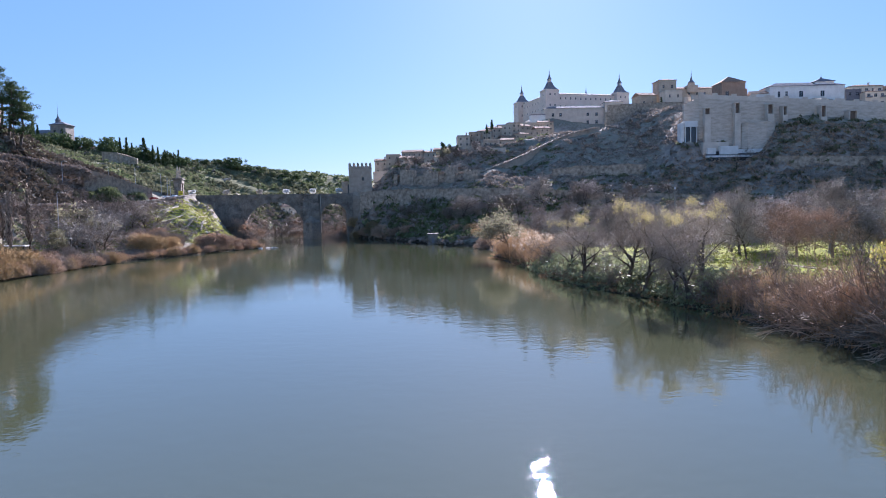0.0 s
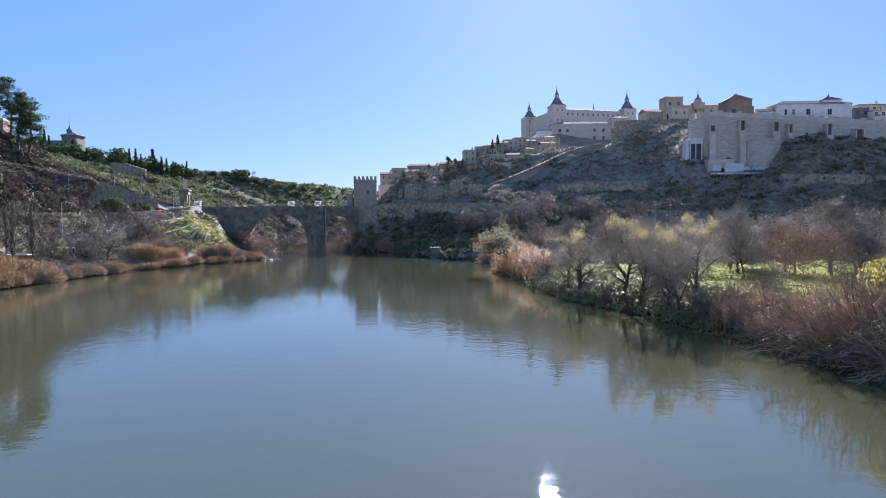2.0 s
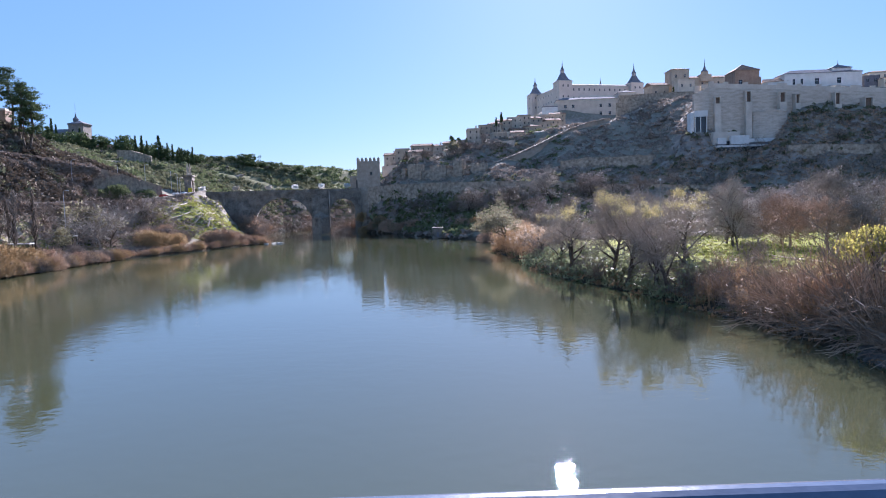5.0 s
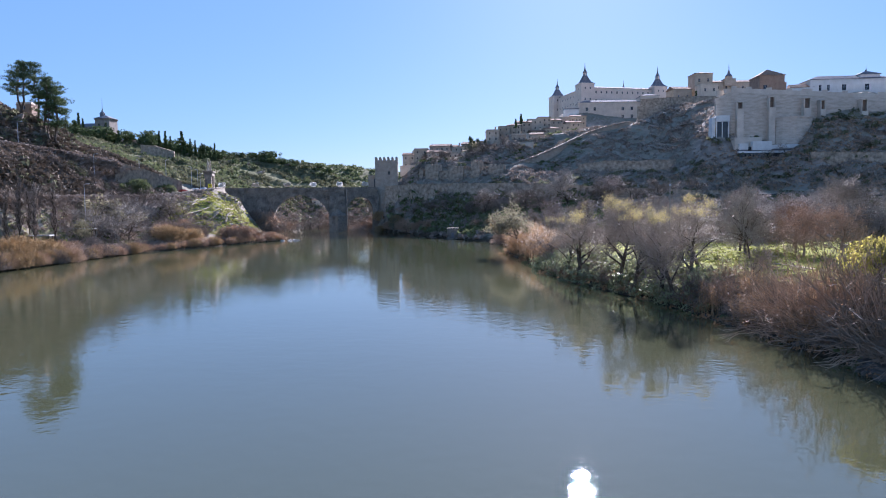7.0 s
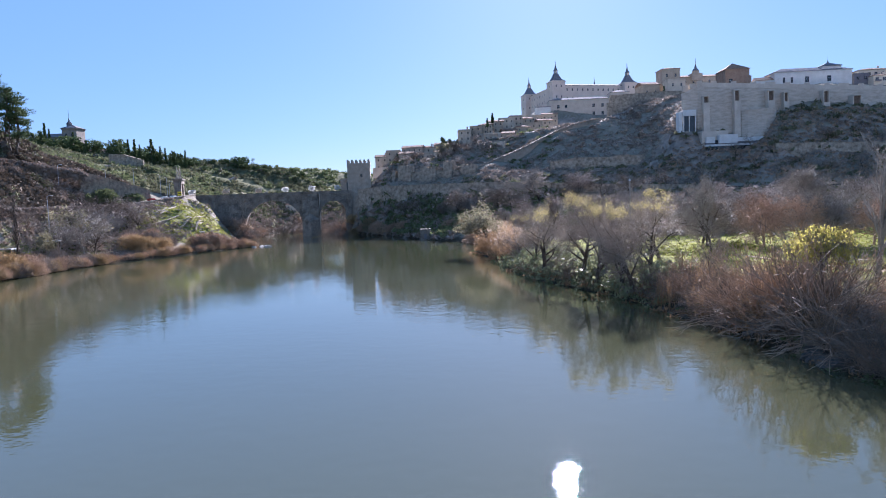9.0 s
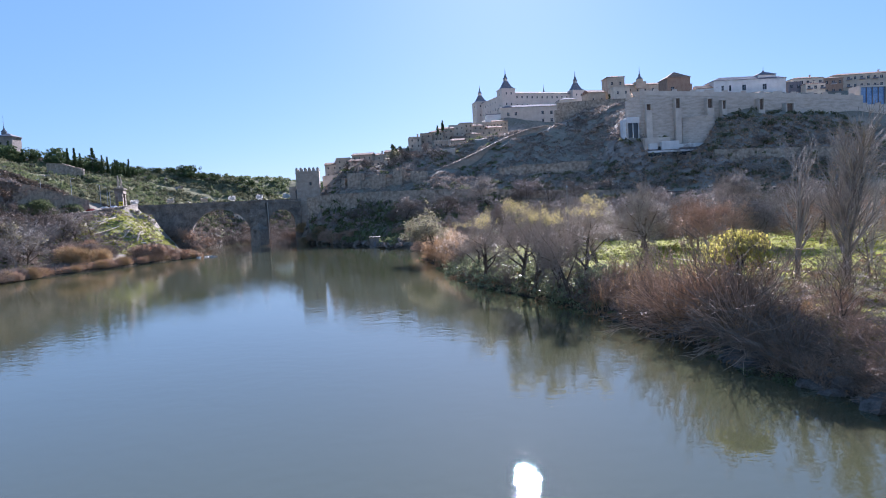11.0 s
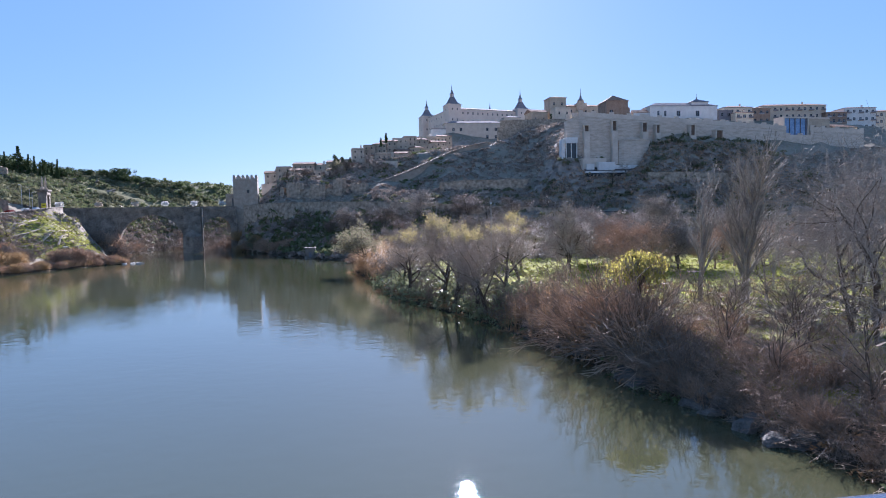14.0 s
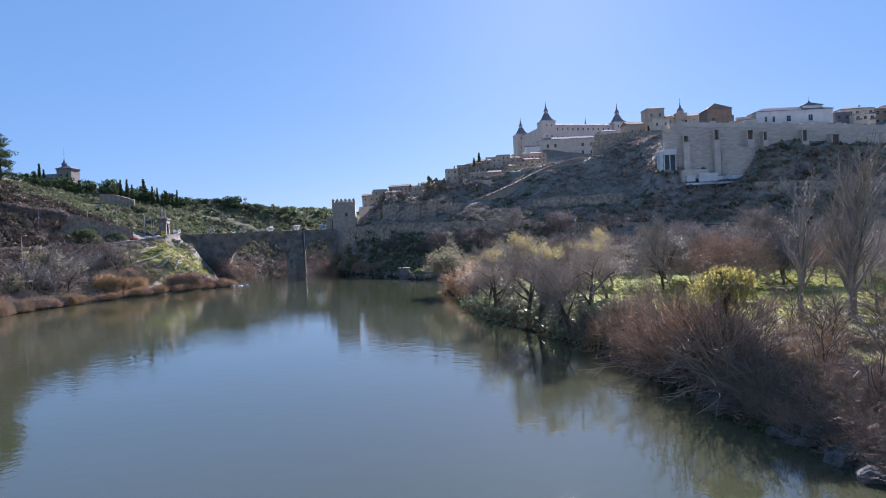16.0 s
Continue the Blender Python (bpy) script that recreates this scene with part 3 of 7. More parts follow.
def add_window(parent, x, y, z, w, h, framed, rz=0.0, bars=True):
    """A window on a wall whose outer face looks along local -y before the turn rz."""
    f, p, b = window_meshes(w, h, framed)
    win = part("window", f, None, parent, at=pose(x, y, z, 0, 0, rz))
    part("pane", p, None, win, "dark glass pane")
    if bars:
        part("glazing_bar", b, None, win)
    return win


def window_rows(parent, x0, x1, y, zs, count, w, h, framed, rz=0.0, skip=()):
    for r, z in enumerate(zs):
        for c in range(count):
            if (r, c) not in skip:
                add_window(parent, x0 + (x1 - x0) * (c + 0.5) / count, y, z, w, h, framed, rz, w > 0.9)


def house(name, label, category, x, y, z0, w, d, h, rz=0.0, roof="hip", roof_h=2.0, wall_mat=None, roof_mat=None, win=(3, 2), size=(1.0, 1.5), group="", deep=8.0, chimney=False, side=0):
    """A block with eaves, roof and windows on the side that looks along local -y; it reaches deep metres into the slope."""
    wall_mat, roof_mat = wall_mat or PLASTER, roof_mat or TILE
    t = thing(name, label, category, x, y, z0, rz, group)
    body = Shape().box(-w / 2, w / 2, 0, d, -deep, h)
    part("wall", body, wall_mat, t)
    trim = Shape().box(-w / 2 - 0.18, w / 2 + 0.18, -0.18, d + 0.18, h - 0.45, h - 0.12)
    part("cornice", trim, wall_mat, t)
    if roof == "hip":
        r = part("roof", Shape().hip(-w / 2, w / 2, 0, d, h, roof_h), roof_mat, t)
    elif roof == "gable":
        r = part("roof", Shape().gable(-w / 2, w / 2, 0, d, h, roof_h), roof_mat, t)
        part("gable_wall", Shape().add([(-w / 2, 0.02, h), (-w / 2, d - 0.02, h), (-w / 2, d / 2, h + roof_h * 0.95), (-w / 2 + 0.3, 0.02, h), (-w / 2 + 0.3, d - 0.02, h), (-w / 2 + 0.3, d / 2, h + roof_h * 0.95)], [(0, 2, 1), (3, 4, 5), (0, 3, 5, 2), (1, 2, 5, 4)]), wall_mat, t)
    else:
        s = Shape().box(-w / 2, w / 2, 0, d, h, h + 0.1)
        e = 0.3
        s.box(-w / 2, w / 2, 0, e, h, h + 0.8).box(-w / 2, w / 2, d - e, d, h, h + 0.8).box(-w / 2, -w / 2 + e, e, d - e, h, h + 0.8).box(w / 2 - e, w / 2, e, d - e, h, h + 0.8)
        r = part("roof", s, roof_mat, t)
    if chimney:
        part("chimney", Shape().box(w * 0.2, w * 0.2 + 0.9, d * 0.4, d * 0.4 + 0.7, h, h + roof_h + 1.1).box(w * 0.2 - 0.12, w * 0.2 + 1.02, d * 0.4 - 0.12, d * 0.4 + 0.82, h + roof_h + 1.1, h + roof_h + 1.3), wall_mat, r)
    if win[0]:
        zs = [h * (k + 0.55) / win[1] for k in range(win[1])]
        window_rows(t, -w / 2, w / 2, 0, zs, win[0], size[0], size[1], wall_mat)
        if side:
            for k in range(side):
                for z in zs:
                    add_window(t, -w / 2, d * (k + 0.5) / side, z, size[0], size[1], wall_mat, -90)
    return t


def spire_profile(r, z, h):
    """A slate helm: flared eaves, hollow slopes, lantern, needle."""
    return [(r * 1.06, z), (r * 1.03, z + h * 0.02), (r * 0.80, z + h * 0.07), (r * 0.60, z + h * 0.16), (r * 0.44, z + h * 0.27), (r * 0.31, z + h * 0.37), (r * 0.24, z + h * 0.385), (r * 0.24, z + h * 0.50), (r * 0.30, z + h * 0.51), (r * 0.17, z + h * 0.58), (r * 0.09, z + h * 0.68), (r * 0.05, z + h * 0.76), (0.03, z + h)]


# ---- the palace on the hilltop ----
def palace():
    """A square palace: four walls round a court, corner towers with slate helms."""
    t = thing("palace", "huge square stone palace with slate-spired corner towers on the hilltop", "palace", 104.5, 628.6, 98.0, math.degrees(math.atan2(20.2, 72.0)))
    L, D, H = 75.0, 68.0, 23.4
    for name, dims in (("front_wall", (0, L, -1.5, 4)), ("side_wall", (-1.5, 4, 4, D)), ("rear_wall", (4, L, D - 4, D + 1.5)), ("far_wall", (L - 4, L + 1.5, 4, D - 4))):
        w = part(name, Shape().box(*dims, -14, H).box(dims[0] - 0.3, dims[1] + 0.3, dims[2] - 0.3, dims[3] + 0.3, H - 1.1, H - 0.3), PALACE, t)
    part("front_roof", Shape().gable(0, L, -1.5, 12, H, 2.2, 0.5), SLATE, t, "dark slate roof")
    part("side_roof", Shape().add([(-2, 4, H), (8, 4, H), (3, 4, H + 2.2), (-2, D, H), (8, D, H), (3, D, H + 2.2)], [(0, 1, 2), (5, 4, 3), (0, 2, 5, 3), (1, 4, 5, 2), (0, 3, 4, 1)]), SLATE, t, "dark slate roof")
    part("rear_roof", Shape().gable(0, L, D - 11, D + 1.5, H, 2.2, 0.5), SLATE, t, "dark slate roof")
    part("roof_finial", Shape().lathe([(0.9, H + 2), (0.8, H + 4), (0.35, H + 5.5), (0.1, H + 9.5)], 6, (L * 0.46, D - 4)), SLATE, t)
    for k, (x, y, h, tip) in enumerate(((0, 0, 27.0, 20.0), (L, 0, 26.0, 20.0), (0, D, 26.0, 18.5), (L, D, 26.0, 19.0))):
        r = 6.6
        tw = part("tower", Shape().box(x - r, x + r, y - r, y + r, -16, h).box(x - r - 0.4, x + r + 0.4, y - r - 0.4, y + r + 0.4, h - 1.2, h - 0.3).box(x - r - 0.25, x + r + 0.25, y - r - 0.25, y + r + 0.25, h * 0.62, h * 0.62 + 0.6), PALACE, t)
        part("spire", Shape().lathe(spire_profile(r * 1.25, h, tip), 4, (x, y), math.pi / 4), SLATE, tw, "dark slate helm roof with needle")
        part("lantern", Shape().lathe([(1.75, h + tip * 0.37), (1.75, h + tip * 0.5)], 8, (x, y)), PALACE, tw)
        for z in (h * 0.45, h * 0.82):
            add_window(tw, x - 2.5, y - r, z, 1.2, 2.0, PALACE)
            add_window(tw, x + 2.5, y - r, z, 1.2, 2.0, PALACE)
            add_window(tw, x - r, y, z, 1.2, 2.0, PALACE, -90)
    window_rows(t, 8, L - 8, -1.5, (5.0, 11.5, 19.5), 11, 1.3, 2.2, PALACE)
    for k in range(8):
        for z in (5.0, 11.5, 18.5):
            add_window(t, -1.5, 10 + k * 6.6, z, 1.2, 2.0, PALACE, -90)
    part("door", Shape().box(L / 2 - 2.2, L / 2 + 2.2, -1.75, -1.4, -2, 4.5), GLASS, t)
    return t


palace()

# buildings on the terraces under the palace
house("barracks", "long pale stone barracks with two rows of windows", "building", 114.2, 560, 79, 51.5, 14, 18.4, 0, "hip", 2.6, STONE, SLATE, (0, 0), deep=10)
bar = [o for o in scene.objects if o.name == "barracks"][0]
for wx in (-18.3, -11.8, 11.3, 18.8):
    for wz in (6.5, 13.0):
        add_window(bar, wx, 0, wz, 2.0, 2.8, STONE)
house("corner_block", "pale stone corner block with a low slate roof", "building", 147, 557, 79, 15, 15, 22.6, 0, "hip", 2.6, STONE, SLATE, (1, 2), (2.0, 2.8), deep=10)
house("white_annex", "white rendered annex with a flat dark roof", "building", 82.6, 556, 81, 12.5, 8, 10.6, 0, "flat", 1, WHITE, SLATE, (0, 0), deep=8)
ann = [o for o in scene.objects if o.name == "white_annex"][0]
add_window(ann, -1.5, 0, 2.6, 3.0, 4.2, WHITE)
add_window(ann, 3.2, 0, 2.6, 2.6, 4.2, WHITE)
house("terrace_house", "plain stone terrace house below the palace", "house", 76, 552, 74, 23, 10, 10.5, 3, "flat", 1, STONE, STONE, (2, 1), (1.4, 2.0), "terrace houses")
house("terrace_house", "sloping-roofed stone house beside the palace terrace", "house", 90, 562, 78, 15, 12, 12.5, -4, "gable", 3.0, STONE_WARM, TILE, (2, 2), (1.1, 1.6), "terrace houses")


def terrace_wall(name, label, pts, h_top, h_foot, thick, mat, group="", merlons=0.0, gaps=()):
    """A retaining wall along a line of (x, y, top), with a coping; merlons: the spacing of blocks on top."""
    t = thing(name, label, "wall", group=group)
    pts = np.array(pts, float)
    for a, b in zip(pts[:-1], pts[1:]):
        d = b[:2] - a[:2]
        L, ang = np.linalg.norm(d), math.atan2(d[1], d[0])
        c, s = math.cos(ang), math.sin(ang)
        va = []
        for u, z in ((0, a[2]), (L, b[2])):
            for wy in (-thick / 2, thick / 2):
                for zz in (z - h_foot, z):
                    va.append((a[0] + c * u - s * wy, a[1] + s * u + c * wy, zz))
        part("wall_run", Shape().add(va, [(0, 1, 3, 2), (4, 6, 7, 5), (0, 4, 5, 1), (2, 3, 7, 6), (1, 5, 7, 3), (0, 2, 6, 4)]), mat, t)
        vb = []
        for u, z in ((0, a[2]), (L, b[2])):
            for wy in (-thick / 2 - 0.15, thick / 2 + 0.15):
                for zz in (z + 0.003, z + 0.3):
                    vb.append((a[0] + c * u - s * wy, a[1] + s * u + c * wy, zz))
        part("coping", Shape().add(vb, [(0, 1, 3, 2), (4, 6, 7, 5), (0, 4, 5, 1), (2, 3, 7, 6), (1, 5, 7, 3), (0, 2, 6, 4)]), mat, t)
        if merlons:
            block = Shape().box(-merlons * 0.3, merlons * 0.3, -thick * 0.3, thick * 0.3, 0, h_top).box(-merlons * 0.33, merlons * 0.33, -thick * 0.36, thick * 0.36, h_top, h_top + 0.2).mesh("merlon", mat)
            for k in range(int(L / merlons)):
                u = (k + 0.5) * merlons
                part("merlon", block, None, t, at=pose(a[0] + c * u, a[1] + s * u, a[2] + (b[2] - a[2]) * u / L + 0.3, 0, 0, math.degrees(ang)))
    return t


# the great retaining wall below the convent and its openings
def great_wall():
    t = thing("retaining_wall", "tall banded stone retaining wall with buttresses and a stepped parapet", "wall")
    runs = (((123, 331), (129, 327.5), 66.6, 69.3), ((129, 327.5), (225, 330), 69.0, 63.5), ((225, 330), (248, 333), 63.5, 62.3), ((248, 333), (263.5, 334.5), 57.6, 57.4), ((263.5, 334.5), (300, 340), 62.0, 61.0))
    for (x0, y0), (x1, y1), z0, z1 in runs:
        L, ang = math.hypot(x1 - x0, y1 - y0), math.atan2(y1 - y0, x1 - x0)
        n = max(1, int(L / 12))
        for k in range(n):
            a, b = k / n, (k + 1) / n
            za, zb = z0 + (z1 - z0) * a, z0 + (z1 - z0) * b
            s = Shape()
            pa, pb = (x0 + (x1 - x0) * a, y0 + (y1 - y0) * a), (x0 + (x1 - x0) * b, y0 + (y1 - y0) * b)
            foot = 32.0
            s.add([(pa[0], pa[1], za - foot), (pb[0], pb[1], zb - foot), (pb[0], pb[1] + 3, zb - foot), (pa[0], pa[1] + 3, za - foot), (pa[0], pa[1] + 0.8, za - 2.2), (pb[0], pb[1] + 0.8, zb - 2.2), (pb[0], pb[1] + 3, zb - 2.2), (pa[0], pa[1] + 3, za - 2.2)], [(3, 2, 1, 0), (4, 5, 6, 7), (0, 1, 5, 4), (1, 2, 6, 5), (2, 3, 7, 6), (3, 0, 4, 7)])
            part("wall_run", s, WALL_BANDED, t)
            m = int((L / n) / 2.4) or 1
            p = Shape()
            for j in range(m):
                u = (j + 0.5) / m
                cx, cy, cz = pa[0] + (pb[0] - pa[0]) * u, pa[1] + (pb[1] - pa[1]) * u + 1.2, za + (zb - za) * u
                half = (L / n) / m / 2
                p.box(cx - half, cx + half, cy - 0.35, cy + 0.35, cz - 2.2, cz - (0.15 if (j + k) % 3 else -0.75))
            part("parapet", p, STONE, t)
    for x, z0, z1, wide, open_h in ((132.5, 44, 61.5, 3.0, 3.0), (147.4, 40, 63.8, 2.9, 5.0), (163.8, 48, 62.8, 3.2, 4.6), (171.0, 51.5, 61.6, 2.4, 4.2), (190.2, 52, 61.6, 3.0, 5.4), (205.0, 44, 58.8, 4.2, 6.0)):
        b = part("buttress", Shape().box(x - wide / 2, x + wide / 2, 325.6, 330.5, z0, z1 - open_h).box(x - wide / 2, x - wide / 2 + 0.45, 326, 330.5, z1 - open_h, z1).box(x + wide / 2 - 0.45, x + wide / 2, 326, 330.5, z1 - open_h, z1).box(x - wide / 2 - 0.1, x + wide / 2 + 0.1, 325.9, 330.5, z1, z1 + 0.5), STONE, t)
        # dark panel whose colour stands for the shade inside the opening
        part("niche_back", Shape().box(x - wide / 2 + 0.45, x + wide / 2 - 0.45, 327.2, 327.6, z1 - open_h, z1), NICHE_SHADE, b, "dark brown panel coloured as the shade in the opening")
    part("round_bastion", Shape().lathe([(10.6, 34), (10.0, 53.2), (10.3, 53.2), (10.3, 54.0), (9.8, 54.0)], 22, (158.0, 331)), WALL_BANDED, t)
    return t


WALL_BANDED = material("banded_stone", (0.40, 0.335, 0.265), (0.60, 0.515, 0.42), 0.8, 0.9, 0.25, stretch=(0.4, 0.4, 1.3))
great_wall()
terrace_wall("lower_wall", "weathered stone wall at the foot of the hill", [(153, 299.5, 35.2), (175, 299.5, 34.8), (215, 298.5, 33.6)], 0, 9, 1.4, RUBBLE, "hill walls")

# white modern pavilions at the foot of the great wall
def pavilion():
    t = thing("pavilion", "low white concrete pavilion of stacked boxes with a dark door", "pavilion", 128, 317, 36.0)
    part("upper_block", Shape().box(0, 12.5, 3, 10, -3, 8.2), STONE, t)
    part("middle_block", Shape().box(1.5, 5.5, 1.2, 6, 2.3, 5.2), WHITE, t)
    part("gate_block", Shape().box(1.2, 9.5, 0.4, 5, -2.2, 0.6), WHITE, t)
    part("gate", Shape().box(2.6, 3.6, 0.3, 0.5, -2.2, 0.0), GLASS, t, "dark doorway")
    part("front_block", Shape().box(7.2, 15.8, 0, 6, 1.9, 6.0), WHITE, t)
    part("long_slab", Shape().box(15.8, 28.5, 0.6, 5, 2.6, 4.4), WHITE, t)
    # slate-dark block paints in the shade of the gaps between slabs
    part("recess", Shape().box(1.4, 27.9, 1.6, 4.8, -3, 2.6), SLATE, t, "dark block coloured as the shade between the slabs")
    part("base_slab", Shape().box(0.8, 28.9, -0.3, 5, 0.6, 1.5), WHITE, t)
    part("base_wall", Shape().box(1.0, 28.4, 0.2, 5, -5, 0.6), GLASS, t, "dark recessed base")
    part("door", Shape().box(5.6, 7.1, 1.6, 2.0, 1.5, 3.6), GLASS, t)
    return t


pavilion()
lift = thing("lift_house", "white box on posts with tall dark windows", "building", 121, 325, 46.8)
part("top_block", Shape().box(-0.2, 6.2, 0, 5, 5.6, 8.5), WHITE, lift)
part("side_wall", Shape().box(-2.0, -0.4, 0.4, 5, -2.5, 7.6), WHITE, lift)
for px_ in (0.0, 2.7, 5.6):
    part("post", Shape().box(px_, px_ + 0.4, 0.2, 0.6, -2.0, 5.6), WHITE, lift)
part("window_wall", Shape().box(0.0, 6.0, 0.8, 1.1, -2.0, 5.6), GLASS, lift, "tall dark glazing")

# convent and museum behind the wall
house("convent_tower", "square brick and stone tower block with a low tiled roof", "building", 152.2, 440, 78, 11.6, 12, 18.9, 3, "hip", 1.6, STONE_WARM, TILE, (2, 2), (1.2, 2.0))
house("convent_house", "pale plastered front house of the convent", "house", 152, 428, 74, 11, 10, 13.5, 3, "flat", 1, PLASTER, PLASTER, (2, 2), (1.0, 1.8))
house("convent_wing", "long low stone wing with a tiled roof", "building", 138.5, 438, 77, 12, 12, 9.8, 8, "gable", 2.4, STONE_WARM, TILE, (2, 1), (1.0, 1.4))
house("museum_wing", "stone museum wing with a long tiled roof", "building", 175.5, 450, 78, 27, 14, 14.6, 2, "gable", 2.2, STONE_WARM, TILE, (5, 2), (1.1, 1.7))
cup = thing("church_lantern", "small slate church lantern with a tall needle spire", "church", 172.2, 450, 92)
part("drum", Shape().box(-3.9, 3.4, -2, 5, -2, 2.8), STONE_WARM, cup)
part("drum_top", Shape().box(-1.8, 1.8, -0.4, 3.4, 2.8, 4.8), STONE_WARM, cup)
part("spire", Shape().lathe([(2.4, 4.8), (2.0, 5.5), (0.9, 6.6), (0.7, 8.2), (0.28, 8.6), (0.05, 13.6)], 8, (0, 1.5)), SLATE, cup, "dark slate spire")
house("museum_hall", "square brick museum hall with a pyramid roof", "building", 180.6, 405, 72, 14.4, 15, 16.4, 0, "hip", 4.6, BRICK, TILE, (0, 0))
hall = [o for o in scene.objects if o.name == "museum_hall"][0]
add_window(hall, -4.0, 0, 9.5, 2.2, 2.6, BRICK)
part("buttress", Shape().box(7.2, 8.8, 1, 5, -6, 12.5), BRICK, hall)
house("white_convent", "long whitewashed building with a dark roof and a square cupola", "building", 223, 400, 73, 45, 13, 11.4, -1, "hip", 2.8, WHITE, SLATE, (0, 0), deep=8)
wc = [o for o in scene.objects if o.name == "white_convent"][0]
for wx, ww in ((-17, 1.4), (-12.4, 1.4), (-3.6, 2.4), (9.2, 2.4)):
    add_window(wc, wx, 0, 6.6, ww, 3.4, WHITE)
cb = part("cupola", Shape().box(6.2, 17.4, 2, 11, 12.0, 14.2), WHITE, wc)
part("cupola_roof", Shape().hip(6.2, 17.4, 2, 11, 14.2, 2.4, 0.5, 0.6), SLATE, cb)
part("needle", Shape().lathe([(0.7, 16.2), (0.5, 17.4), (0.12, 18.0), (0.05, 20.4)], 6, (11.8, 6.5)), SLATE, cb)
house("lean_to", "white lean-to with a sloping roof beside the convent", "building", 196.5, 402, 73, 12, 10, 7.4, -12, "gable", 2.4, WHITE, TILE, (0, 0))
house("dark_annex", "dark glazed annex beside the white convent", "building", 252.5, 402, 72, 9, 10, 9.4, 0, "flat", 1, SLATE, SLATE, (2, 2), (1.6, 1.8))
# blocks of flats
for k, (x, y, z, w, h, rh, m, cols, rows) in enumerate(((272, 420, 70, 20, 17.0, 1.8, PLASTER, 5, 3), (288, 422, 70, 17, 16.6, 1.6, BRICK, 4, 3), (318, 428, 70, 46, 19.6, 2.0, PLASTER, 11, 4), (345, 420, 68, 15, 15.6, 1.4, BRICK, 4, 4), (363, 420, 66, 22, 20.8, 1.4, WHITE, 5, 4), (392, 424, 66, 30, 19.0, 1.8, PLASTER, 7, 4), (262, 396, 70, 12, 9.4, 1.4, PLASTER, 3, 2))):
    flats = house("apartment_block", ("ochre plastered" if m is PLASTER else "brick" if m is BRICK else "white rendered") + " block of flats with rows of windows", "apartment block", x, y, z, w, 14, h, -3 - 2 * (k % 3), "hip", rh, m, TILE, (cols, rows), (1.7, 2.0), "blocks of flats", 8, k % 2 == 0)
    for level in range(1, rows):
        for bay in range(0, cols, 2):
            bx0 = -w / 2 + w * (bay + 0.1) / cols
            slab = part("balcony", Shape().box(bx0, bx0 + w / cols * 0.85, -1.1, -0.02, h * (level + 0.55) / rows - 1.35, h * (level + 0.55) / rows - 1.15), BRICK if m is not BRICK else WHITE, flats)
            part("balcony_rail", Shape().box(bx0, bx0 + w / cols * 0.85, -1.1, -1.04, h * (level + 0.55) / rows - 1.15, h * (level + 0.55) / rows - 0.3), SLATE, slab)
# glass pavilion at the end of the wall
gp = thing("glass_pavilion", "stone pavilion with a large blue glass front", "pavilion", 255.5, 336, 56.5, 4)
part("frame", Shape().box(-8, -7.2, 0, 8, -6, 11).box(7.2, 8, 0, 8, -6, 11).box(-7.2, 7.2, 0, 8, 10.2, 11).box(-7.2, 7.2, 0, 8, -6, 0.6), STONE, gp)
part("glass_front", Shape().box(-7.2, 7.2, 0.9, 1.1, 0.6, 10.2), BLUE_GLASS, gp, "large blue glass pane")
for k in range(5):
    part("mullion", Shape().box(-7.2 + 3.4 * k, -6.9 + 3.4 * k, 0.5, 0.9, 0.6, 10.2), SLATE, gp)
house("side_house", "pale stone house beside the glass pavilion", "house", 270, 337, 55, 13, 10, 11.5, 4, "flat", 1, STONE_WARM, STONE, (2, 1), (2.4, 2.6))
house("side_house", "weathered stone house on the hill edge", "house", 288, 342, 53, 20, 10, 9.5, 8, "hip", 2, STONE_WARM, TILE, (5, 2), (1.1, 1.5))

# houses on the slope between the gate and the palace
rnd = random.Random(11)
# place, height of the eaves above the river, width, roof
TOWN = (
    (-37, 403, 44.5, 8, "gable"), (-29, 397, 47.2, 8.8, "flat"), (-18, 402, 49.4, 12.5, "gable"), (-8, 409, 49.5, 10, "hip"), (0, 413, 51.5, 10, "gable"), (7, 417, 53.0, 9, "flat"),
    (15, 426, 61.0, 8.0, "flat"), (22, 429, 63.4, 7.5, "flat"), (29, 435, 65.2, 9, "hip"), (36, 441, 67.6, 10, "gable"), (44, 449, 70.2, 10, "flat"), (51, 456, 72.4, 9, "flat"), (58, 463, 71.4, 11, "gable"), (66, 472, 73.6, 12, "flat"), (75, 492, 76.5, 13, "flat"), (82, 512, 80.0, 12, "gable"),
    (27, 419, 55.8, 9, "gable"), (36, 425, 58.0, 10, "flat"), (45, 432, 60.5, 9.5, "gable"), (54, 438, 63.0, 10, "hip"), (62, 447, 66.0, 11, "flat"), (71, 458, 69.0, 10, "gable"),
    (20, 412, 51.5, 9, "flat"), (10, 405, 48.0, 9, "gable"), (0, 399, 46.0, 9, "hip"), (-11, 394, 44.5, 9, "flat"), (-21, 390, 42.6, 8, "gable"), (31, 409, 54.0, 9, "flat"), (42, 416, 57.0, 8, "gable"))
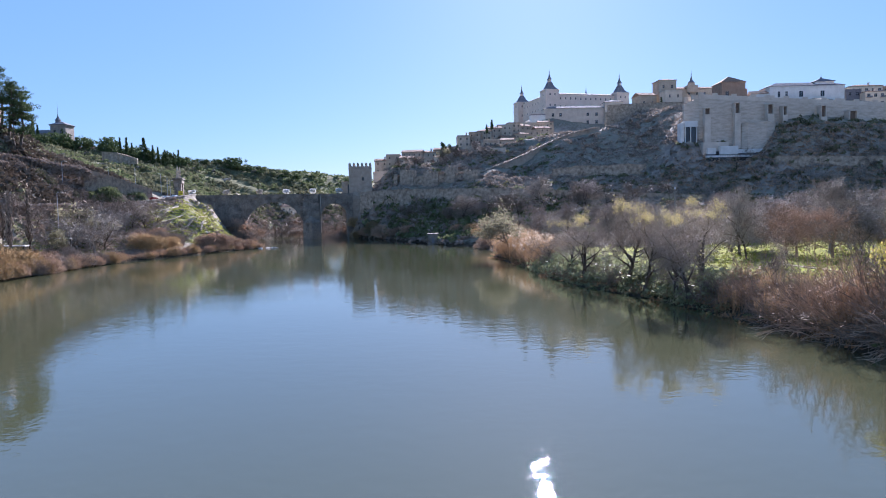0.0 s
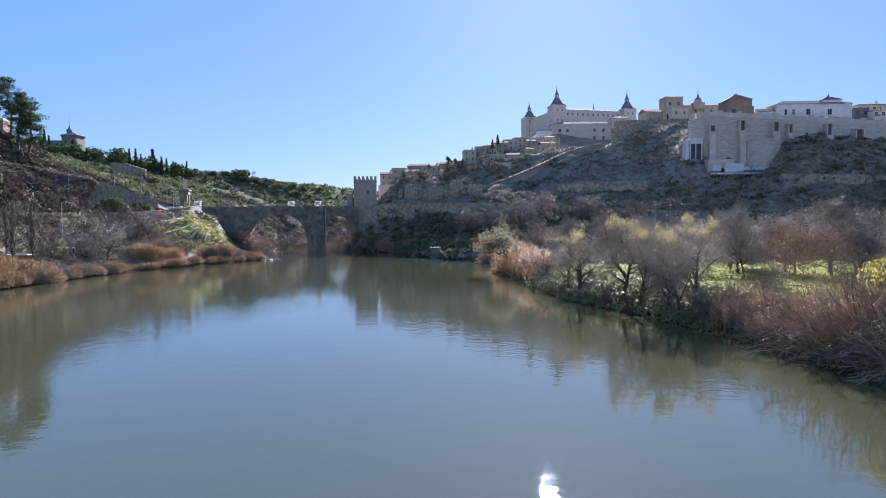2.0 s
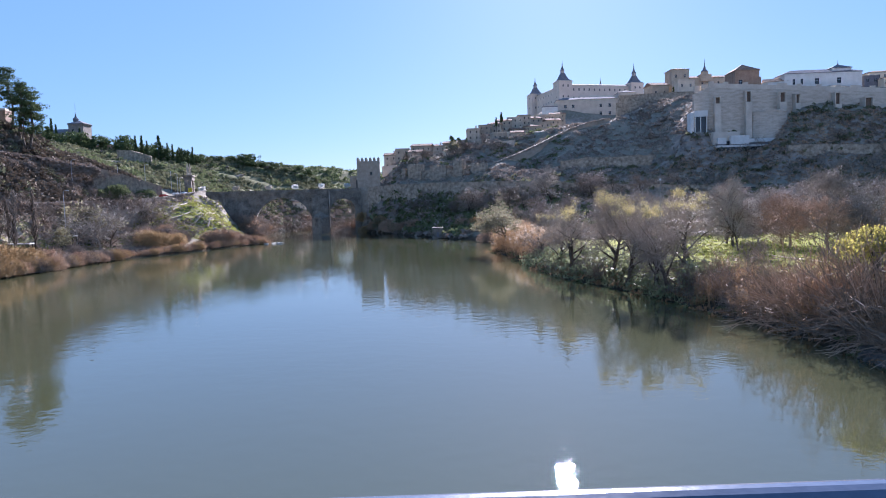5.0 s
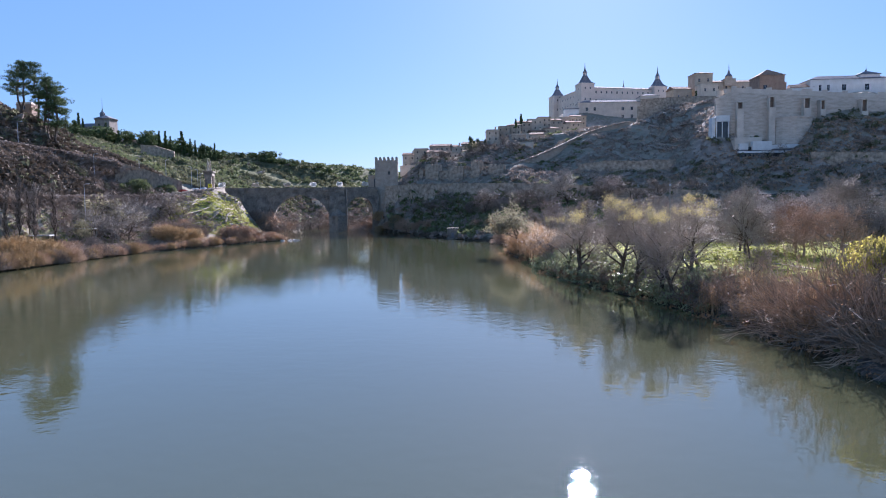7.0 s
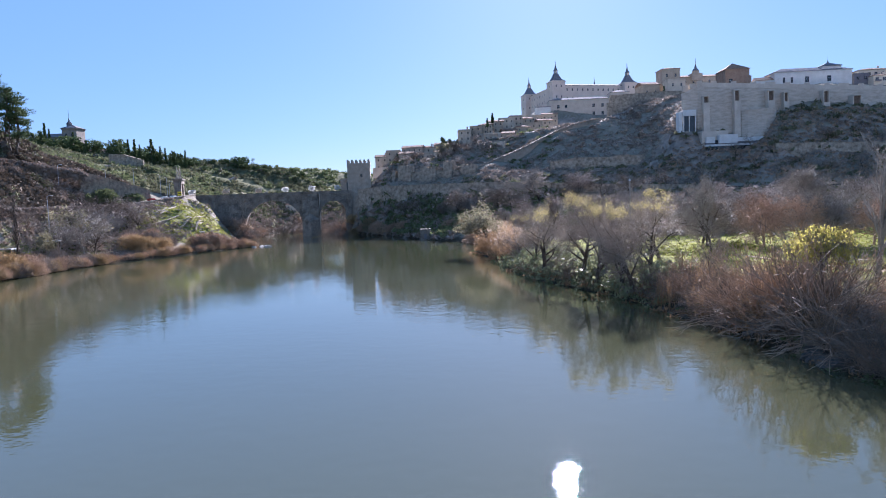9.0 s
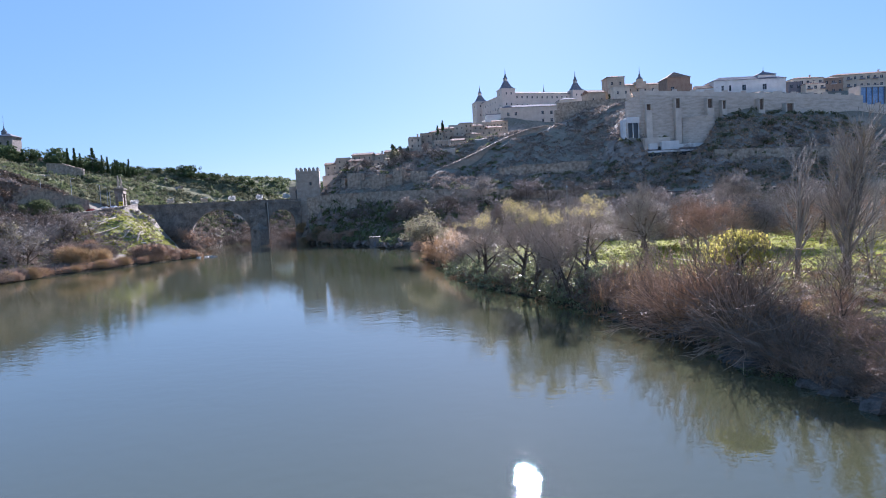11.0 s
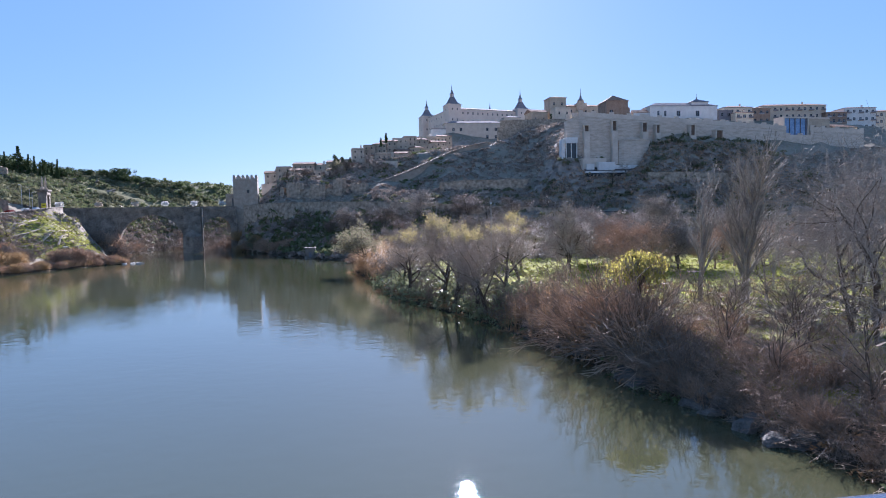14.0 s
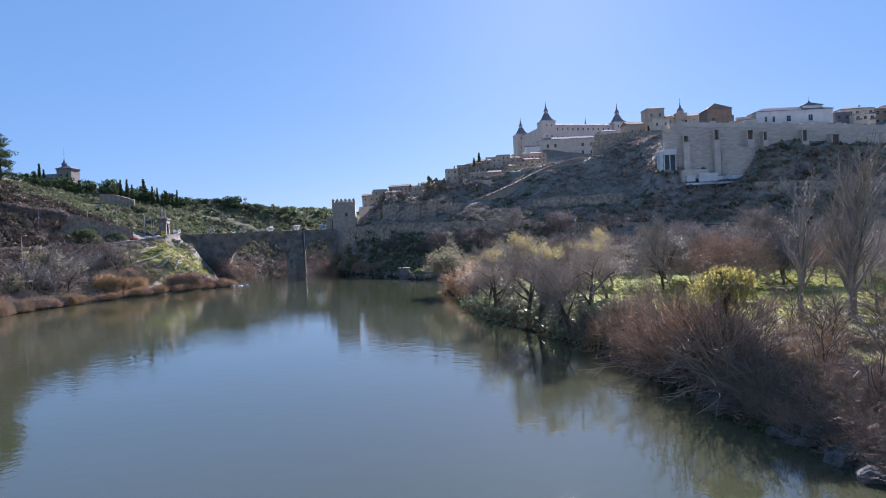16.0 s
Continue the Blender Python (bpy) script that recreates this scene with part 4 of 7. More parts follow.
for k, (x, y, top, w, roof) in enumerate(TOWN):
    m = (OLD_PLASTER, STONE_WARM, OLD_PLASTER, PLASTER, OLD_PLASTER, STONE_WARM, OLD_PLASTER)[k % 7]
    kind = "ochre plastered" if m in (PLASTER, OLD_PLASTER) else "old stone"
    base = ground_at(x, y) - 1.0
    h = max(top - base, 5.0)
    house("town_house", kind + (" town house with a flat roof" if roof == "flat" else " town house with a tiled roof") + " on the hillside", "house", x, y, base, w, 9, h, rnd.uniform(-14, 14), roof, 1.5, m, m if roof == "flat" else TILE, (max(2, int(w / (2.4 + 1.2 * rnd.random()))), max(1, int(h / (3.2 + 0.6 * rnd.random())))), (0.75, 1.25), "town houses", 6, k % 3 == 0)

# old city walls above the riverside road
def ruin(x, y, z, w, h, d, rz):
    t = thing("wall_tower", "ruined rubble tower of the old city wall", "wall tower", x, y, z, rz, "old wall towers")
    part("shaft", Shape().box(-w / 2, w / 2, 0, d, -5, h).box(-w / 2, -w * 0.1, 0.3, d, h, h + 0.9).box(w * 0.2, w / 2, 0, d - 0.4, h, h + 0.5), RUBBLE, t)
    part("stringcourse", Shape().box(-w / 2 - 0.12, w / 2 + 0.12, -0.12, d, h * 0.6, h * 0.6 + 0.3), RUBBLE, t)


for x, y, w, h, d in ((-19, 351, 7.5, 8.2, 6), (-6, 348, 8.6, 8.0, 6), (4.5, 345, 5.0, 8.6, 6), (-25, 354, 2.2, 5.0, 3), (15, 342, 8, 6.5, 5)):
    ruin(x, y, ground_at(x, y) - 0.5, w, h, d, -20)
terrace_wall("city_wall", "long rubble curtain wall above the riverside road", [(-15, 352, 31.5), (-2, 349, 32.2), (10, 346, 31.5), (32, 339, 29.5)], 0, 9, 1.6, RUBBLE, "hill walls")
terrace_wall("hill_wall", "pale terrace wall across the dark hillside", [(70, 345, 33.6), (90, 338, 33.8), (104, 332, 35.0)], 0, 6, 1.2, RUBBLE, "hill walls")
terrace_wall("hill_wall", "stepped terrace wall below the town houses", [(22, 398, 48.5), (32, 392, 49.5), (38, 388, 49.5)], 0, 8, 1.2, STONE, "hill walls")
terrace_wall("hill_wall", "low terrace wall in front of the first houses", [(-40, 384, 36.5), (-22, 381, 37.6), (-8, 377, 38.0)], 0, 6, 1.0, STONE, "hill walls")
terrace_wall("hill_wall", "pale stone embankment below the upper houses", [(19.5, 400, 44.2), (30.5, 400, 45.4)], 0, 8, 1.2, STONE, "hill walls")
terrace_wall("crag_wall", "crumbling masonry on top of the crag", [(108, 424, 78.5), (122, 424, 79.0), (140, 424, 79.6), (158, 420, 78.8)], 0, 12, 2.0, RUBBLE, "hill walls")
terrace_wall("crag_wall", "lower crumbling masonry ledge of the crag", [(104, 414, 72.5), (125, 414, 73.5), (153, 412, 73.0)], 0, 8, 2.0, RUBBLE, "hill walls")


# retaining walls of the roads
road_edge = [tuple(p) for p in pushed(ROAD_RIGHT, 5.0)]
river_wall = terrace_wall("road_wall", "long retaining wall of the riverside road with blind arches", [(x, y, z + 0.9) for x, y, z in road_edge[:8]], 0, 11.5, 1.4, RUBBLE, "road walls")
for ax, ay, aw, ah, az in ((-15.5, 326.6, 4.4, 6.0, 15.5), (-5.5, 319.8, 5.2, 6.4, 16.0)):
    part("blind_arch", Shape().lathe([(aw / 2, -0.5), (aw / 2, 0.5)], 20).box(-aw / 2, aw / 2, -ah + aw / 2, 0, -0.5, 0.5), GLASS, river_wall, "dark panel coloured as the shade of a blind arch", at=pose(ax, ay, az + ah - aw / 2, 90, 0, -33))
# no hollow here: a dark panel carries the shade of the arch


# ---- the old bridge ----
def old_bridge():
    """Spandrel walls with a great round arch and a smaller one, piers, parapet."""
    ax, ay, bx, by = -138.0, 337.0, -49.0, 357.0
    L = math.hypot(bx - ax, by - ay)
    t = thing("stone_bridge", "old stone bridge with a great round arch and buttressed pier", "bridge", ax, ay, 0, math.degrees(math.atan2(by - ay, bx - ax)))
    k = L / (bx - ax)
    u_of = lambda x: (x - ax) * k
    TOP, T = 22.4, 6.4
    arches = ((u_of(-104.2), u_of(-74.6), 4.6, 1.0), (u_of(-65.6), u_of(-52.4), 11.6, 1.0))
    us = set(np.linspace(0, L, 30))
    for a, b, spring, _ in arches:
        us |= set(a + (b - a) * (1 - math.cos(math.pi * i / 24)) / 2 for i in range(25))
    us = sorted(us)

    def under(u, side):
        for a, b, spring, _ in arches:
            if (a < u < b) or (u == a and side > 0) or (u == b and side < 0):
                r = (b - a) / 2
                return spring + math.sqrt(max(0, r * r - (u - (a + b) / 2) ** 2)) if a < u < b else -4
        return -4.0

    s = Shape()
    for u0, u1 in zip(us[:-1], us[1:]):
        m = (u0 + u1) / 2
        inside = [(a, b, sp) for a, b, sp, _ in arches if a < m < b]
        lo = []
        for u in (u0, u1):
            if inside:
                a, b, sp = inside[0]
                r = (b - a) / 2
                lo.append(sp + math.sqrt(max(0, r * r - (u - (a + b) / 2) ** 2)))
            else:
                lo.append(-4.0)
        v = [(u0, -T / 2, lo[0]), (u1, -T / 2, lo[1]), (u1, T / 2, lo[1]), (u0, T / 2, lo[0]), (u0, -T / 2, TOP), (u1, -T / 2, TOP), (u1, T / 2, TOP), (u0, T / 2, TOP)]
        s.add(v, [(3, 2, 1, 0), (4, 5, 6, 7), (0, 1, 5, 4), (2, 3, 7, 6)])
    for a, b, sp, _ in arches:
        for u in (a, b):
            s.add([(u, -T / 2, -4), (u, T / 2, -4), (u, T / 2, sp), (u, -T / 2, sp)], [(0, 1, 2, 3)])
    part("spandrel_wall", s, STONE_DARK, t)
    for a, b, sp, _ in arches:
        ring, r = Shape(), (b - a) / 2
        for i in range(28):
            t0, t1 = math.pi * i / 28, math.pi * (i + 1) / 28 - 0.006
            v = []
            for y in (-T / 2 - 0.18, -T / 2 + 0.3):
                for rr, tt in ((r, t0), (r, t1), (r + 1.3, t1), (r + 1.3, t0)):
                    v.append(((a + b) / 2 - rr * math.cos(tt), y, sp + rr * math.sin(tt)))
            ring.add(v, [(0, 3, 2, 1), (4, 5, 6, 7), (0, 1, 5, 4), (1, 2, 6, 5), (2, 3, 7, 6), (3, 0, 4, 7)])
        tagged(part("arch_ring", ring, STONE_DARK, t, "ring of cut voussoirs"), kind="stuff")
    for y in (-T / 2 - 0.25, T / 2 - 0.2):
        part("parapet", Shape().box(0, L, y, y + 0.45, TOP + 0.02, TOP + 1.15).box(0, L, y - 0.1, y + 0.55, TOP + 1.15, TOP + 1.4), STONE_DARK, t)
    part("stringcourse", Shape().box(0, L, -T / 2 - 0.35, -T / 2 - 0.05, TOP - 0.6, TOP - 0.2), STONE_DARK, t)
    for x0, x1, z1, out in ((-75.2, -66.6, 22.9, 3.0), (-120.5, -119, 22, 0.9), (-105.4, -104.2, 18, 0.7)):
        u0, u1 = u_of(x0), u_of(x1)
        p = Shape().box(u0, u1, -T / 2 - out, -T / 2 - 0.01, -4, z1 * 0.72).box(u0 + 0.5, u1 - 0.5, -T / 2 - out * 0.75, -T / 2 - 0.01, z1 * 0.72, z1).box(u0 + 0.2, u1 - 0.2, -T / 2 - out * 0.85, -T / 2 - 0.01, z1, z1 + 0.5)
        part("pier_buttress", p, STONE_DARK, t)
    um = u_of(-70.8)
    part("cutwater", Shape().add([(um - 4.6, -T / 2 - 3, -4), (um, -T / 2 - 7.4, -4), (um + 4.6, -T / 2 - 3, -4), (um - 4.6, -T / 2 - 3, 9), (um, -T / 2 - 7.0, 8.2), (um + 4.6, -T / 2 - 3, 9), (um, -T / 2 - 3, 12)], [(0, 1, 4, 3), (1, 2, 5, 4), (3, 4, 6), (4, 5, 6), (0, 3, 6, 5, 2)]), STONE_DARK, t)
    part("drain_pipe", Shape().tube([(u_of(-65.9), -T / 2 - 0.7, 22.5), (u_of(-65.9), -T / 2 - 0.7, 3)], [0.22, 0.22], 6), STONE, t, "pale drain strip")
    return t


bridge = old_bridge()


def gate_tower():
    t = thing("gate_tower", "square crenellated stone gate tower at the bridge end", "tower", -44.3, 356.5, 0, 6)
    w = 6.2
    part("shaft", Shape().box(-w, w, 0, 11, 8, 38.4).box(-w - 0.15, w + 0.15, -0.15, 11.15, 37.2, 37.6), TOWER_STONE, t)
    part("plinth", Shape().box(-w - 0.6, w + 0.6, -0.7, 11.5, -3, 22.3), TOWER_STONE, t)
    m = Shape().box(-0.62, 0.62, -0.4, 0.4, 0, 1.5).add([(-0.62, -0.4, 1.5), (0.62, -0.4, 1.5), (0.62, 0.4, 1.5), (-0.62, 0.4, 1.5), (0, 0, 2.1)], [(0, 1, 4), (1, 2, 4), (2, 3, 4), (3, 0, 4)]).mesh("merlon", TOWER_STONE)
    for k in range(6):
        u = -w + 0.62 + k * (2 * w - 1.24) / 5
        part("merlon", m, None, t, at=pose(u, 0.4, 38.4))
        part("merlon", m, None, t, at=pose(u, 10.6, 38.4))
        if 0 < k < 5:
            part("merlon", m, None, t, at=pose(-w + 0.4, 0.4 + k * 2.04, 38.4, 0, 0, 90))
            part("merlon", m, None, t, at=pose(w - 0.4, 0.4 + k * 2.04, 38.4, 0, 0, 90))
    add_window(t, 1.4, 0, 31.5, 1.2, 1.8, TOWER_STONE, 0, False)
    # solid dark panel in place of the passage's shaded depth
    part("gate_arch", Shape().lathe([(1.7, -0.4), (1.7, 0.4)], 16).box(-1.7, 1.7, -5, 0, -0.4, 0.4), GLASS, t, "dark panel coloured as the shade of the gate passage", at=pose(-w - 0.5, 5.0, 27.0, 90, 0, 90))
    part("side_wall", Shape().box(-w - 4.2, -w - 0.6, 4, 9, 10, 30.5), TOWER_STONE, t)
    return t


gate_tower()
bas = thing("bastion", "massive rubble bastion wall under the gate tower", "wall", -37.5, 352, 0, -28)
part("front_wall", Shape().box(-2, 17, 0, 7, 2, 21.8), RUBBLE, bas)
part("batter", Shape().add([(-2.4, -2.6, -1), (17, -2.2, 4), (17, 0, 4), (-2.4, 0, -1), (-2.4, -0.1, 17), (17, -0.1, 17), (17, 0, 17), (-2.4, 0, 17)], [(0, 1, 5, 4), (1, 2, 6, 5), (4, 5, 6, 7), (3, 0, 4, 7), (2, 3, 7, 6)]), STONE_DARK, bas)
part("coping", Shape().box(-2.2, 17.2, -0.2, 1.0, 21.8, 22.9), RUBBLE, bas)

portal = thing("portal_gate", "narrow baroque stone portal with two pinnacles", "gate", -134.6, 335.0, 22.6, 13)
part("pier", Shape().box(-1.7, 1.7, -4.2, -2.2, -2, 7.4), STONE_DARK, portal)
part("pier", Shape().box(-1.7, 1.7, 2.2, 4.2, -2, 7.4), STONE_DARK, portal)
part("arch_head", Shape().box(-2.0, 2.0, -4.2, 4.2, 7.4, 9.4).box(-2.5, 2.5, -4.6, 4.6, 9.4, 10.0), STONE_DARK, portal)
for py_ in (-3.4, 3.4):
    part("pinnacle", Shape().lathe([(0.9, 10.0), (0.9, 10.9), (0.55, 11.1), (0.5, 13.2), (0.62, 13.4), (0.05, 16.4)], 8, (0.0, py_)), STONE_WARM, portal)

# light ornaments along the parapet
def ornament(x, y, z, mat, label):
    t = thing("light_ornament", label, "light ornament", x, y, z, 13, "bridge light ornaments")
    t.scale = (0.6, 0.6, 0.62)
    part("post", Shape().tube([(0, 0, -0.2), (0, 0, 2.6)], [0.08, 0.06], 6), METAL, t)
    s, r = Shape(), random.Random(int(x * 7))
    for k in range(30):
        a0, rr = r.uniform(0, 6.28), r.uniform(0.5, 1.1)
        cx, cz = r.uniform(-1.9, 1.9), r.uniform(1.4, 4.2)
        s.tube([(cx * 1.2 + rr * math.cos(a0 + i * 0.7), r.uniform(-0.6, 0.6), cz + rr * 0.75 * math.sin(a0 + i * 0.7)) for i in range(10)], [0.2] * 10, 4)
    tagged(part("wire_frame", s, mat, t), kind="stuff")
    # loose thin flakes, added so the backlit ornament looks brighter
    rr_ = np.random.RandomState(int(abs(x) * 7))
    c_ = np.c_[rr_.normal(0, 1.35, 420), rr_.normal(0, 0.5, 420), 2.9 + rr_.normal(0, 0.85, 420)]
    u_, w_ = rr_.normal(size=(420, 3)), rr_.normal(size=(420, 3))
    k_ = rr_.uniform(0.10, 0.2, (420, 1))
    part("tinsel", quads("tinsel", c_, u_ / np.linalg.norm(u_, axis=1)[:, None] * k_, w_ / np.linalg.norm(w_, axis=1)[:, None] * k_, mat), None, t, "thin flakes added to brighten the backlit ornament")


for ox, om in ((-128.5, WHITE_WIRE), (-112, STONE), (-96, STONE), (-82.5, WHITE_WIRE), (-69, WHITE_WIRE), (-55.5, WHITE_WIRE)):
    ornament(ox, 337 + (ox + 138) * 20 / 89 - 3.0, 23.7, om, "tangled white wire light ornament on the bridge parapet" if om is WHITE_WIRE else "dull straw-coloured wire light ornament on the bridge parapet")

hut = thing("boathouse", "small square stone pump house at the water's edge", "hut", -4.0, 266.5, 0.2)
part("wall", Shape().box(-2.1, 2.1, 0, 4, -2.5, 4.0), STONE_DARK, hut)
part("roof", Shape().box(-2.25, 2.25, -0.15, 4.15, 4.0, 4.25), STONE_DARK, hut)
part("door", Shape().box(-0.5, 0.5, -0.06, 0.05, 0.3, 2.3), SLATE, hut)

# ---- left bank: road, walls, houses ----
def ribbon(line, half, lift, crown=0.0):
    """A strip of road over the ground."""
    line = spaced(line, 5)
    l, r = pushed(line, -half), pushed(line, half)
    v = np.concatenate([np.c_[l[:, :2], l[:, 2] + lift], np.c_[r[:, :2], r[:, 2] + lift], np.c_[l[:, :2], l[:, 2] - 1], np.c_[r[:, :2], r[:, 2] - 1]])
    n = len(l)
    f = []
    for i in range(n - 1):
        f += [(i, n + i, n + i + 1, i + 1), (i, i + 1, 2 * n + i + 1, 2 * n + i), (n + i + 1, n + i, 3 * n + i, 3 * n + i + 1)]
    return Shape().add(v, f)


thing("road", "grey asphalt road along the river slope to the bridge", "road", kind="structure", mesh=ribbon(ROAD_LEFT, 4.2, 0.25).mesh("road", ASPHALT))
thing("road", "riverside road behind the retaining wall", "road", kind="structure", mesh=ribbon(ROAD_RIGHT, 4.0, 0.2).mesh("road", ASPHALT))
left_kerb = [(x, y, z + 1.0) for x, y, z in pushed(ROAD_LEFT, -4.9)[:7]]
terrace_wall("road_parapet", "low stone parapet along the road", left_kerb, 0, 4, 0.6, STONE_DARK, "road walls")
terrace_wall("upper_wall", "high rubble retaining wall above the road", [(-132.6, 298, 25.8), (-139.4, 277, 30.5), (-143.7, 262, 33.3)], 0, 8.0, 1.2, WALL_BROWN, "road walls")
terrace_wall("upper_parapet", "low stone parapet of the upper road", [(-143.7, 262, 33.3), (-155, 236, 36.9), (-156, 215, 37.2), (-155, 170, 37.5), (-155, 100, 37.5)], 0, 3.0, 0.8, WALL_BROWN, "road walls")
terrace_wall("ridge_wall", "pale retaining wall on the ridge", [(-232, 449, 57.8), (-222, 449.5, 57.0), (-208, 449, 52.6)], 0, 9, 1.5, RUBBLE, "hill walls")
gp1 = thing("gate_pillar", "white plastered gate pillar beside the road", "pillar", -139.0, 272.8, 18.4)
part("shaft", Shape().box(-0.9, 0.9, -0.9, 0.9, -1, 5.4), WHITE, gp1)
part("cap", Shape().box(-1.1, 1.1, -1.1, 1.1, 5.4, 5.8, 0.7), WHITE, gp1)
lodge = thing("lodge", "shallow brick lodge built against the road wall", "house", -136.6, 286.0, 19.2, 72)
part("wall", Shape().box(-3, 3, -2.6, 0, -1, 3.4), BRICK, lodge)
part("roof", Shape().box(-3.3, 3.3, -2.9, 0, 3.4, 3.75), TILE, lodge)
part("door", Shape().box(-0.5, 0.5, -2.68, -2.58, 0.2, 2.3), SLATE, lodge)

villa = thing("villa", "pale stone villa with a corner turret and slate cap", "house", -326, 560, 72)
part("turret", Shape().box(-6.5, 6.5, 0, 13, -8, 20.4).box(-7, 7, -0.5, 13.5, 19.4, 20.2), VILLA_STONE, villa)
tr_ = part("turret_roof", Shape().hip(-6.5, 6.5, 0, 13, 20.4, 3.2, 0.9, 0.1), SLATE, villa)
part("lantern", Shape().lathe([(2.2, 22.6), (2.2, 25.0), (2.6, 25.1), (1.0, 27.0), (0.5, 28.6), (0.14, 30.5), (0.05, 39.0)], 8, (-3.2, 6.5)), SLATE, tr_)
part("main_wing", Shape().box(-34, -6.5, 3, 14, -8, 13.5), VILLA_STONE, villa)
part("main_roof", Shape().hip(-34, -6.5, 3, 14, 13.5, 3.5), SLATE, villa)
window_rows(villa, -5.5, 5.5, 0, (5.5, 14), 2, 2.0, 3.6, VILLA_STONE)
window_rows(villa, -33, -8, 3, (4.5, 9.5), 6, 1.6, 2.4, VILLA_STONE)
house("hill_house", "low tiled house among trees on the ridge", "house", -282, 520, 60, 24, 10, 7, 5, "hip", 2.4, PLASTER, TILE, (5, 1), (1.2, 1.5), "ridge houses")
house("hill_house", "old stone house with buttress on the slope", "house", -181, 262, 51, 6, 6, 6.5, 8, "flat", 1, BRICK, STONE, (1, 2), (1.1, 1.6), "ridge houses")
for k, (x, y, z) in enumerate(((-112, 470, 20), (-119, 480, 23), (-103, 476, 22))):
    house("far_house", "small ochre house on the far bank beyond the bridge", "house", x, y, ground_at(x, y), 9, 7, 4.2, 10 * k - 8, "gable", 1.6, PLASTER, TILE, (2, 1), (1.0, 1.2), "far bank houses")


def street_lamp(x, y, z, h, arm, rz, label="tall grey street lamp with a short arm"):
    t = thing("street_lamp", label, "street lamp", x, y, z, rz, "street lamps")
    part("pole", Shape().lathe([(0.16, -0.5), (0.14, 0.5), (0.085, h)], 8), METAL, t)
    a = part("arm", Shape().tube([(0, 0, h - 0.1), (arm * 0.5, 0, h + 0.25), (arm, 0, h + 0.3)], [0.06, 0.05, 0.05], 6), METAL, t)
    part("lamp_head", Shape().box(arm - 0.2, arm + 0.7, -0.16, 0.16, h + 0.18, h + 0.36, 0.7), WHITE, a)


for x, y, h, arm in ((-157, 225, 9.5, 1.0), (-146, 252, 11, 1.0), (-141, 277, 9.5, -1.0), (-140.5, 300, 9.0, 1.0), (-136.5, 318, 9.5, -1.0), (-136, 324, 9.5, -1.0), (-120.8, 205, 13, 1.0), (-133, 320, 8, 0.8)):
    street_lamp(x, y, ground_at(x, y), h, arm, 15)
park_post = thing("lamp_post", "tall pale tapering post in the riverside park", "post", 39.7, 111.2, ground_at(39.7, 111.2))
part("shaft", Shape().lathe([(0.22, -0.5), (0.2, 0.6), (0.13, 0.7), (0.09, 14.6), (0.02, 14.7)], 8), PALE_BARK, park_post)
part("collar", Shape().lathe([(0.16, 13.6), (0.16, 13.9)], 8), METAL, park_post)
sign = thing("road_sign", "yellow square road sign on a post", "road sign", -127.2, 318, 22.0)
part("post", Shape().tube([(0, 0, -0.3), (0, 0, 3.4)], [0.06, 0.06], 6), METAL, sign)
part("board", Shape().box(-1.0, 1.0, -0.12, -0.05, 1.6, 3.6), material("yellow_sign", (0.60, 0.48, 0.02), (0.75, 0.60, 0.04), 2, 0.5, 0.0), sign, "yellow board")
part("arrow", Shape().box(-0.55, 0.3, -0.16, -0.12, 2.45, 2.75).add([(0.3, -0.16, 2.2), (0.3, -0.16, 3.0), (0.75, -0.16, 2.6), (0.3, -0.12, 2.2), (0.3, -0.12, 3.0), (0.75, -0.12, 2.6)], [(0, 2, 1), (3, 4, 5), (0, 3, 5, 2), (1, 2, 5, 4), (0, 1, 4, 3)]), GLASS, sign, "dark bar")


def car(x, y, z, rz, paint, label):
    t = thing("car", label, "car", x, y, z, rz, "parked cars")
    s = Shape()
    prof = [(-2.1, 0.35), (-2.15, 0.75), (-1.95, 0.95), (-1.3, 1.0), (-0.75, 1.45), (0.75, 1.48), (1.5, 1.0), (2.05, 0.95), (2.15, 0.7), (2.1, 0.35)]
    v = [(u, yy * (0.86 if z_ > 1.2 else 1.0), z_) for yy in (-0.86, 0.86) for u, z_ in prof]
    n = len(prof)
    s.add(v, [tuple(range(n)), tuple(range(2 * n - 1, n - 1, -1))] + [(i, n + i, n + (i + 1) % n, (i + 1) % n) for i in range(n)])
    part("body", s, paint, t)
    part("windows", Shape().box(-0.9, 1.1, -0.78, 0.78, 1.03, 1.4, 0.9), GLASS, t, "dark glass")
    wheel = Shape().lathe([(0.34, -0.11), (0.34, 0.11)], 14).mesh("wheel", SLATE)
    for u in (-1.3, 1.3):
        for w in (-0.8, 0.8):
            part("wheel", wheel, None, t, "black tyre", at=pose(u, w, 0.34, 90, 0, 0))


SILVER = material("silver_car_paint", (0.45, 0.46, 0.47), (0.55, 0.56, 0.57), 2, 0.3, 0.0, metal=0.4)
RED_PAINT = material("red_car_paint", (0.30, 0.03, 0.02), (0.36, 0.04, 0.03), 2, 0.3, 0.0)
car(-128.6, 305, 21.7, 80, WHITE, "white hatchback parked on the road near the bridge")
car(-126.4, 309, 22.0, 82, SILVER, "silver car parked on the road near the bridge")
car(-130.6, 296, 20.9, 78, RED_PAINT, "dark red car on the road along the slope")

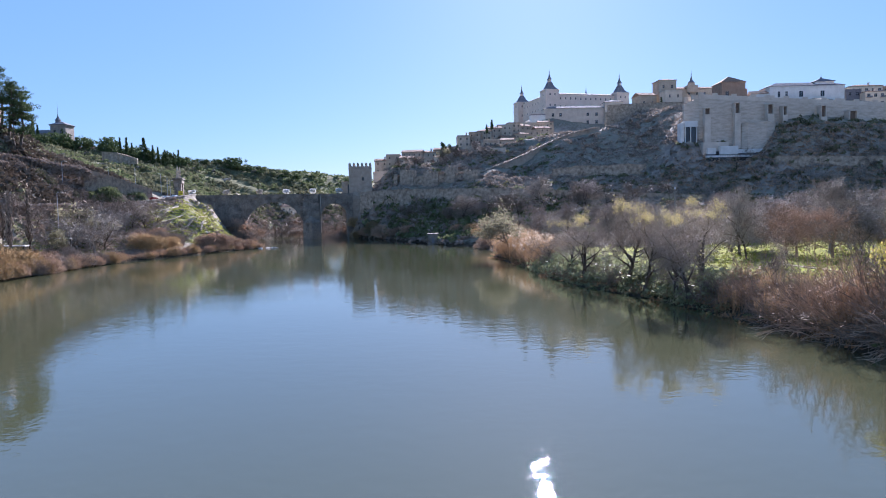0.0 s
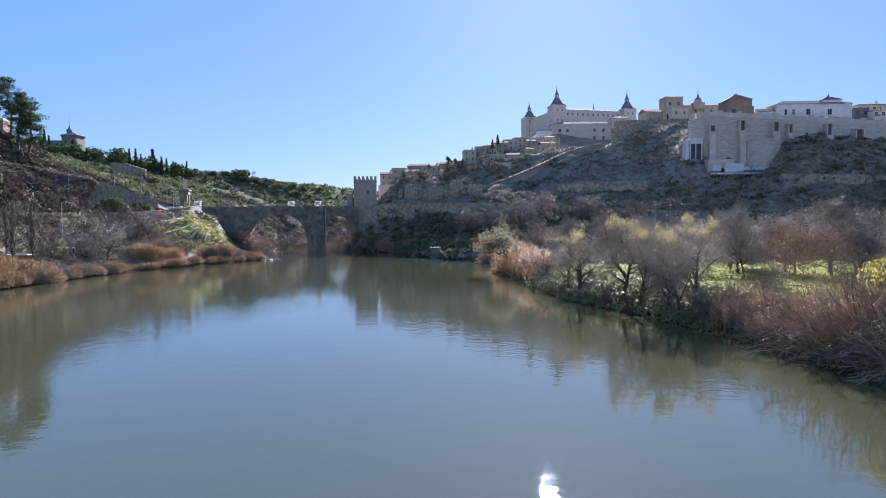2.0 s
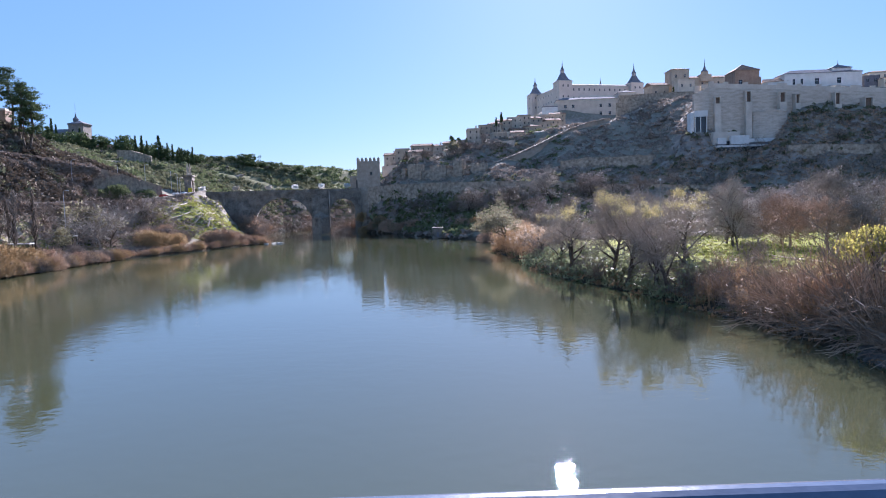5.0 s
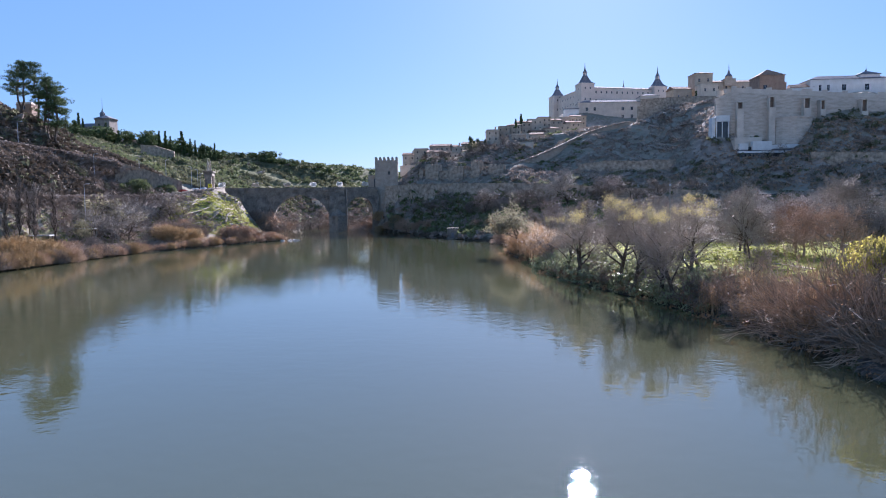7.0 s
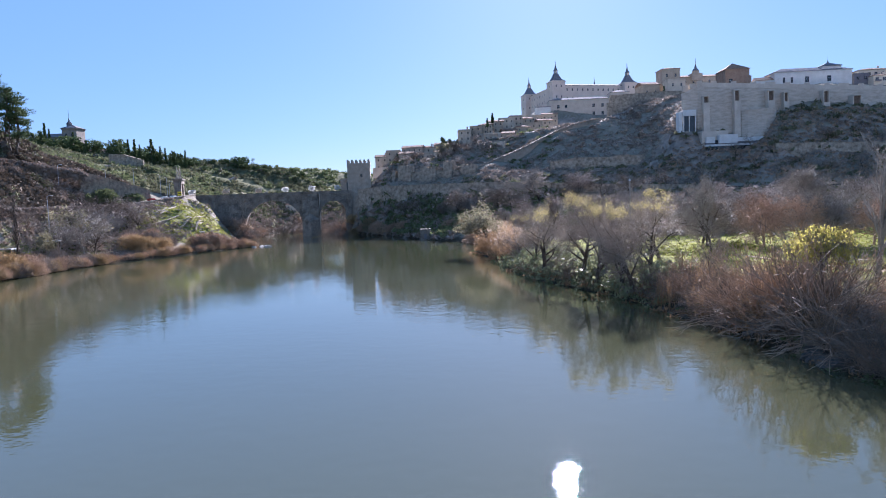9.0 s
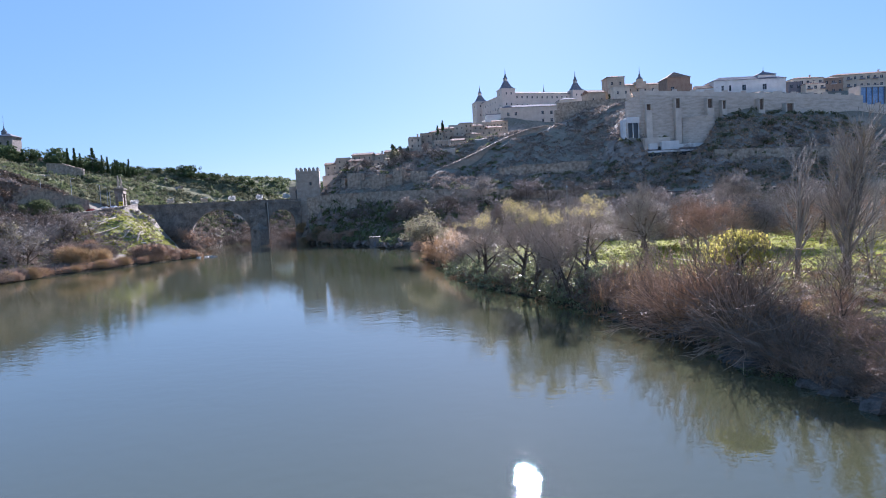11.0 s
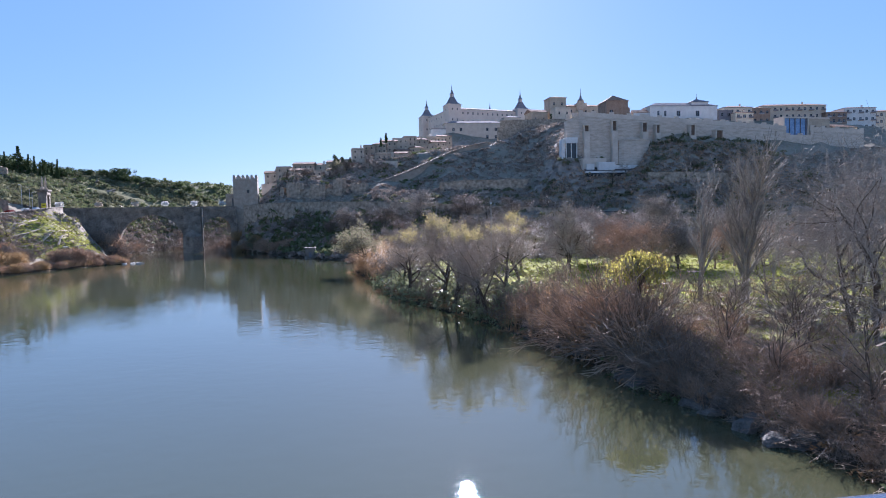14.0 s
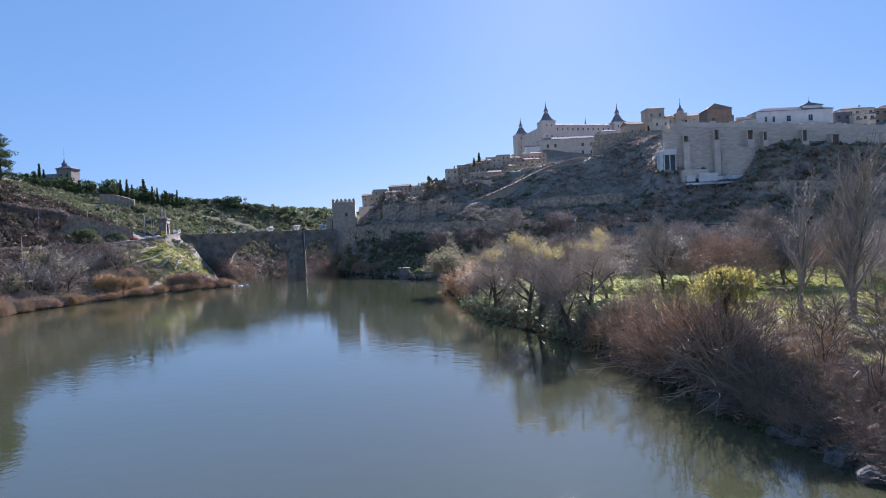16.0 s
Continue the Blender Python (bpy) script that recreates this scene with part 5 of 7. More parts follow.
# riverside shelters and steps on the left bank
def shelter(x, y, rz, label):
    z = ground_at(x, y)
    t = thing("picnic_shelter", label, "shelter", x, y, z, rz, "picnic shelters")
    part("roof", Shape().box(-3.2, 3.2, -1.6, 1.6, 2.3, 2.55, 0.94), CONCRETE, t)
    for u in (-2.7, 2.7):
        for w in (-1.2, 1.2):
            part("post", Shape().tube([(u, w, -0.3), (u, w, 2.3)], [0.1, 0.1], 6), BARK, t)
    part("bench", Shape().box(-1.8, 1.8, -0.3, 0.3, 0.4, 0.48).box(-1.6, -1.4, -0.2, 0.2, -0.2, 0.4).box(1.4, 1.6, -0.2, 0.2, -0.2, 0.4), BARK, t)


shelter(-115.2, 195.3, 5, "grey flat-roofed picnic shelter on the river terrace")
shelter(-116, 176, 12, "low picnic shelter beside the terrace path")
path_pts = [(-122, 140), (-117, 165), (-111, 186), (-107, 205), (-104, 222)]
thing("footpath", "pale gravel footpath along the grassy river terrace", "path", kind="structure", mesh=ribbon([(x, y, ground_at(x, y)) for x, y in path_pts], 1.0, 0.15).mesh("footpath", SAND))
park_pts = [(57.5, 112), (60.5, 100.5), (61.6, 97), (63.1, 90), (64.1, 83.5), (65.4, 79), (67.5, 70), (71, 55), (76, 40)]
thing("footpath", "sandy footpath crossing the park lawn", "path", kind="structure", mesh=ribbon([(x, y, ground_at(x, y)) for x, y in park_pts], 0.55, 0.12).mesh("footpath", SAND))
steps = thing("stone_steps", "pale stone steps climbing the green slope", "steps")
step_mesh = Shape().box(-0.8, 0.8, -0.22, 0.22, -0.5, 0.22).mesh("step", STONE)
for k in range(40):
    f_ = k / 39
    sx, sy = -107 + 4 * f_ + 1.2 * math.sin(f_ * 4), 251 + 22 * f_
    part("step", step_mesh, None, steps, at=pose(sx, sy, ground_at(sx, sy) - 0.12, 0, 0, 8 * math.sin(k * 2.3)))
for line in ([(-112, 252), (-109.5, 264), (-108.4, 272)], [(-114.4, 268.8), (-115.4, 280), (-116, 288)], [(-103.2, 268), (-104, 280), (-106, 292)], [(-98, 264), (-100, 272), (-102, 281)]):
    terrace_wall("slope_wall", "low pale rubble wall on the green slope", [(x, y, ground_at(x, y) + 0.2) for x, y in line], 0, 1.2, 0.3, RUBBLE, "slope walls")
HILL_PATH = [(22, 354, 32.6), (27.5, 361, 35.2), (38.5, 369, 39.4), (49.5, 377, 44.2), (60.5, 382, 49.4), (70.5, 386, 53.8), (82, 390, 57.6), (95, 394, 60.0)]
terrace_wall("hill_path_wall", "pale low wall of a path climbing the dark crag", [(x, y, z + 1.2) for x, y, z in HILL_PATH], 0, 6.0, 1.4, TOWER_STONE, "hill walls")
terrace_wall("ledge_wall", "broken pale masonry ledge across the foot of the crag", [(57, 336, 33.2), (70, 333, 34.6), (84, 331.5, 34.2), (94, 330.5, 34.9), (102, 330, 34.2)], 0, 7.0, 1.4, RUBBLE, "hill walls")

# ---- the bridge underfoot ----
deck = thing("footbridge_deck", "concrete edge of the bridge that carries the walkway", "bridge deck", kind="structure", mesh=Shape().box(-110, 80, -9, 1.3, 12.2, 13.05, 1.0, 0.039).box(-110, 80, 0.75, 1.3, 13.05, 13.2, 1.0, 0.039).mesh("footbridge_deck", CONCRETE))
rail = thing("handrail", "dark blue painted steel tube handrail of the bridge walkway", "railing", 0, 0.9, 13.186, math.degrees(0.039))
part("top_tube", Shape().tube([(-40, 0, 0.925), (60, 0, 0.925)], [0.05, 0.05], 24), RAIL, rail)
post_mesh = Shape().box(-0.03, 0.03, -0.05, 0.05, -0.05, 0.89).mesh("post", RAIL)
for k in range(33):
    part("post", post_mesh, None, rail, at=pose(-39 + 3 * k, 0, 0))


# ---- plants ----
def prisms(name, segs, mat, sides=3):
    """One mesh of many tapered twigs: rows of start, end and two radii."""
    a = np.array(segs, float)
    p, q, r0, r1 = a[:, 0:3], a[:, 3:6], a[:, 6:7], a[:, 7:8]
    d = q - p
    d /= np.linalg.norm(d, axis=1)[:, None] + 1e-9
    ref = np.where(np.abs(d[:, 2:3]) < 0.9, [[0.3, 0.2, 0.93]], [[1, 0.2, 0.1]])
    u = np.cross(d, ref)
    u /= np.linalg.norm(u, axis=1)[:, None] + 1e-9
    w = np.cross(d, u)
    rings = []
    for c, r in ((p, r0), (q, r1)):
        for k in range(sides):
            t = 2 * math.pi * k / sides
            rings.append(c + (u * math.cos(t) + w * math.sin(t)) * r)
    v = np.stack(rings, 1)
    n = len(a)
    base = (np.arange(n) * 2 * sides)[:, None]
    faces = np.concatenate([base + [[k, (k + 1) % sides, sides + (k + 1) % sides, sides + k]] for k in range(sides)])
    me = bpy.data.meshes.new(name)
    me.from_pydata(v.reshape(-1, 3).tolist(), [], faces.tolist())
    me.materials.append(mat)
    return me


def leaf_mesh(name, spots, size, mat, seed, droop=0.0):
    """Loose leaves of about the given size at many spots."""
    r = np.random.RandomState(seed)
    c = np.array(spots, float)
    n = len(c)
    up, right = r.normal(size=(n, 3)), r.normal(size=(n, 3))
    up[:, 2] -= droop
    up /= np.linalg.norm(up, axis=1)[:, None]
    right -= up * (right * up).sum(1)[:, None]
    right /= np.linalg.norm(right, axis=1)[:, None]
    s = size * r.uniform(0.6, 1.4, (n, 1))
    return quads(name, c, up * s, right * s * 0.6, mat)


def grow(seed, height, radius, forks, spread, lift, levels, shrink=0.68, first=0.28, wobble=0.18, tip=0.02):
    """Segments of a bare tree by order of branching. forks: branches per limb; spread: degrees; lift: pull upwards."""
    r = random.Random(seed)
    limbs, twigs, ends = [], [], []

    def limb(p, d, length, rad, level):
        n = 5 if level < 2 else 3 if level < levels else 2
        pts, q, dd = [p.copy()], p.copy(), d.copy()
        for i in range(n):
            dd = (dd + Vector((r.gauss(0, wobble), r.gauss(0, wobble), r.gauss(0, wobble * 0.6) + lift * (0.3 if level else 0.5)))).normalized()
            q = q + dd * (length / n)
            pts.append(q.copy())
        end_r = max(tip, rad * (0.35 if level else 0.3))
        for i in range(n):
            row = (*pts[i], *pts[i + 1], rad + (end_r - rad) * i / n, rad + (end_r - rad) * (i + 1) / n)
            (limbs if level < 2 else twigs).append(row)
        if level >= levels:
            ends.append(tuple(pts[-1]))
            ends.append(tuple(pts[len(pts) // 2]))
            return
        k = forks[min(level, len(forks) - 1)]
        for j in range(k):
            f = first + (1 - first) * (j + r.random() * 0.8) / k if level == 0 else 0.25 + 0.75 * (j + r.random()) / k
            f = min(f, 0.98)
            i = min(n - 1, int(f * n))
            base = pts[i].lerp(pts[i + 1], f * n - i)
            axis = (pts[i + 1] - pts[i]).normalized()
            side = axis.cross(Vector((r.gauss(0, 1), r.gauss(0, 1), r.gauss(0, 1)))).normalized()
            a = radians(spread * r.uniform(0.65, 1.3))
            nd = (axis * math.cos(a) + side * math.sin(a)).normalized()
            limb(base, nd, length * shrink * r.uniform(0.7, 1.15) * (1.0 - 0.35 * f if level == 0 else 1.0), (rad + (end_r - rad) * f) * 0.62, level + 1)

    limb(Vector((0, 0, -0.4)), Vector((r.gauss(0, 0.05), r.gauss(0, 0.05), 1)).normalized(), height, radius, 0)
    return limbs, twigs, ends


def scaled(rows, k):
    a = np.array(rows, float)
    a[:, :6] *= k
    return a


TREES = {}


def tree_kind(key, seed, height, radius, forks, spread, lift, levels, bark, twig, leaves=None, **kw):
    """Builds the meshes of one kind of tree once; its top is at the given height."""
    full, dry, core = kw.pop("trunk_share", 0.75), kw.pop("dry", 0), kw.pop("core", 9.0)
    limbs, twigs, ends = grow(seed, height * full, radius, forks, spread, lift, levels, **kw)
    top = max(e[2] for e in ends)
    k = height / top
    meshes = [("trunk", prisms("trunk", scaled(limbs, k), bark, 6), "")]
    if twigs:
        meshes.append(("crown", prisms("crown", scaled(twigs, k), twig, 3), "fine bare twigs"))
    if dry:
        r = np.random.RandomState(seed + 6)
        e = np.array(ends) * k
        e = e[(e[:, 2] < 0.95 * height) & (e[:, 2] > 0.38 * height)]
        spots = np.repeat(e, dry, 0) + r.normal(size=(len(e) * dry, 3)) * 0.32
        meshes.append(("foliage", leaf_mesh("foliage", spots, 0.045, CATKIN, seed), "small dry cones and catkins"))
    if leaves:
        mat, size, per, low, jitter, droop, text = leaves
        r = np.random.RandomState(seed + 5)
        e = np.array(ends) * k
        e = e[(e[:, 2] > low * height) & (np.hypot(e[:, 0], e[:, 1]) < core * height)]
        spots = np.repeat(e, per, 0) + r.normal(size=(len(e) * per, 3)) * jitter
        if droop:
            spots[:, 2] -= np.abs(r.normal(size=len(spots))) * droop
        meshes.append(("leaves", leaf_mesh("leaves", spots, size, mat, seed, 1.0 if droop else 0.0), text))
    TREES[key] = (meshes, height)


def plant(key, name, label, x, y, height, rz=0.0, group="", wide=1.0, sink=0.15, category="tree"):
    meshes, h = TREES[key]
    t = thing(name, label, category, group=group)
    k = height / h
    t.matrix_world = pose(x, y, ground_at(x, y) - sink, 0, 0, rz) @ Matrix.Diagonal((k * wide, k * wide, k, 1))
    for pn, me, text in meshes:
        part(pn, me, None, t, text)
    return t


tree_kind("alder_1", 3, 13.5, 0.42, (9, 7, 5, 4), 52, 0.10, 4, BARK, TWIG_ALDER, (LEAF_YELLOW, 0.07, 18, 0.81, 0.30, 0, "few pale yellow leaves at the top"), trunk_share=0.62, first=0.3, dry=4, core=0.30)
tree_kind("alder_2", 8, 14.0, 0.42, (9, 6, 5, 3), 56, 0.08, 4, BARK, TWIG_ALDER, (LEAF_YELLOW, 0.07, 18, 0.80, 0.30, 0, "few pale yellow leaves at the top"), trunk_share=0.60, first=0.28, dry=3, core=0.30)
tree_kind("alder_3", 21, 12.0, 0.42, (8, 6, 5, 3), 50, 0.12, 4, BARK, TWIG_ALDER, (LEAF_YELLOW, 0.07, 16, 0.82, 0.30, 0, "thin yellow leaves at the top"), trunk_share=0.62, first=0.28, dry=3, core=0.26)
tree_kind("leafy", 31, 13.0, 0.28, (8, 6, 5, 3), 54, 0.06, 4, BARK, TWIG, (LEAF_DRY, 0.13, 3, 0.30, 0.35, 0, "thin dry olive leaves"), trunk_share=0.6, first=0.25)
tree_kind("bare_2", 47, 11.0, 0.20, (9, 6, 5, 4), 50, 0.12, 4, BARK, TWIG, trunk_share=0.62, first=0.15)
tree_kind("poplar_1", 61, 19.0, 0.32, (24, 6, 4), 21, 0.30, 3, PALE_BARK, PALE_BARK, trunk_share=0.92, first=0.2, shrink=0.44, wobble=0.06, tip=0.024)
tree_kind("poplar_2", 67, 19.0, 0.24, (30, 5, 4), 22, 0.36, 3, PALE_BARK, TWIG_GREY, trunk_share=0.92, first=0.12, shrink=0.34, wobble=0.08)
tree_kind("poplar_broad", 64, 18.0, 0.36, (32, 7, 4), 22, 0.30, 3, PALE_BARK, PALE_BARK, trunk_share=0.90, first=0.18, shrink=0.50, wobble=0.06, tip=0.024)
tree_kind("near_1", 73, 17.0, 0.32, (11, 8, 6, 4), 58, 0.05, 4, BARK, TWIG_GREY, trunk_share=0.7, first=0.14, wobble=0.3, tip=0.012)
tree_kind("near_2", 79, 15.0, 0.28, (11, 8, 6, 4), 55, 0.08, 4, BARK, TWIG_GREY, trunk_share=0.7, first=0.14, wobble=0.28, tip=0.012)
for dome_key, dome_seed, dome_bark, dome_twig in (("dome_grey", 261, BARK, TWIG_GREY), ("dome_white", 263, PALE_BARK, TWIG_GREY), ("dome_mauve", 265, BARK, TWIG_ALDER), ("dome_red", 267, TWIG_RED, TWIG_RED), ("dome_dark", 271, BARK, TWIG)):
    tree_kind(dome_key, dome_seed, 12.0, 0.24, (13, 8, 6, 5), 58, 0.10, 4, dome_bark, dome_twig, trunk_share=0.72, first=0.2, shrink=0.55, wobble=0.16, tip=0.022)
tree_kind("sapling", 83, 6.0, 0.07, (9, 4, 3), 40, 0.2, 3, BARK, TWIG, trunk_share=0.8, first=0.25)


def willow_kind(key, seed, height):
    """A forked trunk, boughs that arch over to an umbrella, and leafy strings hanging from them."""
    r = random.Random(seed)
    limbs, twigs, spots = [], [], []
    reach_all = height * 0.36
    fork = Vector((0.1, 0.05, height * 0.42))
    limbs.append((0, 0, -0.4, *fork, 0.16, 0.11))
    for k in range(46):
        a, share = r.uniform(0, 6.28), math.sqrt(r.random())
        lump = 1.0 + 0.14 * math.sin(2 * a + 1.1) + 0.10 * math.sin(5 * a)
        reach = reach_all * share * lump
        top = height * (1.0 - 0.10 * share ** 2 - 0.05 * r.random()) * (0.95 + 0.05 * math.cos(a - 0.4))
        pts = []
        for i in range(8):
            f = i / 7
            rise = math.sin(min(1.0, f * 1.25) * math.pi / 2) - max(0, f - 0.72) ** 1.4 * 0.9
            pts.append(Vector((fork.x + math.cos(a) * reach * f ** 1.4, fork.y + math.sin(a) * reach * f ** 1.4, fork.z + (top - fork.z) * rise)))
        for i in range(7):
            limbs.append((*pts[i], *pts[i + 1], 0.036 - 0.004 * i, 0.032 - 0.004 * i))
        for j in range(15):
            i = r.randrange(4, 7)
            s = pts[i].lerp(pts[i + 1], r.random()) + Vector((r.gauss(0, 0.28), r.gauss(0, 0.28), r.gauss(0, 0.08)))
            L = height * r.uniform(0.04, 0.10 + 0.16 * share * r.random())
            t = s + Vector((math.cos(a) * 0.2 + r.gauss(0, 0.1), math.sin(a) * 0.2 + r.gauss(0, 0.1), -L))
            twigs.append((*s, *t, 0.010, 0.005))
            if r.random() < 0.8:
                for _ in range(int(L * 8)):
                    c = s.lerp(t, r.random() ** 0.8)
                    spots.append((c.x + r.gauss(0, 0.05), c.y + r.gauss(0, 0.05), c.z))
    TREES[key] = ([("trunk", prisms("trunk", limbs, BARK, 5), ""), ("crown", prisms("crown", twigs, TWIG, 3), "hanging twigs"), ("leaves", leaf_mesh("leaves", spots, 0.085, LEAF_WILLOW, seed, 2.0), "hanging yellow leaves")], height)


willow_kind("willow", 89, 8.5)



def whip_bush(key, seed, mat, height, stems, arch, side=6):
    """Brushwood: many thin arching stems from one root, each with side twigs."""
    r = random.Random(seed)
    rows, ends = [], []
    for _ in range(stems):
        a, lean = r.uniform(0, 6.28), abs(r.gauss(0, arch))
        p = Vector((r.gauss(0, 0.45), r.gauss(0, 0.45), -0.3))
        d = Vector((math.cos(a) * lean, math.sin(a) * lean, 1)).normalized()
        L = height * r.uniform(0.55, 1.1)
        pts = [p]
        for i in range(4):
            d = (d + Vector((r.gauss(0, 0.27), r.gauss(0, 0.27), -0.2 * lean))).normalized()
            pts.append(pts[-1] + d * L / 4)
        for i in range(4):
            rows.append((*pts[i], *pts[i + 1], 0.03 * (1 - i * 0.2), 0.03 * (0.8 - i * 0.2) + 0.004))
        for _ in range(side):
            i = r.randrange(1, 4)
            q = pts[i].lerp(pts[i + 1], r.random())
            dd = (d + Vector((r.gauss(0, 0.7), r.gauss(0, 0.7), r.gauss(0.1, 0.4)))).normalized()
            m = q + dd * L * r.uniform(0.08, 0.2)
            rows.append((*q, *m, 0.014, 0.011))
            dd = (dd + Vector((r.gauss(0, 0.35), r.gauss(0, 0.35), 0.1))).normalized()
            e = m + dd * L * r.uniform(0.06, 0.16)
            rows.append((*m, *e, 0.011, 0.007))
            ends += [tuple(m), tuple(e)]
    rs_ = np.random.RandomState(seed)
    spots = np.repeat(np.array(ends), 1, 0) + rs_.normal(size=(len(ends), 3)) * 0.12
    TREES[key] = ([("crown", prisms("crown", rows, mat, 3), ""), ("foliage", leaf_mesh("foliage", spots, 0.025, LEAF_BROWN, seed), "withered leaves")], height)


whip_bush("thicket_brown", 101, TWIG, 4.0, 60, 0.75, 5)
whip_bush("brush_grey", 103, TWIG_DUN, 4.0, 60, 1.05, 5)
whip_bush("brush_far", 109, TWIG_RED, 4.0, 34, 0.45, 4)
whip_bush("brush_red", 105, TWIG_RED, 4.0, 60, 0.4, 5)


def mound_bush(key, seed, twig, leaf, text, stems=130, leaves=1300):
    """A dense rounded bush: stems fanned out from one root to an uneven dome, with small leaves over it."""
    r = random.Random(seed)
    rows, spots = [], []
    lumps = [(r.uniform(0, 6.28), r.uniform(0.2, 1.0), r.uniform(0.7, 1.15)) for _ in range(7)]

    def dome(a, e):
        k = 0.82 + 0.12 * math.sin(3 * a + seed) * math.cos(e) + max(0.22 * s * math.exp(-((math.cos(a - b) - 1) ** 2 + (e - h) ** 2) * 5) for b, h, s in lumps)
        return Vector((2.3 * k * math.cos(a) * math.cos(e), 2.3 * k * math.sin(a) * math.cos(e), 2.9 * k * math.sin(e)))

    for _ in range(stems):
        q = dome(r.uniform(0, 6.28), math.asin(r.random()))
        p = Vector((r.gauss(0, 0.4), r.gauss(0, 0.4), -0.3))
        m = p.lerp(q, 0.55) + Vector((r.gauss(0, 0.15), r.gauss(0, 0.15), 0.25))
        rows += [(*p, *m, 0.035, 0.025), (*m, *(q * 1.06), 0.025, 0.012)]
        for _ in range(4 if stems > 100 else 2):
            s = m.lerp(q, r.random())
            e = s + Vector((r.gauss(0, 0.3), r.gauss(0, 0.3), r.uniform(0.2, 0.8)))
            rows.append((*s, *e, 0.02, 0.011))
    for _ in range(leaves):
        q = dome(r.uniform(0, 6.28), math.asin(r.random())) * r.uniform(0.7, 1.05)
        spots.append((q.x, q.y, q.z))
    TREES[key] = ([("crown", prisms("crown", rows, twig, 3), ""), ("foliage", leaf_mesh("foliage", spots, 0.065, leaf, seed), text)], 2.9)


mound_bush("mound_gold", 201, LEAF_GOLD, LEAF_GOLD, "dry golden leaves")
mound_bush("mound_russet", 203, TWIG_RED, LEAF_PURPLE, "thin russet leaves")
mound_bush("mound_dark", 205, TWIG, SCRUB_BROWN, "withered brown leaves")
mound_bush("mound_low", 209, TWIG, SCRUB_BROWN, "withered brown leaves", 55, 650)
mound_bush("mound_green", 207, TWIG, LEAF_GREEN, "dark green leaves")

# lighter kinds for trees that stand far off
for far_key, far_seed, far_bark, far_twig in (("far_bare_1", 141, BARK, TWIG_GREY), ("far_bare_2", 147, BARK, TWIG), ("far_bare_white", 153, PALE_BARK, TWIG_GREY)):
    tree_kind(far_key, far_seed, 12.0, 0.22, (9, 6, 5), 46, 0.14, 3, far_bark, far_twig, trunk_share=0.62, first=0.15, tip=0.045)
tree_kind("far_leafy", 161, 12.0, 0.24, (9, 6, 5), 50, 0.08, 3, BARK, TWIG, (LEAF_DRY, 0.26, 3, 0.25, 0.5, 0, "thin dry olive leaves"), trunk_share=0.6, first=0.2, tip=0.03)
tree_kind("far_thicket", 167, 6.0, 0.10, (13, 6, 4), 32, 0.12, 3, TWIG_RED, TWIG_RED, trunk_share=0.5, first=0.02, shrink=0.9, tip=0.03)
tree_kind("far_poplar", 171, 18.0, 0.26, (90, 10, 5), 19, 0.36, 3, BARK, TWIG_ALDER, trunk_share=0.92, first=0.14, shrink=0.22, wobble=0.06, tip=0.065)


def clumps(seed, blobs, per, size, squash=0.7):
    """Leaf spots of many uneven clumps: rows of centre and radius."""
    r = np.random.RandomState(seed)
    out = []
    for cx, cy, cz, rad in blobs:
        v = r.normal(size=(per, 3))
        v /= np.linalg.norm(v, axis=1)[:, None]
        v *= rad * r.uniform(0.45, 1.05, (per, 1)) * [1, 1, squash]
        out.append(v + (cx, cy, cz))
    return np.concatenate(out)


def pine_kind(key, seed, height):
    r = random.Random(seed)
    s = Shape()
    pts = [(0, 0, -0.5)]
    for k in range(1, 7):
        pts.append((r.gauss(0, 0.25) + 0.12 * k, r.gauss(0, 0.25), height * 0.93 * k / 6))
    s.tube(pts, [0.34, 0.30, 0.26, 0.22, 0.17, 0.12, 0.05], 7)
    blobs = []
    for k in range(15):
        f = 0.42 + 0.58 * k / 14
        z = height * f
        i = min(5, int(f * 0.999 * 6))
        base = Vector(pts[i]).lerp(Vector(pts[i + 1]), 0.5)
        a, reach = r.uniform(0, 6.28), height * 0.25 * (1.15 - f * 0.75) * r.uniform(0.6, 1.2)
        tip = Vector((base.x + reach * math.cos(a), base.y + reach * math.sin(a), z + 0.4))
        s.tube([tuple(base), tuple(base.lerp(tip, 0.5) + Vector((0, 0, 0.3))), tuple(tip)], [0.10, 0.07, 0.03], 5)
        for j in range(3):
            blobs.append((tip.x + r.gauss(0, 0.7), tip.y + r.gauss(0, 0.7), tip.z + r.gauss(0, 0.3), r.uniform(0.8, 1.5)))
    blobs.append((pts[-1][0], 0, height * 0.97, 1.2))
    TREES[key] = ([("trunk", s.mesh("trunk", BARK), ""), ("crown", leaf_mesh("crown", clumps(seed, blobs, 80, 0.2, 0.5), 0.13, LEAF_PINE, seed), "tufts of dark needles")], height)


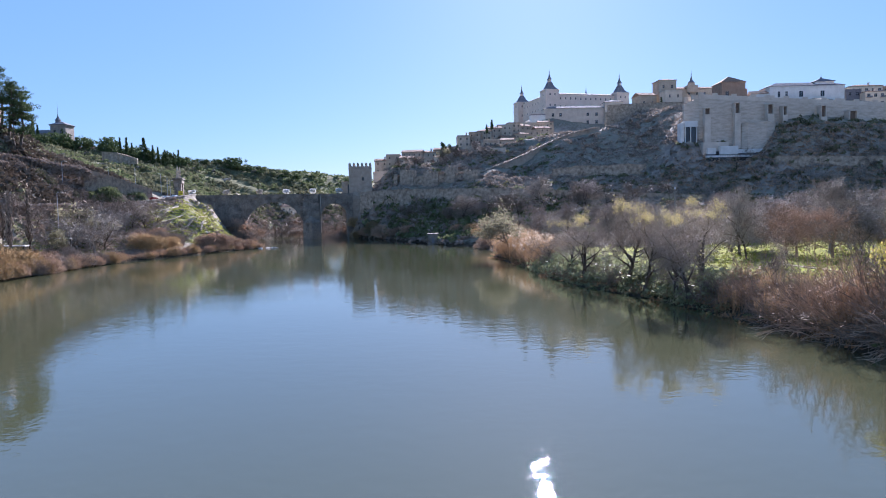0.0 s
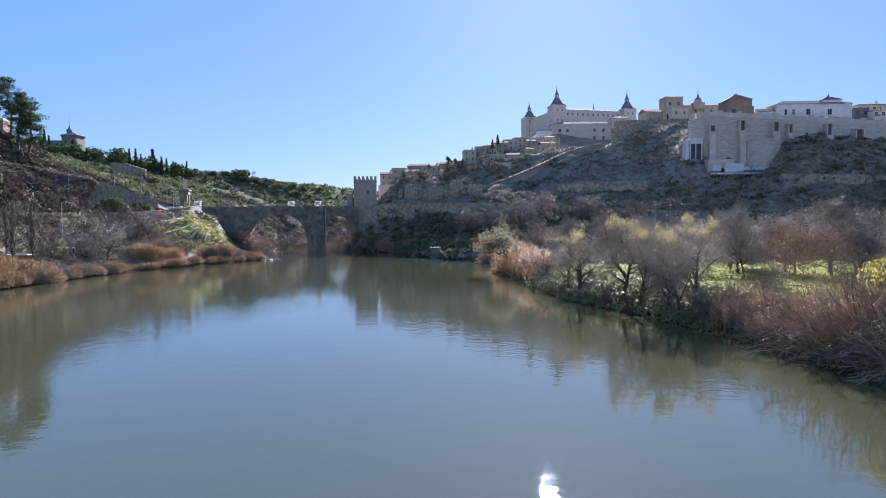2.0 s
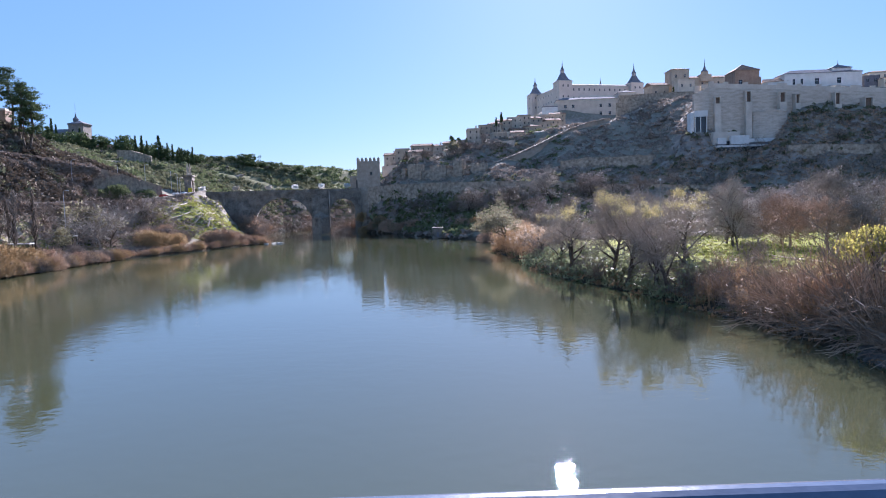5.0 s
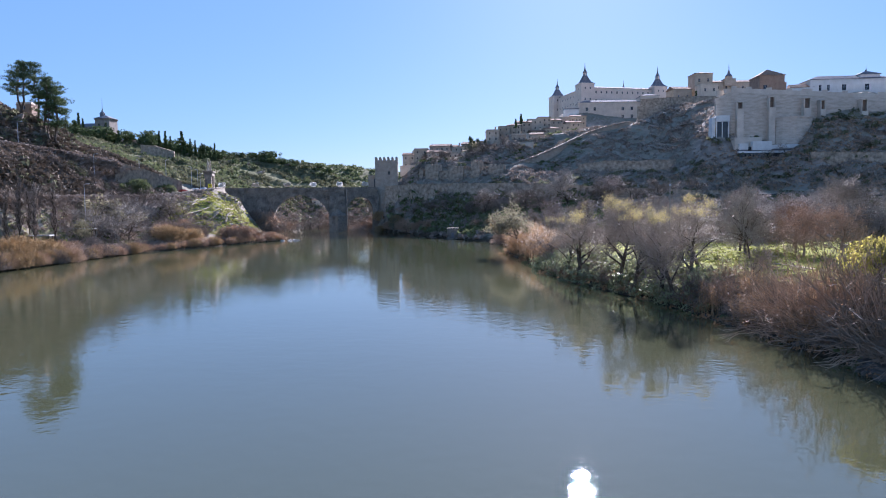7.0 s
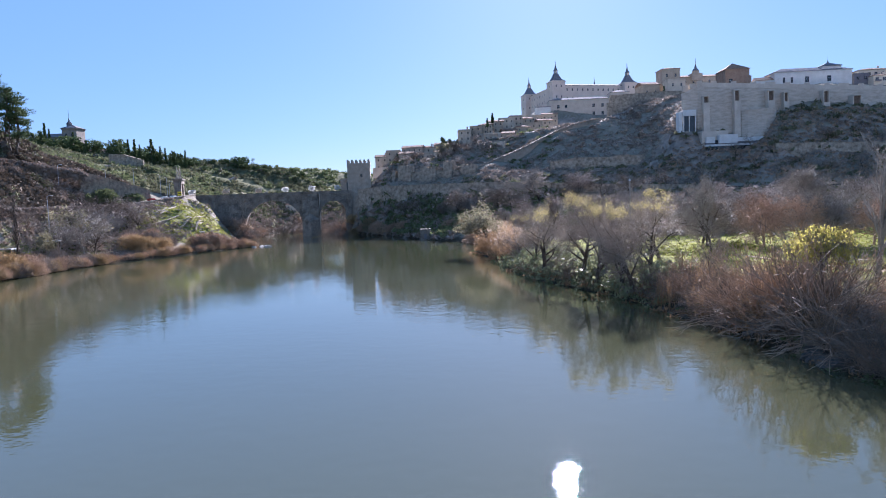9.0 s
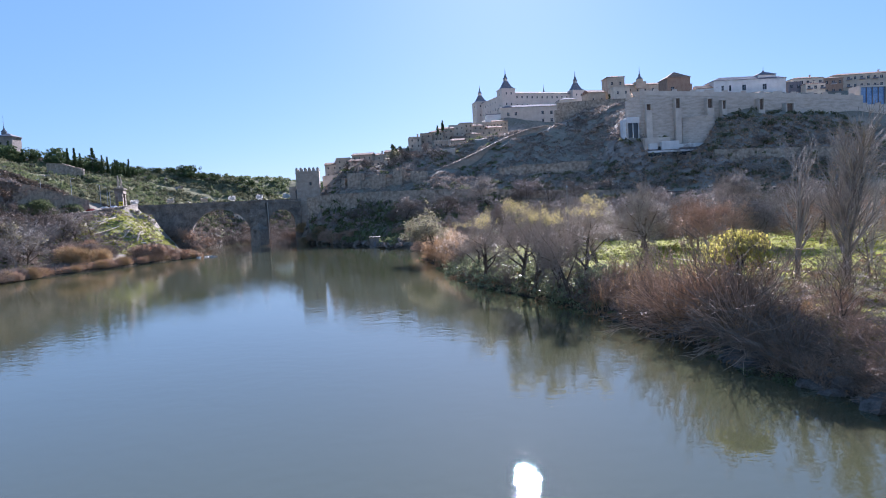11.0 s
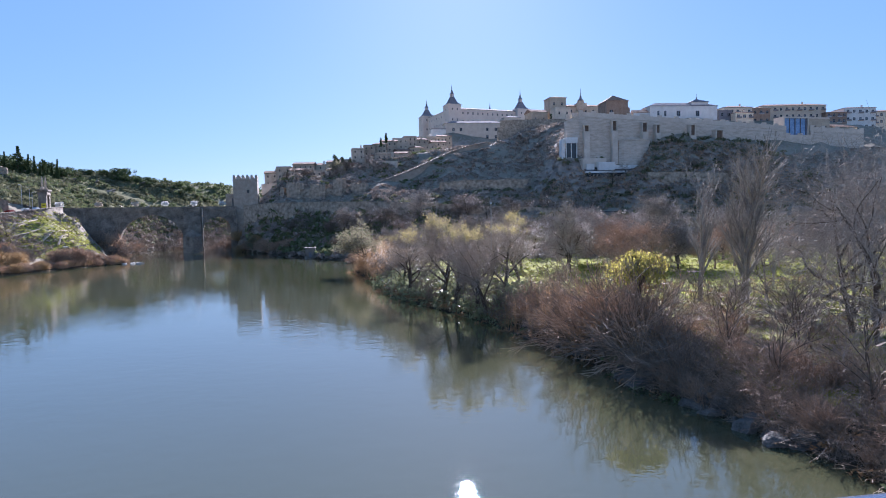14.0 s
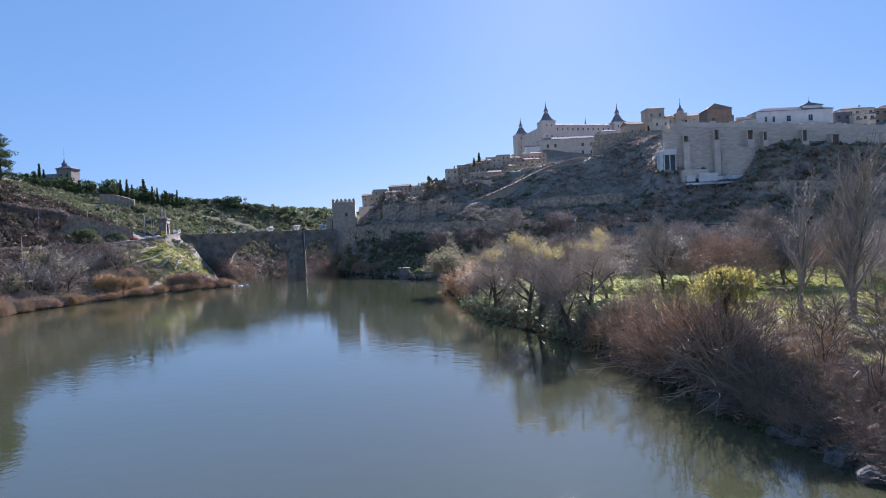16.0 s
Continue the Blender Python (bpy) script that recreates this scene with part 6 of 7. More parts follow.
pine_kind("pine_1", 5, 14.0)
pine_kind("pine_2", 9, 13.0)
r_ = random.Random(4)
TREES["cypress"] = ([("trunk", Shape().lathe([(0.25, -0.5), (0.2, 3), (0.05, 10)], 7).mesh("trunk", BARK), ""), ("crown", leaf_mesh("crown", clumps(3, [(r_.gauss(0, 0.15), r_.gauss(0, 0.15), 1.0 + k * 0.36, max(0.25, 1.25 * math.sin(min(1, (k + 3) / 11) * 1.57) * (1 - k / 31))) for k in range(29)], 60, 0.2, 1.0), 0.22, LEAF_PINE, 8), "dense dark foliage")], 11.5)
TREES["high_cypress"] = ([("trunk", Shape().lathe([(0.3, -0.5), (0.22, 10), (0.05, 19)], 7).mesh("trunk", BARK), ""), ("crown", leaf_mesh("crown", clumps(23, [(r_.gauss(0, 0.12), r_.gauss(0, 0.12), 15.2 + k * 0.195, max(0.2, 1.1 * math.sin(min(1, (k + 3) / 9) * 1.57) * (1 - k / 26))) for k in range(24)], 60, 0.2, 1.0), 0.24, LEAF_PINE, 24), "dense dark foliage on a bare trunk")], 20.0)
TREES["fir"] = ([("trunk", Shape().lathe([(0.3, -0.5), (0.2, 5), (0.05, 11)], 7).mesh("trunk", BARK), ""), ("crown", leaf_mesh("crown", clumps(13, [(r_.gauss(0, 1) * (1 - k / 40) * 1.3, r_.gauss(0, 1) * (1 - k / 40) * 1.3, 1.2 + k * 0.27, max(0.4, 1.7 * (1 - k / 42))) for k in range(40)], 45, 0.2, 0.5), 0.28, LEAF_PINE, 9), "layered dark needles")], 12.5)
TREES["evergreen"] = ([("trunk", Shape().tube([(0, 0, -0.5), (0.2, 0, 2), (0, 0.2, 4)], [0.3, 0.24, 0.12], 7).mesh("trunk", BARK), ""), ("crown", leaf_mesh("crown", clumps(17, [(r_.gauss(0, 1.7), r_.gauss(0, 1.7), r_.uniform(2.2, 6.2), r_.uniform(0.7, 1.6)) for k in range(26)], 45, 0.2, 0.8), 0.26, LEAF_GREEN, 10), "uneven dark green foliage")], 7.6)
for ridge_key, ridge_seed, ridge_wide, ridge_tall, ridge_count in (("evergreen_low", 31, 2.4, 4.4, 24), ("evergreen_tall", 37, 1.1, 8.0, 24)):
    r_ = random.Random(ridge_seed)
    TREES[ridge_key] = ([("trunk", Shape().tube([(0, 0, -0.5), (0.15, 0, ridge_tall * 0.3), (0, 0.15, ridge_tall * 0.6)], [0.26, 0.2, 0.1], 7).mesh("trunk", BARK), ""), ("crown", leaf_mesh("crown", clumps(ridge_seed, [(r_.gauss(0, ridge_wide) * (1.15 - 0.7 * k / ridge_count), r_.gauss(0, ridge_wide) * (1.15 - 0.7 * k / ridge_count), 0.8 + (ridge_tall - 1.2) * k / ridge_count, r_.uniform(0.5, 1.3)) for k in range(ridge_count)], 45, 0.2, 0.8), 0.25, LEAF_PINE, ridge_seed), "uneven dark foliage")], ridge_tall)
tree_kind("bush_leafy", 107, 4.5, 0.10, (10, 5, 4), 50, 0.05, 3, BARK, TWIG, (LEAF_GREEN, 0.22, 14, 0.1, 0.5, 0, "dark leaves"), trunk_share=0.5, first=0.05, shrink=0.9)

LOWER_SHORE = [p for p in RIGHT_SHORE if p[1] < 195]
shore_x = lambda y: float(np.interp(y, [p[1] for p in LOWER_SHORE], [p[0] for p in LOWER_SHORE]))

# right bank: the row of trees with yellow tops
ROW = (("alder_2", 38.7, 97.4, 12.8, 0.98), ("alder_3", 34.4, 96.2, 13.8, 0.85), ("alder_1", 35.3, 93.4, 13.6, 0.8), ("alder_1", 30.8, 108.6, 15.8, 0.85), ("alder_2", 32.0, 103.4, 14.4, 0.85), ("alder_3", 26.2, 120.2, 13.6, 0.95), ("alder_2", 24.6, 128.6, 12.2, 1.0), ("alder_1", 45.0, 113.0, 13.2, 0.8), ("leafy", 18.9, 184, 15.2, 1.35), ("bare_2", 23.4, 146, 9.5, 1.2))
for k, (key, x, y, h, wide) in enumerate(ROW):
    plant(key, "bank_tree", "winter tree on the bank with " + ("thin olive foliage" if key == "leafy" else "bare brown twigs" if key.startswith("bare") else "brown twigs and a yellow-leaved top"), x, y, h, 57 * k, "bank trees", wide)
for k in range(20):
    y = 90 + 62 * ((k * 0.618) % 1)
    x = shore_x(y) + random.Random(k).uniform(0.4, 7.0)
    plant(("brush_grey", "mound_low", "thicket_brown")[k % 3], "undergrowth", "tangled brown undergrowth beneath the bank trees", x, y, 1.8 + 1.6 * random.Random(k + 90).random(), 67 * k, "undergrowth", 1.3, category="shrub")
for k in range(6):
    y = 97 + 32 * ((k * 0.618) % 1)
    x = shore_x(y) + random.Random(k + 300).uniform(1.0, 5.0)
    plant(("brush_grey", "thicket_brown", "sapling")[k % 3], "undergrowth", "tall grey twigs growing up between the bank trees", x, y, random.Random(k + 340).uniform(3.2, 5.6), 83 * k, "undergrowth", 0.8, category="shrub")
# park trees behind the lawn
r_ = random.Random(19)
plant("dome_grey", "park_tree", "tall bare park tree with a pointed grey crown", 57.8, 123.5, 16.4, 20, "park trees", 0.62)
plant("dome_white", "park_tree", "pale bare park tree with a rounded dense crown", 78, 131, 17.0, 80, "park trees", 1.0)
plant("dome_white", "park_tree", "pale bare park tree with a rounded dense crown", 85.5, 133.5, 17.2, 200, "park trees", 1.0)
plant("dome_grey", "park_tree", "bare grey park tree behind the thicket", 66, 150, 13.6, 140, "park trees", 1.2)
plant("dome_grey", "park_tree", "bare grey park tree behind the thicket", 97, 137, 13.0, 260, "park trees", 1.3)
for k, (key, x, y, h, wide) in enumerate((("dome_mauve", 60, 131, 12.2, 1.2), ("dome_mauve", 52, 140, 10.6, 1.3), ("dome_mauve", 47, 150, 9.8, 1.3), ("dome_grey", 62.5, 141, 12.6, 1.2), ("dome_red", 68.5, 126, 10.2, 1.35), ("dome_red", 74.0, 123, 10.6, 1.35), ("dome_red", 71, 134, 11.4, 1.2), ("dome_mauve", 80, 124, 9.8, 1.3), ("dome_red", 86, 121, 9.2, 1.35), ("dome_mauve", 92, 124, 10.6, 1.3), ("dome_red", 97, 117, 9.6, 1.3), ("dome_mauve", 103, 112, 10.8, 1.3), ("dome_red", 107, 105, 9.6, 1.3))):
    plant(key, "thicket", ("russet" if key == "dome_red" else "grey-brown") + " leafless thicket of fine twigs behind the lawn", x, y, h, 71 * k, "thickets", wide, category="shrub")
for k in range(46):
    f = k / 45
    x, y = 22 + 118 * f + r_.uniform(-5, 5), 205 - 30 * f + r_.uniform(-26, 26)
    key = ("dome_grey", "dome_mauve", "far_bare_1", "dome_white", "dome_mauve")[k % 5]
    plant(key, "grove_tree", "leafless tree in the grove at the hill's foot", x, y, r_.uniform(9, 14), r_.uniform(0, 360), "grove trees", r_.uniform(1.0, 1.3))
# poplars, saplings and the tangle near the bridge
plant("poplar_1", "poplar", "bare pale poplar with upright branches", 58.5, 75.4, 18.0, 0, "poplars", 1.15)
plant("poplar_broad", "poplar", "large bare poplar with many steep branches", 62.8, 73.2, 20.4, 100, "poplars", 1.2)
plant("poplar_2", "poplar", "slim bare poplar on the lawn", 76, 87.4, 15.5, 30, "poplars", 0.8)
plant("poplar_2", "poplar", "slim bare poplar on the lawn", 84, 80, 16.5, 130, "poplars", 0.9)
for k, (x, y, h) in enumerate(((54.3, 72.7, 5.4), (55.5, 65.3, 5.5), (60, 64, 4.6), (66, 68, 5.0), (72, 62, 5.0), (52, 80, 4.4))):
    plant("sapling", "sapling", "thin leafless sapling on the lawn", x, y, h, 80 * k, "saplings")
plant("near_1", "crooked_tree", "large crooked leafless tree near the bridge", 60.0, 52.1, 19.5, 0, "crooked trees", 0.72)
plant("near_2", "crooked_tree", "crooked leafless tree with tangled grey twigs", 57.5, 46.5, 17.5, 140, "crooked trees", 0.72)
plant("near_2", "crooked_tree", "crooked leafless tree with tangled grey twigs", 67, 52, 17.0, 250, "crooked trees", 0.72)
plant("near_1", "crooked_tree", "large crooked leafless tree near the bridge", 63, 42, 16.5, 60, "crooked trees", 0.72)
plant("near_2", "crooked_tree", "small crooked leafless tree beside the poplars", 66.5, 74.0, 11.0, 80, "crooked trees", 0.8)
plant("near_1", "crooked_tree", "small crooked leafless tree beside the poplars", 71.0, 66.0, 12.5, 200, "crooked trees", 0.75)
plant("willow", "yellow_willow", "small willow with hanging yellow leaves above the brushwood", 44.8, 62.0, 12.0 - ground_at(44.8, 62.0), 40, "")
plant("bare_2", "stump_tree", "short bare tree with a split trunk above the reeds", 43.1, 84.1, 9.0, 40, "", 0.7)
for k in range(150):
    f = k / 149
    y = 20 + 71 * f
    x = shore_x(y) + 1.5 + 8.0 * r_.random() ** 1.4
    key = ("brush_grey", "thicket_brown", "brush_grey", "brush_red", "thicket_brown")[k % 5]
    plant(key, "brushwood", "tangled leafless brushwood on the stony bank", x, y + r_.uniform(-1, 1), (r_.uniform(2.0, 3.4) if r_.random() < 0.6 or y < 50 else r_.uniform(3.8, 5.8)) * (0.95 if y < 60 else 0.9), 47 * k, "brushwood", r_.uniform(1.0, 1.4), category="shrub")
# low mounds added between the stems to make the dark shade below them
for k in range(60):
    y = 22 + 70 * ((k * 0.618) % 1)
    x = shore_x(y) + 0.9 + 6.0 * r_.random()
    plant("mound_low", "undergrowth", "low dense brown mounds added to darken the foot of the brushwood", x, y, r_.uniform(1.1, 2.0), 37 * k, "undergrowth", 1.4, category="shrub")
for k in range(34):
    y = 22 + 32 * ((k * 0.618) % 1)
    x = shore_x(y) + 0.2 + 2.2 * r_.random()
    plant(("thicket_brown", "brush_grey", "brush_red")[k % 3], "brushwood", "low leafless brushwood hanging over the riprap", x, y, r_.uniform(1.6, 2.8), 71 * k, "brushwood", r_.uniform(1.0, 1.4), category="shrub")
for k, (x, y, h) in enumerate(((47.5, 44, 7), (48.5, 52, 6.5), (46.8, 60, 6), (49, 37, 7.5), (51, 47, 7), (45.5, 66, 6), (52, 58, 6.5), (50, 31, 7))):
    plant("sapling", "bank_sapling", "thin leafless sapling rising from the brushwood", x, y, h, 53 * k, "bank saplings", 1.2)
for k, (x, y, h) in enumerate(((43.4, 58, 6.5), (42.8, 61, 6.8), (42.2, 64, 6.6), (41.4, 67, 6.2), (44.6, 59, 6.6), (43.6, 63, 6.8), (42.8, 67, 6.4), (41.0, 71, 6), (42.4, 71, 6), (40.4, 75, 5.6), (44.8, 62.5, 6.4))):
    plant(("brush_grey", "thicket_brown", "brush_red", "brush_grey")[k % 4], "brushwood", "tall tangled leafless brushwood on the river bank", x, y, h * 1.5, 97 * k, "brushwood", r_.uniform(0.6, 0.85), category="shrub")
for k in range(46):
    y = 38 + 40 * ((k * 0.618) % 1)
    x = shore_x(y) + 8.5 + 9.0 * r_.random()
    if k % 2:
        plant("brush_grey", "brushwood", "grey leafless bush at the edge of the park lawn", x, y, r_.uniform(2.2, 3.8), 53 * k, "brushwood", 0.9, category="shrub")
    else:
        plant("sapling", "sapling", "thin leafless sapling on the lawn", x, y, r_.uniform(4.0, 7.0), 53 * k, "saplings", 1.2)
# left bank trees
for k, (x, y, h) in enumerate(((-117.5, 165, 14.0), (-117.6, 170, 17.6), (-113.4, 170, 18.4), (-114.6, 180, 18.2), (-121.5, 163, 15.0), (-119.0, 176, 14.0))):
    plant("far_poplar", "poplar", "slim bare grey-brown poplar on the grassy river terrace", x, y, h, 33 * k, "left poplars", 0.9)
plant("far_bare_white", "terrace_tree", "wide pale leafless tree on the river terrace", -107.2, 200, 15.5, 30, "terrace trees", 1.15)
plant("far_bare_1", "terrace_tree", "leafless tree on the river terrace", -109, 209, 14, 130, "terrace trees", 1.15)
plant("far_bare_white", "terrace_tree", "wide pale leafless tree on the river terrace", -113, 197, 12, 230, "terrace trees", 1.15)
plant("far_leafy", "terrace_tree", "small tree with dry yellow leaves on the river terrace", -111, 187, 7.5, 30, "terrace trees", 1.0)
plant("far_leafy", "terrace_tree", "tree with thin yellow-olive leaves below the road", -117, 214, 13, 130, "terrace trees", 1.2)
for k in range(34):
    f = (k * 0.618) % 1
    y = 165 + 95 * f
    x = -126 + (5 if y < 200 else 14) * r_.random() + max(0, y - 225) * 0.15
    plant(("far_bare_1", "far_bare_white", "far_bare_2", "far_bare_1", "far_bare_2", "far_bare_2")[k % 6], "slope_tree", "leafless tree on the slope below the road", x, y, r_.uniform(7, 11) * (0.6 if y < 205 else 1.0), r_.uniform(0, 360), "left slope trees", 1.25)
shore_l = spaced(pushed([p for p in LEFT_SHORE if 90 < p[1] < 270], -1.6), 2.6)
for k, (x, y) in enumerate(shore_l):
    h = r_.uniform(3.2, 4.6) if y < 178 else r_.uniform(1.8, 3.2)
    if 178 < y < 200:
        h = r_.uniform(2.8, 4.0)
    key = ("mound_gold", "mound_russet", "mound_gold", "mound_dark")[k % 4] if y < 178 else ("mound_russet", "mound_dark", "mound_gold")[k % 3] if y < 200 else ("mound_russet", "mound_gold", "mound_russet", "brush_far")[k % 4]
    plant(key, "shore_bush", "rounded " + ("golden-brown" if key == "mound_gold" else "russet-brown") + " winter bush at the water's edge", x + r_.uniform(-1.2, 0.5), y, h, 61 * k, "shore bushes", r_.uniform(0.95, 1.3), category="shrub")
for k, (x, y, h, key) in enumerate(((-106, 150, 6.0, "mound_gold"), (-107.5, 156, 6.4, "mound_gold"), (-106, 163, 5.6, "mound_gold"), (-110, 145, 6.2, "mound_gold"), (-105, 171, 4.6, "mound_russet"), (-105.5, 184, 4.2, "mound_dark"), (-101, 219, 6.2, "mound_gold"), (-98.5, 222, 5.6, "mound_gold"), (-104, 224, 5.4, "mound_russet"), (-96, 229, 4.6, "mound_gold"), (-97, 236, 5.2, "mound_dark"), (-88.5, 246, 5.4, "mound_russet"), (-86.5, 249, 5.8, "mound_russet"), (-85, 252, 5.2, "mound_russet"), (-90, 243, 4.6, "mound_russet"), (-81, 259, 3.4, "mound_russet"), (-78, 261, 3.2, "mound_russet"), (-84, 256, 4.2, "mound_russet"), (-76, 263, 2.6, "mound_russet"), (-103, 236, 5, "mound_dark"), (-107, 230, 5.5, "mound_dark"), (-106, 242, 5, "mound_russet"))):
    plant(key, "bank_bush", "large rounded " + ("golden" if key == "mound_gold" else "russet" if key == "mound_russet" else "brown") + " bush on the terrace bank", x, y, h, 71 * k, "bank bushes", r_.uniform(1.0, 1.25), category="shrub")
for k, (x, y, h) in enumerate(((-99, 352, 7), (-102, 372, 11), (-97, 385, 12), (-92, 395, 12), (-86, 400, 11), (-80, 392, 12), (-101, 395, 13), (-88, 410, 13), (-76, 398, 11), (-62, 362, 10), (-56, 366, 10), (-93, 452, 8), (-84, 458, 10), (-100, 450, 9), (-76, 462, 9), (-106, 446, 8), (-60, 344, 7), (-54, 340, 8), (-57, 348, 9), (-50, 338, 6), (-88, 455, 7), (-95, 456, 10))):
    plant(("far_bare_2", "far_thicket", "far_bare_2")[k % 3], "river_bush", "leafless bush on the bank beside the old bridge", x, y, h, 50 * k, "river bushes", 1.5, category="shrub")
for k, (x, y, h) in enumerate(((-67.5, 372, 9), (-63, 374, 10), (-60, 371, 8), (-66, 380, 11), (-70, 384, 10), (-64, 386, 11), (-57, 377, 8))):
    plant(("far_bare_2", "mound_russet")[k % 2], "river_bush", "leafless bush on the bank beside the old bridge", x, y, h * (0.6 if k % 2 else 1), 50 * k, "river bushes", 1.3, category="shrub")
for k, (x, y, h) in enumerate(((-106, 331, 8), (-102.5, 330, 7.5), (-99.5, 333, 5.5), (-104, 336, 9), (-97, 332, 4), (-109, 326, 6), (-107, 335, 10))):
    plant(("mound_russet", "mound_dark")[k % 2], "river_bush", "rounded brown bush at the foot of the old bridge", x, y, h, 50 * k, "river bushes", 1.2, category="shrub")
plant("far_leafy", "yellow_bush", "olive-yellow bush below the gate tower", -37, 331, 8.5, 0, "", 1.1, category="shrub")
for k, (x, y, h) in enumerate(((-345, 546, 9), (-352, 548, 11), (-322, 540, 7), (-310, 538, 9), (-303, 536, 10), (-360, 545, 10), (-330, 536, 6))):
    plant("evergreen", "villa_tree", "dark evergreen tree in front of the villa", x, y, h, 50 * k, "villa trees", 1.2)
# hillside trees on the right, above and below the road
for k, (x, y, h) in enumerate(((10, 288, 12), (18, 285, 13), (26, 283, 14), (2, 296, 10), (-8, 306, 9), (-16, 316, 9), (60, 288, 12), (72, 286, 11), (84, 284, 11), (33, 280, 12), (-22, 325, 8), (14, 296, 11))):
    plant(("dome_dark", "far_bare_2", "dome_dark")[k % 3], "slope_tree", "leafless tree on the steep slope below the road", x, y, h, 40 * k, "slope trees", 1.2)
plant("dome_grey", "slope_tree", "large bare tree with a dense round grey crown below the road", 46, 289, 18.4, 30, "slope trees", 1.25)
plant("dome_mauve", "slope_tree", "large bare tree with a dense round grey crown below the road", 64, 290, 14.0, 130, "slope trees", 1.4)
plant("dome_grey", "slope_tree", "bare tree with a dense round grey crown below the road", 8, 288, 14.5, 220, "slope trees", 1.2)
for k, (x, y, h) in enumerate(((-31, 326, 6), (-35, 333, 5), (-40, 338, 4.5), (-27, 320, 5), (-45, 343, 4.5), (-22, 313, 4.5), (-16, 303, 4), (-47, 350, 5), (18, 262, 4.5), (24, 256, 4.5), (12, 268, 4), (6, 274, 3.8), (20, 248, 4), (17, 240, 3.6), (15, 232, 4.0), (22, 236, 4.5), (14, 254, 3.6))):
    plant(("mound_russet", "mound_gold", "mound_russet")[k % 3], "shore_bush", "rounded russet bush at the hill's foot by the water", x, y, h, 67 * k, "hill foot bushes", 1.3, category="shrub")
for k, (x, y, h) in enumerate(((-134.2, 289, 3.6), (-134.8, 286.5, 4.2), (-135.3, 284, 3.8), (-137.6, 275, 5.2), (-138.2, 272.5, 5.8), (-138.8, 270, 5.4), (-139.3, 268, 5.2), (-141, 261, 3.6))):
    plant("bush_leafy", "hedge_bush", "dark green hedge bush at the foot of the road wall", x, y, h, 40 * k, "hedge bushes", 1.1, category="shrub")
for k, (x, y, h) in enumerate(((-142.5, 258, 4), (-144, 254, 4), (-146, 249.5, 4), (-147.5, 245, 3.6), (-148.5, 240, 3.4), (-149.5, 232, 3), (-150, 224, 3), (-147, 244, 4), (-144.5, 249, 4))):
    plant(("mound_dark", "mound_green", "mound_dark")[k % 3], "wall_bush", "dense brown bush grown against the road wall", x, y, h, 57 * k, "wall bushes", 1.1, category="shrub")
for k in range(26):
    x, y = 92 + 130 * ((k * 0.618) % 1), 283 + 26 * r_.random()
    plant(("far_bare_1", "far_bare_white", "far_bare_2")[k % 3], "slope_tree", "leafless tree on the slope under the great wall", x, y, r_.uniform(4.5, 8), 50 * k, "upper slope trees", 1.3)
# evergreens on the hilltops
for k, (x, y, h) in enumerate(((-161, 246, 21.5), (-156.5, 245, 18.5), (-167, 250, 22.5), (-175, 252, 19), (-164, 252, 18.5), (-159, 249, 20), (-171, 247, 21), (-158, 243.5, 15))):
    plant(("pine_1", "pine_2")[k % 2], "pine_tree", "tall umbrella-topped pine above the rocks", x, y, h, 70 * k, "pine trees", 0.95)
for k, (x, y, h) in enumerate(((-338, 545, 20), (-333, 543, 16), (-315, 547, 17), (-229, 505, 20), (-218, 505, 15), (-246, 503, 17), (-242, 505, 18), (-214, 505, 13), (-210, 503, 14), (-206, 505, 13), (-202, 504, 15), (-222, 505, 15), (-238, 505, 14))):
    plant("fir" if k in (3,) else "cypress", "cypress", "dark narrow cypress on the ridge", x, y, h, 30 * k, "ridge cypresses", 1.1)
for k in range(72):
    f = k / 71
    x, y = -318 + 128 * f + r_.uniform(-4, 4), 522 - 6 * f + r_.uniform(-16, 14)
    tall = (2.8 + 11.5 * r_.random() ** 2.2) * (1.1 - 0.4 * f)
    plant(("evergreen_low", "evergreen_tall", "evergreen_low", "evergreen")[k % 4], "ridge_tree", "dark evergreen tree on the ridge", x, y, tall, r_.uniform(0, 360), "ridge trees", r_.uniform(0.6, 1.15))
for k in range(48):
    x = -215 + 110 * k / 47 + r_.uniform(-3, 3)
    plant(("evergreen_low", "evergreen", "evergreen_low")[k % 3], "ridge_tree", "dark evergreen tree on the far ridge", x, 552 + r_.uniform(-12, 10), 1.8 + 4.0 * r_.random() ** 2 + 3.0 * math.exp(-(((x + 174) / 17) ** 2)), r_.uniform(0, 360), "ridge trees", r_.uniform(0.9, 1.5))
for k, (x, y, h) in enumerate(((126, 426, 9.5), (142.5, 424, 12), (34, 436, 9), (37, 438, 7), (8, 424, 9), (-2, 420, 8))):
    plant("cypress" if k < 4 else "evergreen", "cypress" if k < 4 else "garden_tree", "dark cypress between the hilltop buildings" if k < 4 else "dark garden tree among the town houses", x, y, h, 0, "town trees", 1.2)
for k, (x, y, h) in enumerate(((-14, 414, 9), (-4, 406, 8), (4, 420, 7), (44, 452, 7), (48, 457, 7), (-15, 390, 7), (3, 396, 9), (8, 398, 8))):
    plant("far_bare_2" if k % 2 else "far_bare_1", "garden_tree", "bare garden tree among the town houses", x, y, h, 47 * k, "town trees", 1.1)
